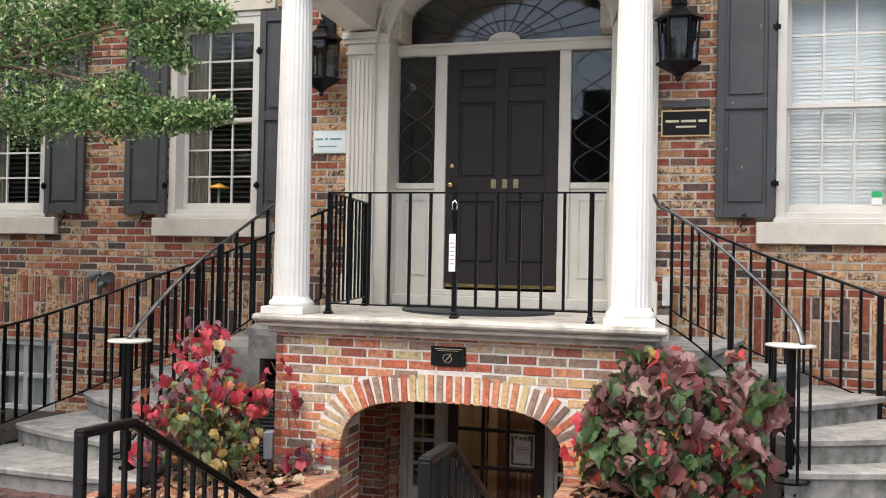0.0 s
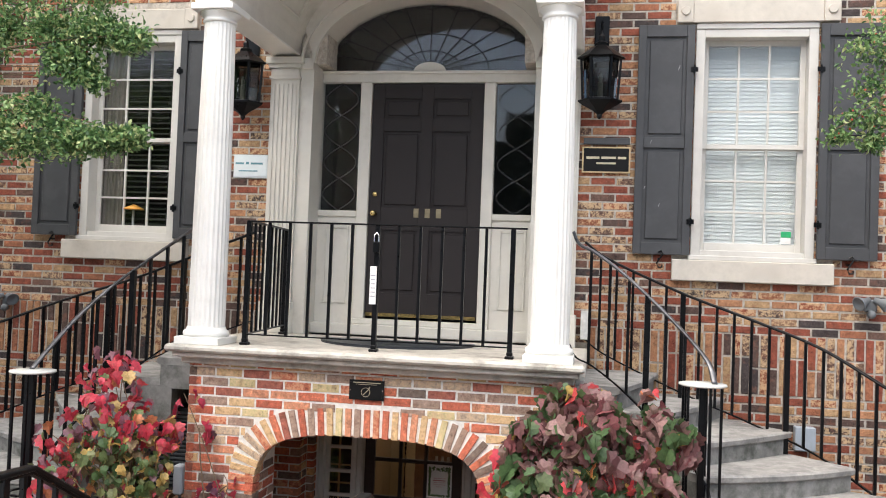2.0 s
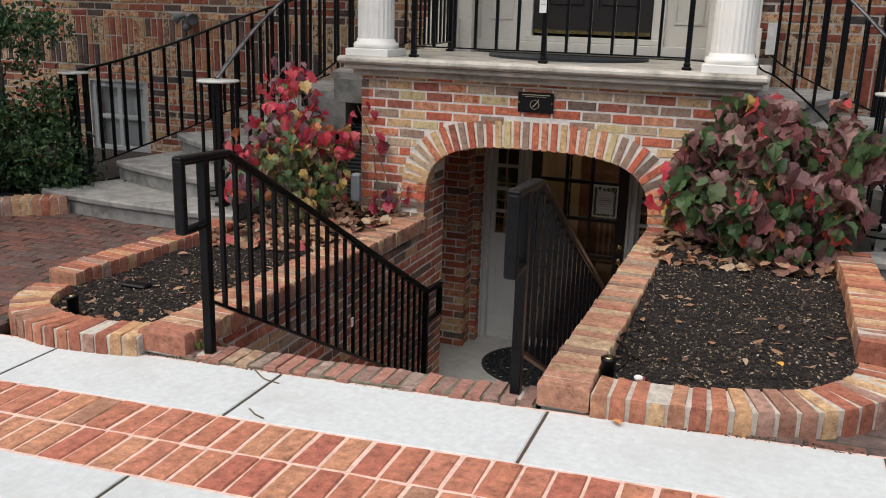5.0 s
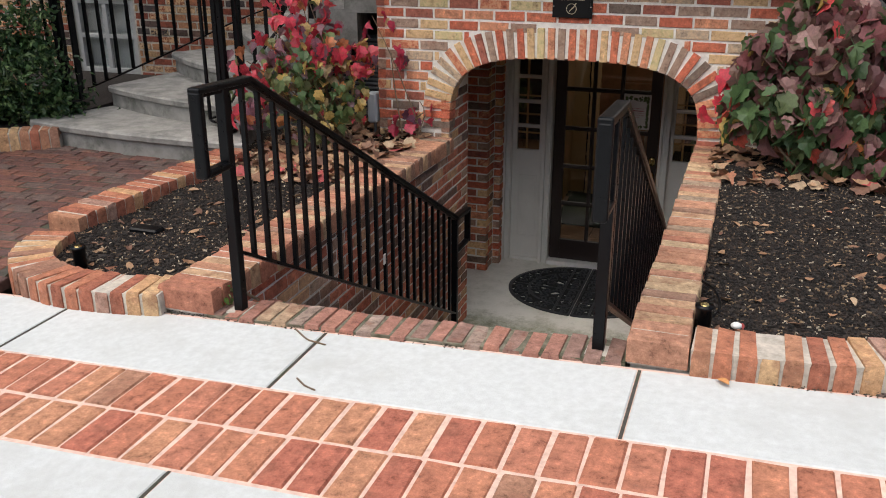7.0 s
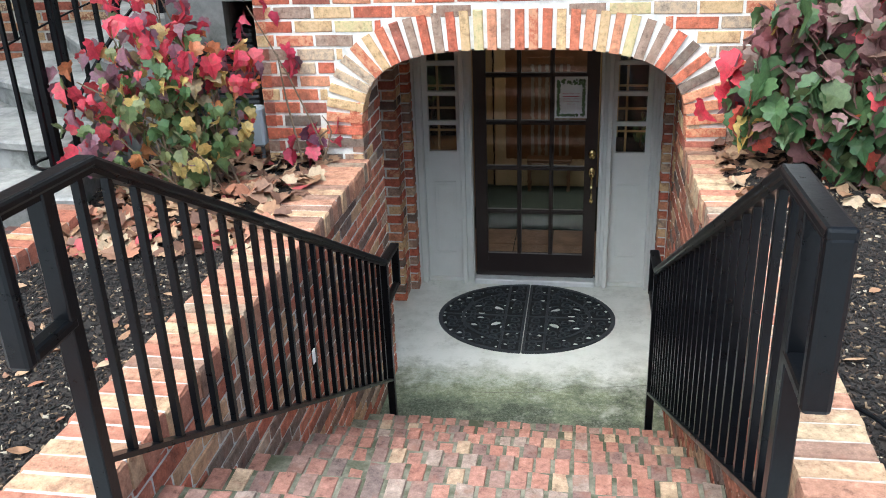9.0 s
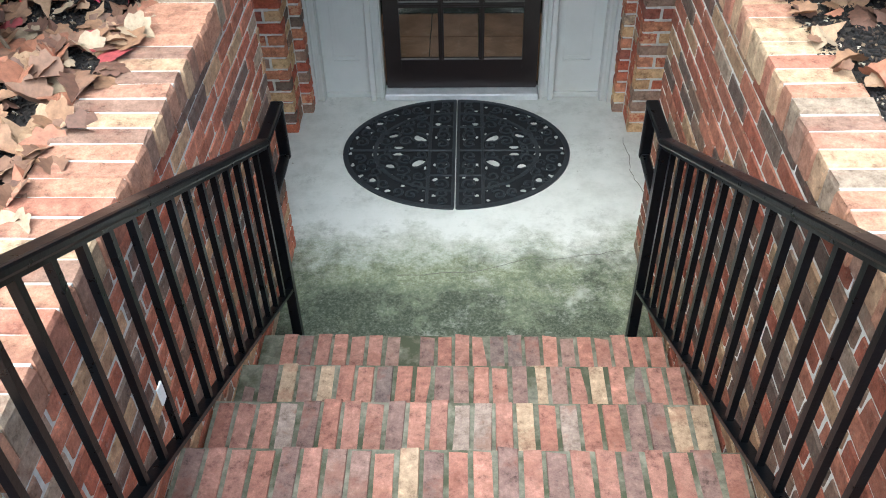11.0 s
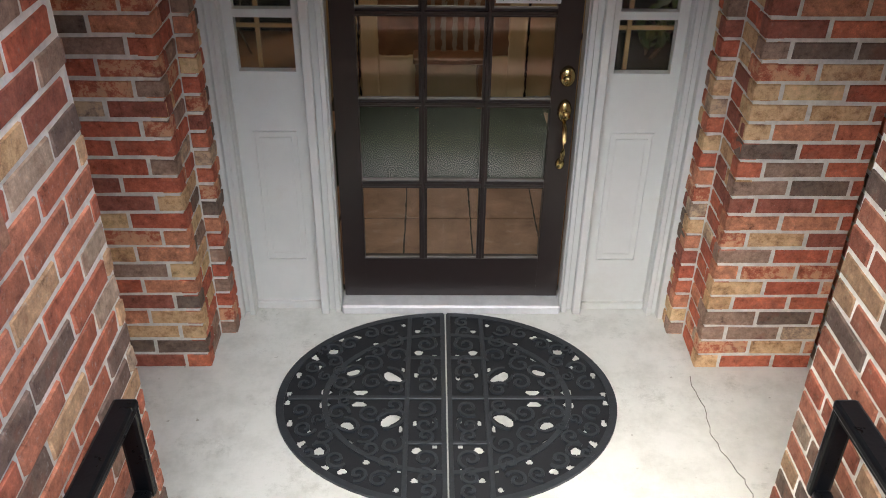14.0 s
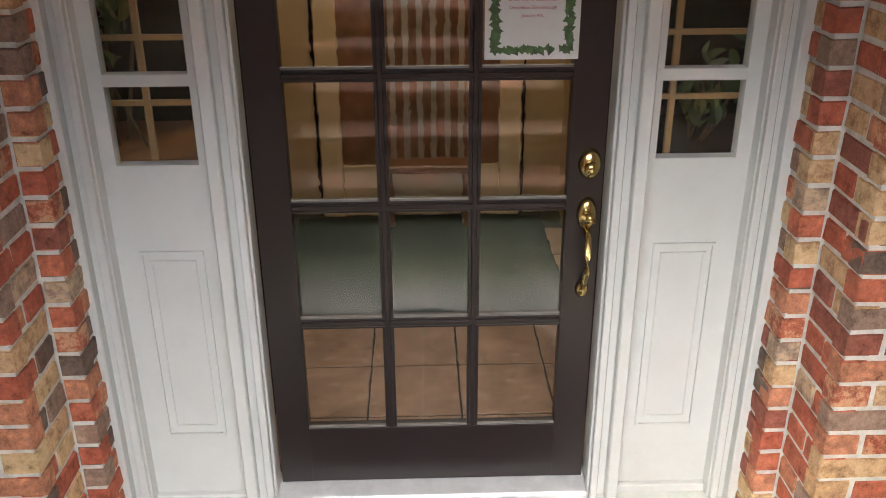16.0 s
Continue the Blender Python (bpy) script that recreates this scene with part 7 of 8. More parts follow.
scatter("fallen_leaves", 70, in_r, 1.0, 2.15, -3.1, -1.0, lambda x, y: bed_z(0.045)(x, y), flat_leaf(OVAL, 0.03, 0.07), FALLEN, "scattered dry leaves on the mulch", "fallen leaves", 24)


def shrub(name, label, base, blobs, count, shape, s0, s1, stops, seed, stems, droop=0.5, trans=0.3, category="shrub", shell=0.55, stem_mat=None):
    """Leafy shrub: stems from the base, leaves in uneven clumps."""
    r = random.Random(seed)
    ob = thing(name, label, category)
    sm = stem_mat or (bpy.data.materials.get("twig") or surf("twig", (0.16, 0.11, 0.07), 0.85, var=0.3, scale=40, bump_s=0.4))
    st = bmesh.new()
    tips = []
    for i in range(stems):
        c, rad = blobs[i % len(blobs)]
        tip = Vector(c) + Vector((r.uniform(-1, 1), r.uniform(-1, 1), r.uniform(-0.3, 1))).normalized() * rad * r.uniform(0.4, 0.95)
        b = Vector(base) + Vector((r.uniform(-0.12, 0.12), r.uniform(-0.12, 0.12), 0))
        mid = b.lerp(tip, 0.5) + Vector((r.uniform(-0.06, 0.06), r.uniform(-0.06, 0.06), 0.04))
        w = r.uniform(0.008, 0.016)
        pts = spline([b, mid, tip])
        for q in range(0, len(pts) - 1, 6):
            sweep(st, [pts[q], pts[min(q + 6, len(pts) - 1)]], w * (1 - 0.6 * q / len(pts)), w * (1 - 0.6 * q / len(pts)), sides=5)
        tips.append(tip)
    tagged(part("branchwork", st, sm, ob), kind="stuff")
    vs, fs = [], []
    for i in range(count):
        c, rad = blobs[r.randrange(len(blobs))]
        d = Vector((r.gauss(0, 1), r.gauss(0, 1), r.gauss(0, 1))).normalized()
        p = Vector(c) + d * rad * (shell + (1.05 - shell) * r.random() ** 0.6)
        if shell < 0.2:
            p = Vector(c) + Vector((r.gauss(0, 0.62), r.gauss(0, 0.5), r.gauss(0, 0.42))) * rad
        if noise.noise(p * 5.0 + Vector((seed, 0, 0))) < (-0.28 if shell < 0.2 else -0.42):
            continue
        v, f = leaf_geo(shape, r.uniform(s0, s1), r.uniform(0.0, 1.1), r.uniform(0.1, 1.6))
        out = Vector((d.x, d.y - 0.25, d.z * 0.7 + 0.35)).normalized()
        q = out.to_track_quat("Z", "Y").to_matrix().to_4x4()
        if droop > 0.3:
            # leaves hang, tips down and outwards, overlapping
            nn = (out + Vector((r.gauss(0, 0.45), r.gauss(0, 0.4), r.gauss(0, 0.4)))).normalized()
            tip = Vector((d.x * 0.7 + r.gauss(0, 0.35), d.y * 0.5 + r.gauss(0, 0.25), -0.9))
            tip = (tip - nn * tip.dot(nn)).normalized()
            q = Matrix((tip.cross(nn), tip, nn)).transposed().to_4x4()
            m = Matrix.Translation(p) @ q @ Euler((r.uniform(-0.25, 0.25), r.uniform(-0.25, 0.25), 0)).to_matrix().to_4x4()
        else:
          m = Matrix.Translation(p) @ q @ Euler((r.uniform(-0.7, 0.4) - droop * 0.4, r.uniform(-0.6, 0.6), r.uniform(0, 6.28))).to_matrix().to_4x4()
        b = len(vs)
        vs += [tuple(m @ Vector(x)) for x in v]
        fs += [tuple(b + k for k in g) for g in f]
    me = bpy.data.meshes.new("foliage")
    me.from_pydata(vs, [], fs)
    me.materials.append(island_mat(name + "_leaf_" + str(seed), stops, 0.5, True, trans))
    fo = new("foliage", me)
    fo.parent = ob
    return ob, tips


def rosettes(blobs, n, r0, r1, seed):
    """Leaf clusters at the twig ends, spread unevenly over the outline of a few large forms."""
    r = random.Random(seed)
    out = []
    for k in range(n):
        c, rad = blobs[k % len(blobs)]
        d = Vector((r.gauss(0, 1), r.gauss(-0.35, 0.9), r.gauss(0.15, 0.9))).normalized()
        out.append((tuple(Vector(c) + d * rad * r.uniform(0.45, 1.0)), r.uniform(r0, r1)))
    return out


MAROON = [(0.0, (0.23, 0.105, 0.105)), (0.16, (0.16, 0.070, 0.070)), (0.26, (0.07, 0.13, 0.05)), (0.41, (0.25, 0.14, 0.13)), (0.52, (0.23, 0.075, 0.080)), (0.61, (0.085, 0.145, 0.055)), (0.75, (0.18, 0.105, 0.08)), (0.82, (0.29, 0.165, 0.15)), (0.905, (0.60, 0.08, 0.09)), (0.95, (0.62, 0.20, 0.07)), (0.98, (0.5, 0.36, 0.10))]
GREENLOW = [(0.0, (0.065, 0.13, 0.05)), (0.32, (0.09, 0.16, 0.06)), (0.56, (0.20, 0.09, 0.09)), (0.68, (0.25, 0.135, 0.125)), (0.79, (0.11, 0.15, 0.06)), (0.89, (0.56, 0.10, 0.07)), (0.96, (0.48, 0.33, 0.09))]
PINK = [(0.0, (0.62, 0.06, 0.10)), (0.22, (0.55, 0.05, 0.08)), (0.42, (0.26, 0.11, 0.14)), (0.58, (0.66, 0.10, 0.12)), (0.70, (0.20, 0.09, 0.12)), (0.80, (0.60, 0.22, 0.10)), (0.88, (0.14, 0.18, 0.07)), (0.94, (0.58, 0.40, 0.16))]
OLIVE = [(0.0, (0.12, 0.17, 0.06)), (0.28, (0.20, 0.22, 0.09)), (0.46, (0.08, 0.14, 0.05)), (0.62, (0.26, 0.19, 0.10)), (0.72, (0.58, 0.42, 0.14)), (0.84, (0.24, 0.14, 0.15)), (0.91, (0.60, 0.07, 0.09)), (0.96, (0.60, 0.25, 0.10))]
shrub("hydrangea", "hydrangea shrub with maroon autumn leaves and a few bright red ones", (1.62, -0.55, 0.1), rosettes([((1.40, -0.42, 0.82), 0.24), ((1.72, -0.42, 0.86), 0.25), ((1.96, -0.45, 0.78), 0.24), ((1.60, -0.55, 0.62), 0.34), ((1.95, -0.52, 0.50), 0.27), ((1.70, -0.62, 0.48), 0.26), ((1.28, -0.35, 0.64), 0.18)], 119, 0.07, 0.12, 137), 1500, LOBED, 0.07, 0.145, MAROON, 31, 40)
shrub("hydrangea", "lower hydrangea growth with green and dusky purple leaves", (1.60, -0.6, 0.1), rosettes([((1.50, -0.60, 0.40), 0.26), ((1.92, -0.58, 0.36), 0.26), ((1.27, -0.45, 0.38), 0.20), ((1.65, -0.66, 0.34), 0.22)], 48, 0.07, 0.12, 132), 600, LOBED, 0.065, 0.13, GREENLOW, 32, 20)
shrub("hydrangea", "thin hydrangea shrub with bright pink red and yellow autumn leaves", (-1.45, -0.55, 0.0), [((-1.72, -0.45, 0.95), 0.20), ((-1.70, -0.5, 0.74), 0.24), ((-2.0, -0.55, 0.50), 0.20), ((-1.50, -0.5, 0.66), 0.16), ((-1.30, -0.45, 0.58), 0.12), ((-2.0, -0.65, 0.30), 0.18)], 260, LOBED, 0.05, 0.105, PINK, 33, 14)
shrub("hydrangea", "lower hydrangea growth with green, olive and yellow leaves", (-1.55, -0.55, 0.0), [((-1.70, -0.52, 0.56), 0.24), ((-1.52, -0.52, 0.40), 0.24), ((-1.78, -0.58, 0.32), 0.24), ((-1.62, -0.55, 0.20), 0.22), ((-1.42, -0.5, 0.30), 0.18)], 440, LOBED, 0.04, 0.09, OLIVE, 36, 22)
shrub("creeper", "small red-leaved creeper sprig at the foot of the brick arch", (-1.1, -0.12, 0.03), [((-1.02, -0.10, 0.17), 0.10), ((-1.12, -0.12, 0.08), 0.10), ((-1.33, -0.05, 0.75), 0.10), ((-1.20, -0.06, 0.55), 0.06)], 34, LOBED, 0.06, 0.10, [(0.0, (0.55, 0.05, 0.10)), (0.5, (0.45, 0.04, 0.08)), (0.8, (0.16, 0.06, 0.10))], 34, 6)
shrub("creeper", "bright red leaves hanging from a hydrangea twig", (1.25, -0.35, 0.3), [((1.00, -0.22, 0.36), 0.08), ((1.10, -0.25, 0.48), 0.10)], 14, LOBED, 0.12, 0.17, [(0.0, (0.62, 0.05, 0.08)), (0.6, (0.16, 0.06, 0.09))], 35, 3)

HOLLY = [(0.0, (0.05, 0.12, 0.04)), (0.22, (0.10, 0.21, 0.065)), (0.45, (0.17, 0.30, 0.10)), (0.68, (0.28, 0.41, 0.16)), (0.87, (0.44, 0.50, 0.22))]
DARKHOLLY = [(0.0, (0.015, 0.045, 0.016)), (0.35, (0.035, 0.085, 0.028)), (0.60, (0.07, 0.14, 0.045)), (0.85, (0.15, 0.24, 0.09))]
BERRY = surf("holly_berry", (0.50, 0.06, 0.03), 0.3, var=0.2)


def holly(base, blobs, count, seed, label, trunk, s0=0.026, s1=0.048, shell=0.1, stops=HOLLY):
    ob, tips = shrub("holly_tree", label, trunk[-1], blobs, count, OVAL, s0, s1, stops, seed, max(6, len(blobs) // 2), 0.2, 0.25, "tree", shell)
    r = random.Random(seed)
    tr = bmesh.new()
    for q in range(len(trunk) - 1):
        sweep(tr, [trunk[q], trunk[q + 1]], 0.11 - 0.02 * q, 0.11 - 0.02 * q, sides=8)
    part("trunk", tr, surf("holly_bark", (0.17, 0.155, 0.13), 0.9, var=0.3, scale=20, bump_s=0.6, bump_scale=60) if "holly_bark" not in bpy.data.materials else bpy.data.materials["holly_bark"], ob)
    be = bmesh.new()
    for i in range(70):
        c, rad = blobs[r.randrange(len(blobs))]
        d = Vector((r.gauss(0, 1), r.gauss(0, 1), r.gauss(0, 1))).normalized()
        bmesh.ops.create_icosphere(be, subdivisions=1, radius=0.008, matrix=Matrix.Translation(Vector(c) + d * rad * r.uniform(0.6, 1.0)))
    tagged(part("berry_cluster", be, BERRY, ob, "small orange red berries", True), kind="stuff")
    return ob


# out-of-view foliage added to shade the left house wall
SHADE_CROWN = [((-3.7, -0.9, 3.3), 0.45), ((-4.3, -1.1, 3.3), 0.5), ((-4.9, -0.9, 3.5), 0.55), ((-4.1, -1.3, 3.9), 0.55), ((-5.3, -0.6, 3.1), 0.5), ((-4.7, -0.3, 3.0), 0.45), ((-3.4, -0.8, 3.9), 0.5), ((-5.0, -1.5, 4.1), 0.6), ((-4.3, 0.2, 4.9), 0.7), ((-5.4, 0.1, 4.6), 0.7), ((-3.5, 0.1, 4.9), 0.6), ((-6.4, -0.2, 4.2), 0.7), ((-5.8, -1.0, 4.9), 0.8), ((-4.0, -0.9, 5.0), 0.8), ((-5.0, -1.3, 2.3), 0.55), ((-5.7, -1.0, 2.7), 0.6), ((-5.3, -1.9, 3.1), 0.6), ((-6.4, -1.4, 3.2), 0.7), ((-5.6, -1.6, 1.6), 0.5), ((-5.2, -2.3, 2.1), 0.6), ((-6.0, -2.5, 3.0), 0.7), ((-5.0, -2.6, 3.7), 0.7), ((-5.6, -2.8, 2.5), 0.6), ((-6.6, -2.2, 2.2), 0.7), ((-5.8, -2.4, 4.4), 0.8)]
holly((-3.6, -1.1, -0.1), [((-2.92, -0.9, 2.62), 0.22), ((-2.62, -0.9, 2.66), 0.21), ((-2.32, -0.9, 2.62), 0.20), ((-2.05, -0.9, 2.60), 0.18), ((-1.80, -0.9, 2.58), 0.13), ((-1.58, -0.9, 2.58), 0.10), ((-1.40, -0.9, 2.60), 0.07), ((-2.15, -0.9, 2.76), 0.15),
        ((-3.2, -0.9, 2.62), 0.22), ((-2.95, -0.85, 3.02), 0.26), ((-2.70, -0.85, 3.24), 0.22), ((-3.10, -0.85, 3.35), 0.30), ((-2.45, -0.85, 3.34), 0.16), ((-1.90, -0.85, 3.12), 0.15), ((-1.78, -0.85, 2.98), 0.09), ((-2.05, -0.85, 3.34), 0.15), ((-1.70, -0.85, 3.34), 0.16), ((-1.48, -0.85, 3.26), 0.10), ((-2.4, -0.85, 3.6), 0.3), ((-1.8, -0.85, 3.6), 0.2)] + SHADE_CROWN * 3,
      112000, 41, "holly tree with glossy green leaves, orange berries and an added unseen crown", [(-4.45, -0.55, -0.2), (-4.42, -0.55, 1.0), (-4.1, -0.7, 2.2), (-3.2, -0.9, 3.0)])
rb = random.Random(9)
bush = []
for i in range(60):
    x, z = rb.uniform(-5.0, -3.72), rb.uniform(0.06, 1.38)
    front = -0.62 + 0.72 * (x + 3.75) - (0.12 if z > 0.35 else 0.0)
    bush.append(((x, front + rb.uniform(0.0, 0.45), z), rb.uniform(0.11, 0.21)))
bush += [((-3.75, -0.55, 0.3), 0.16), ((-3.78, -0.55, 0.12), 0.14), ((-3.85, -0.6, 0.5), 0.18)]
holly((-4.5, -0.6, -0.1), bush, 26000, 42, "dense dark green holly bush beside the stair", [(-4.5, -0.75, -0.2), (-4.5, -0.7, 0.3), (-4.45, -0.7, 0.6)], 0.032, 0.06, 0.1, DARKHOLLY)
# the four repeated large blobs are unseen foliage added to dim the right wall
holly((3.95, -0.6, 0.1), [((3.22, -0.6, 2.98), 0.13), ((3.30, -0.6, 2.80), 0.13), ((3.10, -0.6, 2.80), 0.09), ((3.03, -0.6, 2.70), 0.06), ((3.20, -0.6, 3.22), 0.12), ((3.34, -0.6, 3.35), 0.16), ((3.30, -0.6, 3.10), 0.14), ((3.6, -0.6, 3.1), 0.25), ((3.6, -0.6, 2.7), 0.22), ((3.22, -0.6, 2.66), 0.06)] + [((4.1, -0.6, 3.0), 0.45), ((4.4, -0.9, 3.6), 0.55), ((4.1, -0.4, 4.1), 0.5), ((4.6, -0.8, 2.4), 0.5)] * 4, 6800, 43, "holly tree branch with green leaves, red berries and an added unseen crown", [(4.25, -0.7, 0.0), (4.2, -0.7, 1.4), (4.0, -0.65, 2.4), (3.6, -0.6, 3.0)], 0.024, 0.042)

# ---------- small things ----------
def path_light(x, y, z):
    ob = thing("path_light", "small black garden spotlight in the mulch", "garden light", "garden lights")
    part("stake", lathe(bmesh.new(), [(0.012, z - 0.1), (0.014, z + 0.01), (0.028, z + 0.02), (0.030, z + 0.115), (0.033, z + 0.12), (0.033, z + 0.13)], x, y, 16), BLACK, ob, smooth=True)
    part("lens", lathe(bmesh.new(), [(0.017, z + 0.1302), (0.015, z + 0.134)], x, y, 16), BRASS, ob, "small brass-rimmed lens")


def grit(r):
    v, f = chip(r)
    return [tuple(c * 0.5 for c in p) for p in v], f


DIRT = island_mat("edge_dirt", [(0.0, (0.03, 0.024, 0.018)), (0.4, (0.06, 0.05, 0.038)), (0.7, (0.035, 0.04, 0.02)), (0.9, (0.12, 0.09, 0.06))], 0.95)
scatter("dirt", 900, lambda x, y: noise.noise(Vector((x * 3.1, y * 6, 5))) > 0.05, -2.4, 3.2, -3.085, -3.045, lambda x, y: 0.002 + SLOPE * x, grit, DIRT, "dark grit and moss gathered along the sidewalk edge", "dirt", 51)
path_light(1.10, -2.82, 0.07)
path_light(-1.66, -2.80, -0.06)
pb = thing("pebble", "small white pebble on the mulch", "pebble")
bm = bmesh.new()
bmesh.ops.create_icosphere(bm, subdivisions=2, radius=0.017, matrix=Matrix.Translation((1.215, -2.74, 0.10)) @ Matrix.Diagonal((1.2, 1, 0.8, 1)))
part("stone", bm, PAPER, pb, smooth=True)
GREY = surf("grey_enamel", (0.15, 0.165, 0.175), 0.5, var=0.1)
ub = thing("utility_box", "pale grey plastic utility box on the porch side", "utility box")
part("case", B(-1.445, -1.374, -0.02, 0.07, 0.06, 0.28, 0.012), surf("pale_plastic", (0.40, 0.44, 0.47), 0.5, var=0.06), ub)
part("conduit", S([(-1.41, 0.04, 0.06), (-1.41, 0.04, -0.02)], 0.025, 0.025, sides=8), GREY, ub)
# louvre grey darkened to paint in the gloom under the stair
AC_SHADED = surf("shaded_grey_enamel", (0.09, 0.10, 0.105), 0.5, var=0.1)
ac = thing("air_conditioner", "grey louvred outdoor air conditioner under the stair", "air conditioner")
part("case", B(-2.08, -1.62, 0.60, 1.1, -0.05, 0.60, 0.012), surf("ac_inner", (0.03, 0.035, 0.04), 0.6), ac)
for i in range(18):
    part("louvre", B(-2.09, -1.61, 0.582, 0.602, -0.02 + i * 0.034, -0.004 + i * 0.034, 0.003), AC_SHADED, ac)


def flood(x, z):
    ob = thing("floodlight", "grey twin-headed floodlight on the brick wall", "floodlight", "wall floodlights")
    part("box", B(x - 0.05, x + 0.05, FW - 0.05, FW - 0.004, z - 0.05, z + 0.05, 0.01), GREY, ob)
    for sg in (-1, 1):
        d = Vector((sg * 0.8, -0.45, -0.35)).normalized()
        bm = lathe(bmesh.new(), [(0.022, 0.0), (0.028, 0.04), (0.040, 0.065), (0.060, 0.10), (0.062, 0.11), (0.052, 0.112), (0.045, 0.10)], 0, 0, 20)
        bmesh.ops.transform(bm, matrix=Matrix.Translation((x + sg * 0.02, FW - 0.06, z + 0.05)) @ d.to_track_quat("Z", "Y").to_matrix().to_4x4(), verts=bm.verts)
        part("lamp_head", bm, GREY, ob, smooth=True)
    sn = bmesh.new()
    bmesh.ops.create_uvsphere(sn, u_segments=14, v_segments=8, radius=0.035, matrix=Matrix.Translation((x, FW - 0.07, z - 0.07)))
    part("sensor", sn, GREY, ob, smooth=True)


flood(3.80, 1.66)
flood(-3.93, 1.38)
bl = thing("electric_box", "small pale metal box low on the house wall", "electric box")
part("case", B(3.24, 3.40, FW - 0.09, FW - 0.002, 0.47, 0.66, 0.006), surf("pale_box", (0.38, 0.43, 0.48), 0.5, var=0.08), bl)
lb = thing("letter_box", "small pale box on the porch wall", "wall box")
part("case", B(1.50, 1.58, FW - 0.14, FW - 0.01, 1.28, 1.52, 0.006), surf("box_grey", (0.5, 0.5, 0.48), 0.5), lb)
stk = thing("sticker", "small green and white sticker inside the window", "sticker")
part("green", B(3.13, 3.21, FW + 0.128, FW + 0.130, 2.20, 2.25), surf("sticker_green", (0.02, 0.35, 0.13), 0.5), stk)
part("white", B(3.13, 3.21, FW + 0.128, FW + 0.130, 2.145, 2.198), PAPER, stk)

ca = thing("cable", "thin black cable lying on the mulch", "cable")
part("line", S(spline([(1.10, -2.80, 0.115), (1.15, -2.66, 0.125), (1.12, -2.50, 0.13), (1.06, -2.38, 0.12), (1.08, -2.26, 0.11)]), 0.012, 0.012, sides=6), BLACK, ca, smooth=True)
pt = thing("plastic_tray", "flat black plastic cover half sunk in the mulch", "cover")
part("plate", B(-1.78, -1.61, -2.31, -2.23, -0.08, -0.018, 0.008), BLACK, pt)
tg = thing("tag", "small white paper tag tied to a baluster", "tag")
part("card", B(-0.692, -0.687, -1.536, -1.508, -0.377, -0.317), PAPER, tg)
shrub("weed", "small green weed in the joint beside the post", (-0.785, -2.93, -0.04), [((-0.785, -2.95, 0.01), 0.045)], 26, OVAL, 0.02, 0.045, [(0.0, (0.10, 0.17, 0.04)), (0.5, (0.20, 0.24, 0.07))], 63, 4, category="weed")
for k, (x, y, a, col) in enumerate(((1.75, -2.60, 0.4, (0.62, 0.33, 0.05)), (1.19, -3.11, 0.8, (0.45, 0.22, 0.08)))):
    lf = thing("fallen_leaf", "single dry leaf lying on the paving", "leaf", "loose leaves")
    v, f = leaf_geo(OVAL, 0.06, 0.4, 0.5)
    mm = Matrix.Translation((x, y, SLOPE * x + (0.125 if k == 0 else 0.012))) @ Matrix.Rotation(a, 4, "Z")
    me = bpy.data.meshes.new("blade")
    me.from_pydata([tuple(mm @ Vector(q)) for q in v], [], f)
    me.materials.append(surf("dry_leaf_" + "abcd"[k], col, 0.7, var=0.3, scale=40, bump_s=0.2))
    new("blade", me).parent = lf
for pts in ([(-0.40, -3.08), (-0.33, -3.14), (-0.30, -3.16), (-0.22, -3.18)], [(-0.20, -3.44), (-0.15, -3.48), (-0.10, -3.50)]):
    tw = thing("dry_twig", "thin dry twig on the concrete", "twig", "loose twigs")
    part("stem", S([(x, y, SLOPE * x + 0.004) for x, y in pts], 0.005, 0.004), bpy.data.materials["twig"], tw)

# low brick edging of the side garden
sg_ob, sg_items = edging("edging_garden", [(-3.52, -0.74), (-3.75, -0.88), (-4.2, -1.25), (-5.0, -1.75), (-6.5, -2.3)], 0.20, 0.205, "low brick edging of the side garden")
ed_items.append((sg_ob, sg_items))
gsoil = tagged(part("garden_bed", B(-9.5, -3.9, -1.6, FW, -0.25, 0.0), MULCH), "dark soil of the side garden", "soil", kind="structure")

# ---------- lower hall, seen through the door glass ----------
hall = tagged(thing("hall", "small tiled hall behind the lower door", "hall"), kind="structure")
TAN = surf("tan_wall", (0.50, 0.36, 0.19), 0.7, var=0.06, scale=4)
HZ = FLOOR + 0.03
WOOD = surf("brown_wood", (0.22, 0.10, 0.045), 0.4, var=0.3, scale=10)
# oak lightened so the bars look lamplit without lamp light on them
OAK_LIT = surf("oak_bar_lit", (0.62, 0.38, 0.16), 0.5, var=0.2, scale=20)
HB = 4.08
part("side_wall", B(-0.76, -0.72, DOOR_Y + 0.67, HB, HZ, 0.95), TAN, hall)
part("side_wall", B(0.72, 0.76, DOOR_Y + 0.67, HB, HZ, 0.95), TAN, hall)
DARKSILL = surf("wood_sill", (0.30, 0.15, 0.06), 0.5, var=0.2)
# near-black colour stands in for the unlit space behind the sidelights
SHADE_BLACK = surf("shade_black", (0.0025, 0.0025, 0.003), 0.7, var=0.4, scale=12, bump_s=0, spec=0.1)
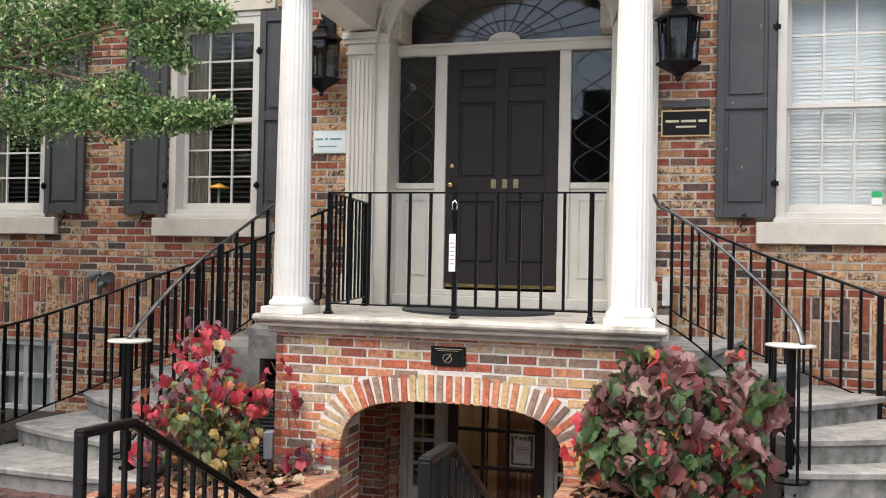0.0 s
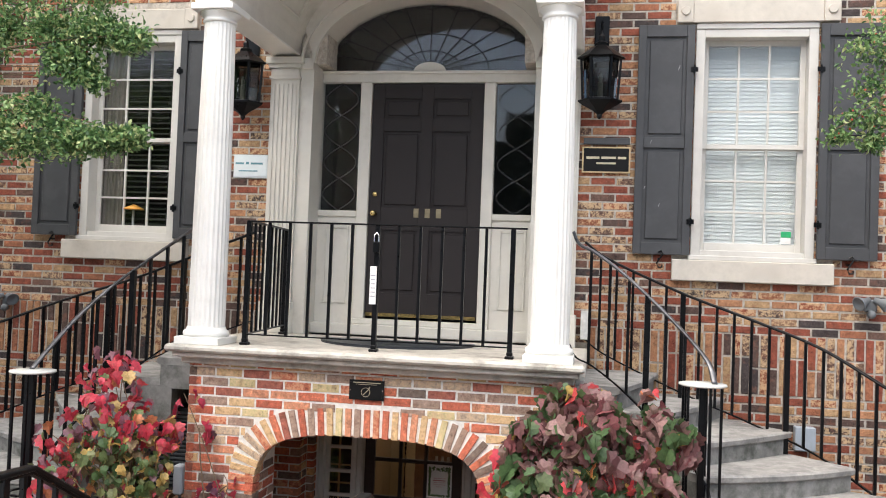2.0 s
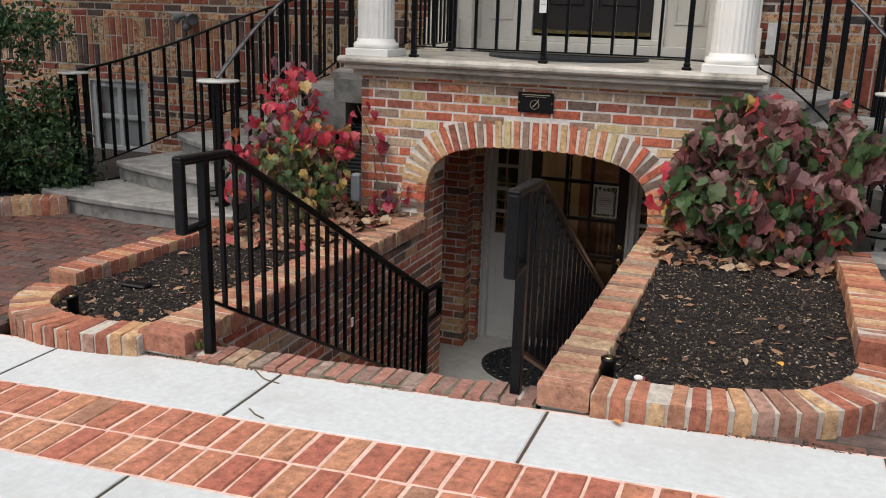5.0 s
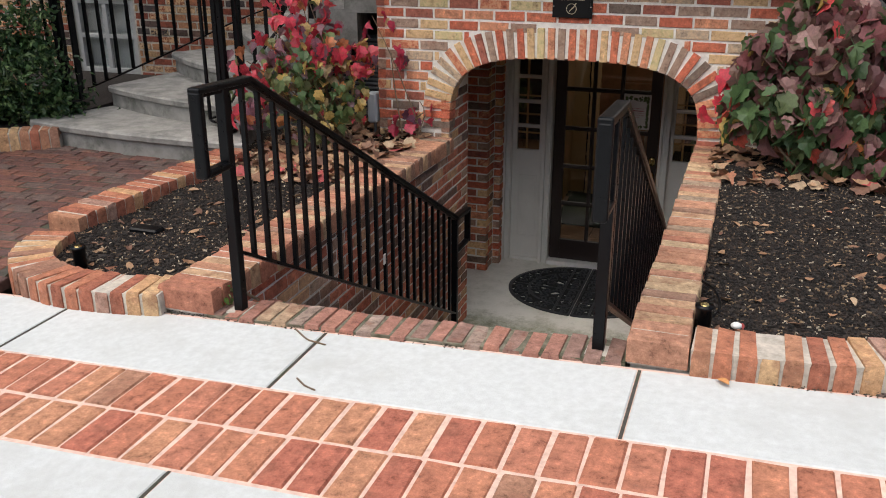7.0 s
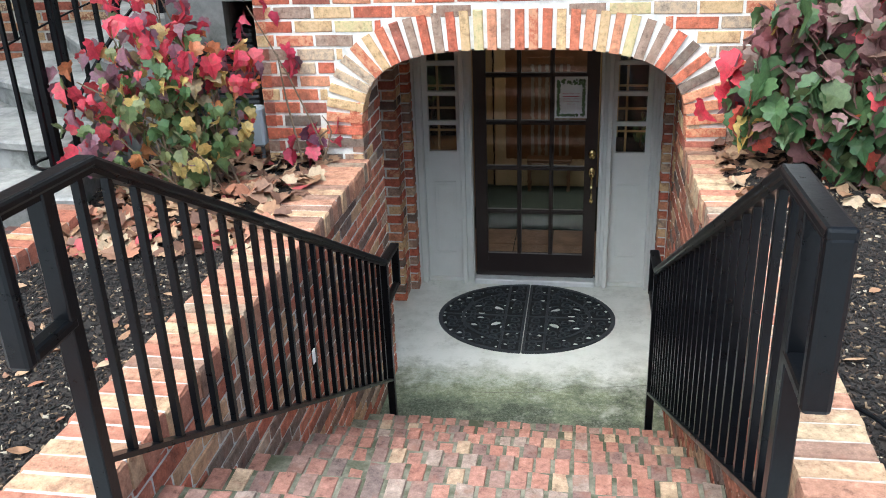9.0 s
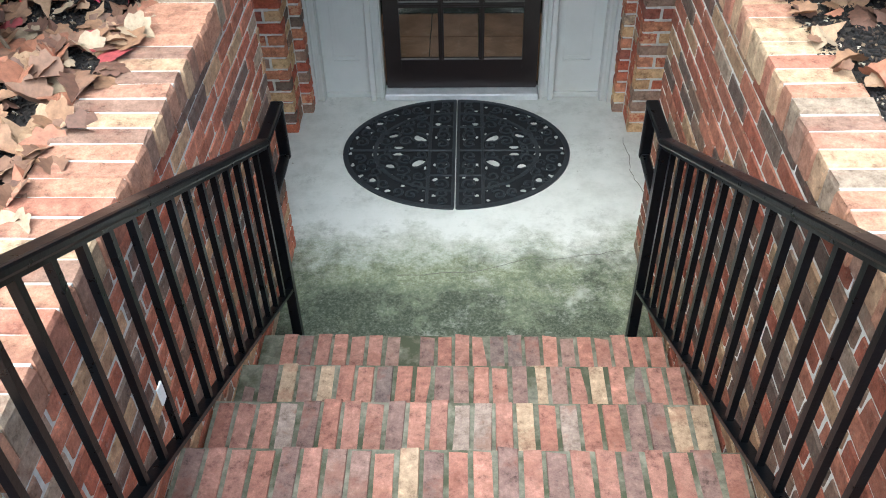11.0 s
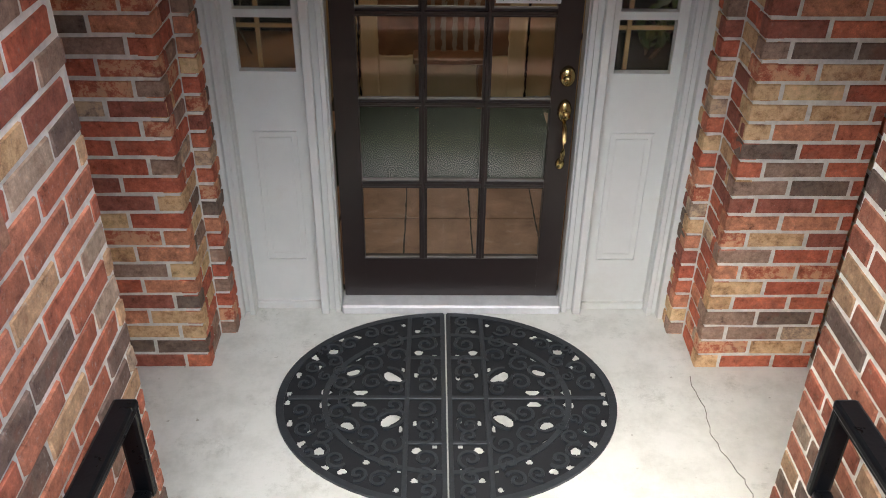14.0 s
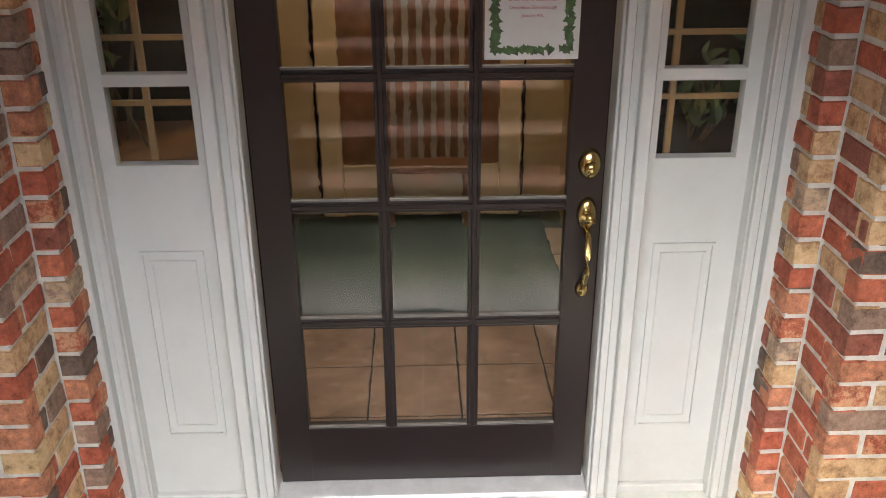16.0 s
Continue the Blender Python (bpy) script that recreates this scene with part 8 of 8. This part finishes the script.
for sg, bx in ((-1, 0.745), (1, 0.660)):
    part("alcove_back", B(sg * 0.62, sg * 1.25, DOOR_Y + 0.62, DOOR_Y + 0.66, HZ, 0.95), SHADE_BLACK, hall)
    part("alcove_side", B(sg * 1.22, sg * 1.25, DOOR_Y + 0.11, DOOR_Y + 0.62, HZ, 0.95), SHADE_BLACK, hall)
    part("alcove_cheek", B(sg * 0.535, sg * 0.555, DOOR_Y + 0.11, DOOR_Y + 0.42, HZ, 0.95), SHADE_BLACK, hall)
    part("alcove_sill", B(sg * 0.56, sg * 1.21, DOOR_Y + 0.12, DOOR_Y + 0.60, -0.62, -0.59, 0.005), DARKSILL if sg < 0 else SHADE_BLACK, hall)
    part("inner_bar", B(sg * bx - 0.008, sg * bx + 0.008, 1.99, 2.006, -0.59, 0.6), OAK_LIT, hall)
    for bz in (-0.412, -0.24, -0.07, 0.10, 0.27):
        part("inner_bar", B(sg * 0.57, sg * 1.2, 1.992, 2.004, bz - 0.007, bz + 0.007), OAK_LIT, hall)
part("back_wall", B(-1.25, 1.25, HB, HB + 0.05, HZ, 1.0), TAN, hall)
part("hall_ceiling", B(-1.3, 1.3, DOOR_Y + 0.11, HB + 0.05, 0.95, 1.0), TAN, hall)
TRIM = surf("tan_trim", (0.66, 0.50, 0.29), 0.5, var=0.05)
for a, b in ((-0.53, -0.42), (0.39, 0.50)):
    part("door_trim", B(a, b, HB - 0.05, HB - 0.002, HZ, 0.80, 0.004), TRIM, hall)
# dark strips painted as the shadow lines beside the trim
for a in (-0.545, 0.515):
    part("shadow_strip", B(a - 0.006, a + 0.006, HB - 0.012, HB - 0.002, HZ, 0.80), SHADE_BLACK, hall)
part("skirting", B(-0.42, 0.39, HB - 0.04, HB - 0.002, HZ, -1.30, 0.004), TRIM, hall)
part("panel_door", B(-0.42, 0.39, HB - 0.03, HB - 0.003, -1.297, 0.80), WOOD, hall)
TILE = surf("terracotta_tile", (0.40, 0.25, 0.165), 0.35, var=0.3, scale=7, bump_s=0.1, stain=(0.27, 0.16, 0.10), stain_scale=5, stain_at=(0.5, 0.7))
part("grout", B(-1.25, 1.25, DOOR_Y + 0.11, HB, HZ - 0.05, HZ - 0.004), MORTAR_DARK, hall)
for i in range(-4, 4):
    for j in range(-2, 4):
        ya, yb = max(2.540 + j * 0.325, DOOR_Y + 0.115), 2.540 + (j + 1) * 0.325 - 0.007
        part("tile", B(0.112 + i * 0.325, 0.112 + i * 0.325 + 0.318, ya, yb, HZ - 0.03, HZ, 0.003), TILE, hall)
ch = thing("hall_chair", "wooden slat-back chair in the lower hall", "chair")
GREYWOOD = surf("grey_wood", (0.34, 0.28, 0.21), 0.5, var=0.2)
for i in range(6):
    part("slat", B(-0.165 + i * 0.068, -0.137 + i * 0.068, 3.97, 3.99, HZ + 0.34, HZ + 1.25), GREYWOOD, ch)
part("top_rail", B(-0.20, 0.24, 3.965, 3.995, HZ + 1.25, HZ + 1.32, 0.005), WOOD, ch)
part("seat", B(-0.20, 0.24, 3.84, 4.0, HZ + 0.30, HZ + 0.34, 0.008), WOOD, ch)
for x, y in ((-0.19, 3.85), (0.195, 3.85), (-0.19, 3.963), (0.195, 3.963)):
    part("leg", B(x, x + 0.032, y, y + 0.032, HZ + 0.0125, HZ + 0.30), WOOD, ch)
hm = thing("floor_mat", "dark green woven mat on the hall tiles", "mat")
part("carpet", B(-0.66, 0.61, 2.86, 3.99, HZ + 0.001, HZ + 0.012, 0.004), surf("green_mat_pile", (0.009, 0.018, 0.012), 0.95, var=0.45, scale=40, bump_s=0.6, bump_scale=220, stain=(0.022, 0.030, 0.024), stain_scale=9, stain_at=(0.55, 0.8)), hm)
PLANT = [(0.0, (0.05, 0.10, 0.03)), (0.4, (0.09, 0.16, 0.04)), (0.75, (0.20, 0.22, 0.06))]
shrub("house_plant", "green leafy house plant on a sill behind the sidelight", (-0.86, 2.14, -0.59), [((-0.84, 2.10, -0.12), 0.10), ((-0.88, 2.12, -0.25), 0.08), ((-0.82, 2.10, -0.02), 0.09)], 90, OVAL, 0.05, 0.09, PLANT, 61, 5, category="plant")
shrub("house_plant", "green leafy house plant on a sill behind the sidelight", (0.80, 2.14, -0.59), [((0.78, 2.10, -0.45), 0.07), ((0.86, 2.12, -0.36), 0.09)], 70, OVAL, 0.04, 0.08, PLANT, 62, 4, category="plant")
hl = bpy.data.lights.new("hall_lamp", "AREA")
hl.energy, hl.size, hl.color = 1.5, 0.5, (1.0, 0.84, 0.62)
hlo = new("hall_lamp", hl)
hlo.matrix_basis = pose(0.0, 3.1, 0.93)

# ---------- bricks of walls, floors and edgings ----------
lay(arch_items, M_FRONT_LIT, M_FRONT_LIT_J, archwall, (0, 0, 0.5))
lay(porch_items, M_FRONT_LIT, M_FRONT_LIT_J, archwall, (0, 0, 0.5), 250)
lay(jl + jr, M_RED, M_RED_J, archwall, (0, 0, 0), 0)
lay(pl_items, M_RED, M_RED_J, side_l, (0, 0, 0), 0)
lay(il, M_WALL, M_WALL_J, wl, (XL, -0.5, -0.6), 300)
lay(ir, M_GRIMY_SHADED, M_GRIMY_SHADED_J, wr, (XR, -0.5, -0.6), 300)
lay(sl_items, M_RED, M_RED_J, side_l, (-1.2, 1, -1), 60)
lay(sr_items, M_RED, M_RED_J, side_r, (0, 1, -1), 60)
lay(pr_items, M_RED, M_RED_J, pr_ob, (0.9, 1.4, -0.9), 220)
lay(pll_items, M_RED, M_RED_J, pll_ob, (-0.9, 1.4, -0.9), 220)
lay(step_items, M_STEP, M_STEP, steps_ob, (0, -1, 0))
lay(cop_l_items, M_COPE, M_COPE, cop_l)
lay(cop_r_items, M_COPE, M_COPE, cop_r)
for o, its in ed_items:
    lay(its, M_EDGE, M_EDGE, o)
lay(facade_items, M_OLD, M_OLD_J, facade, (0.5, 1.43, 2.0), 300)
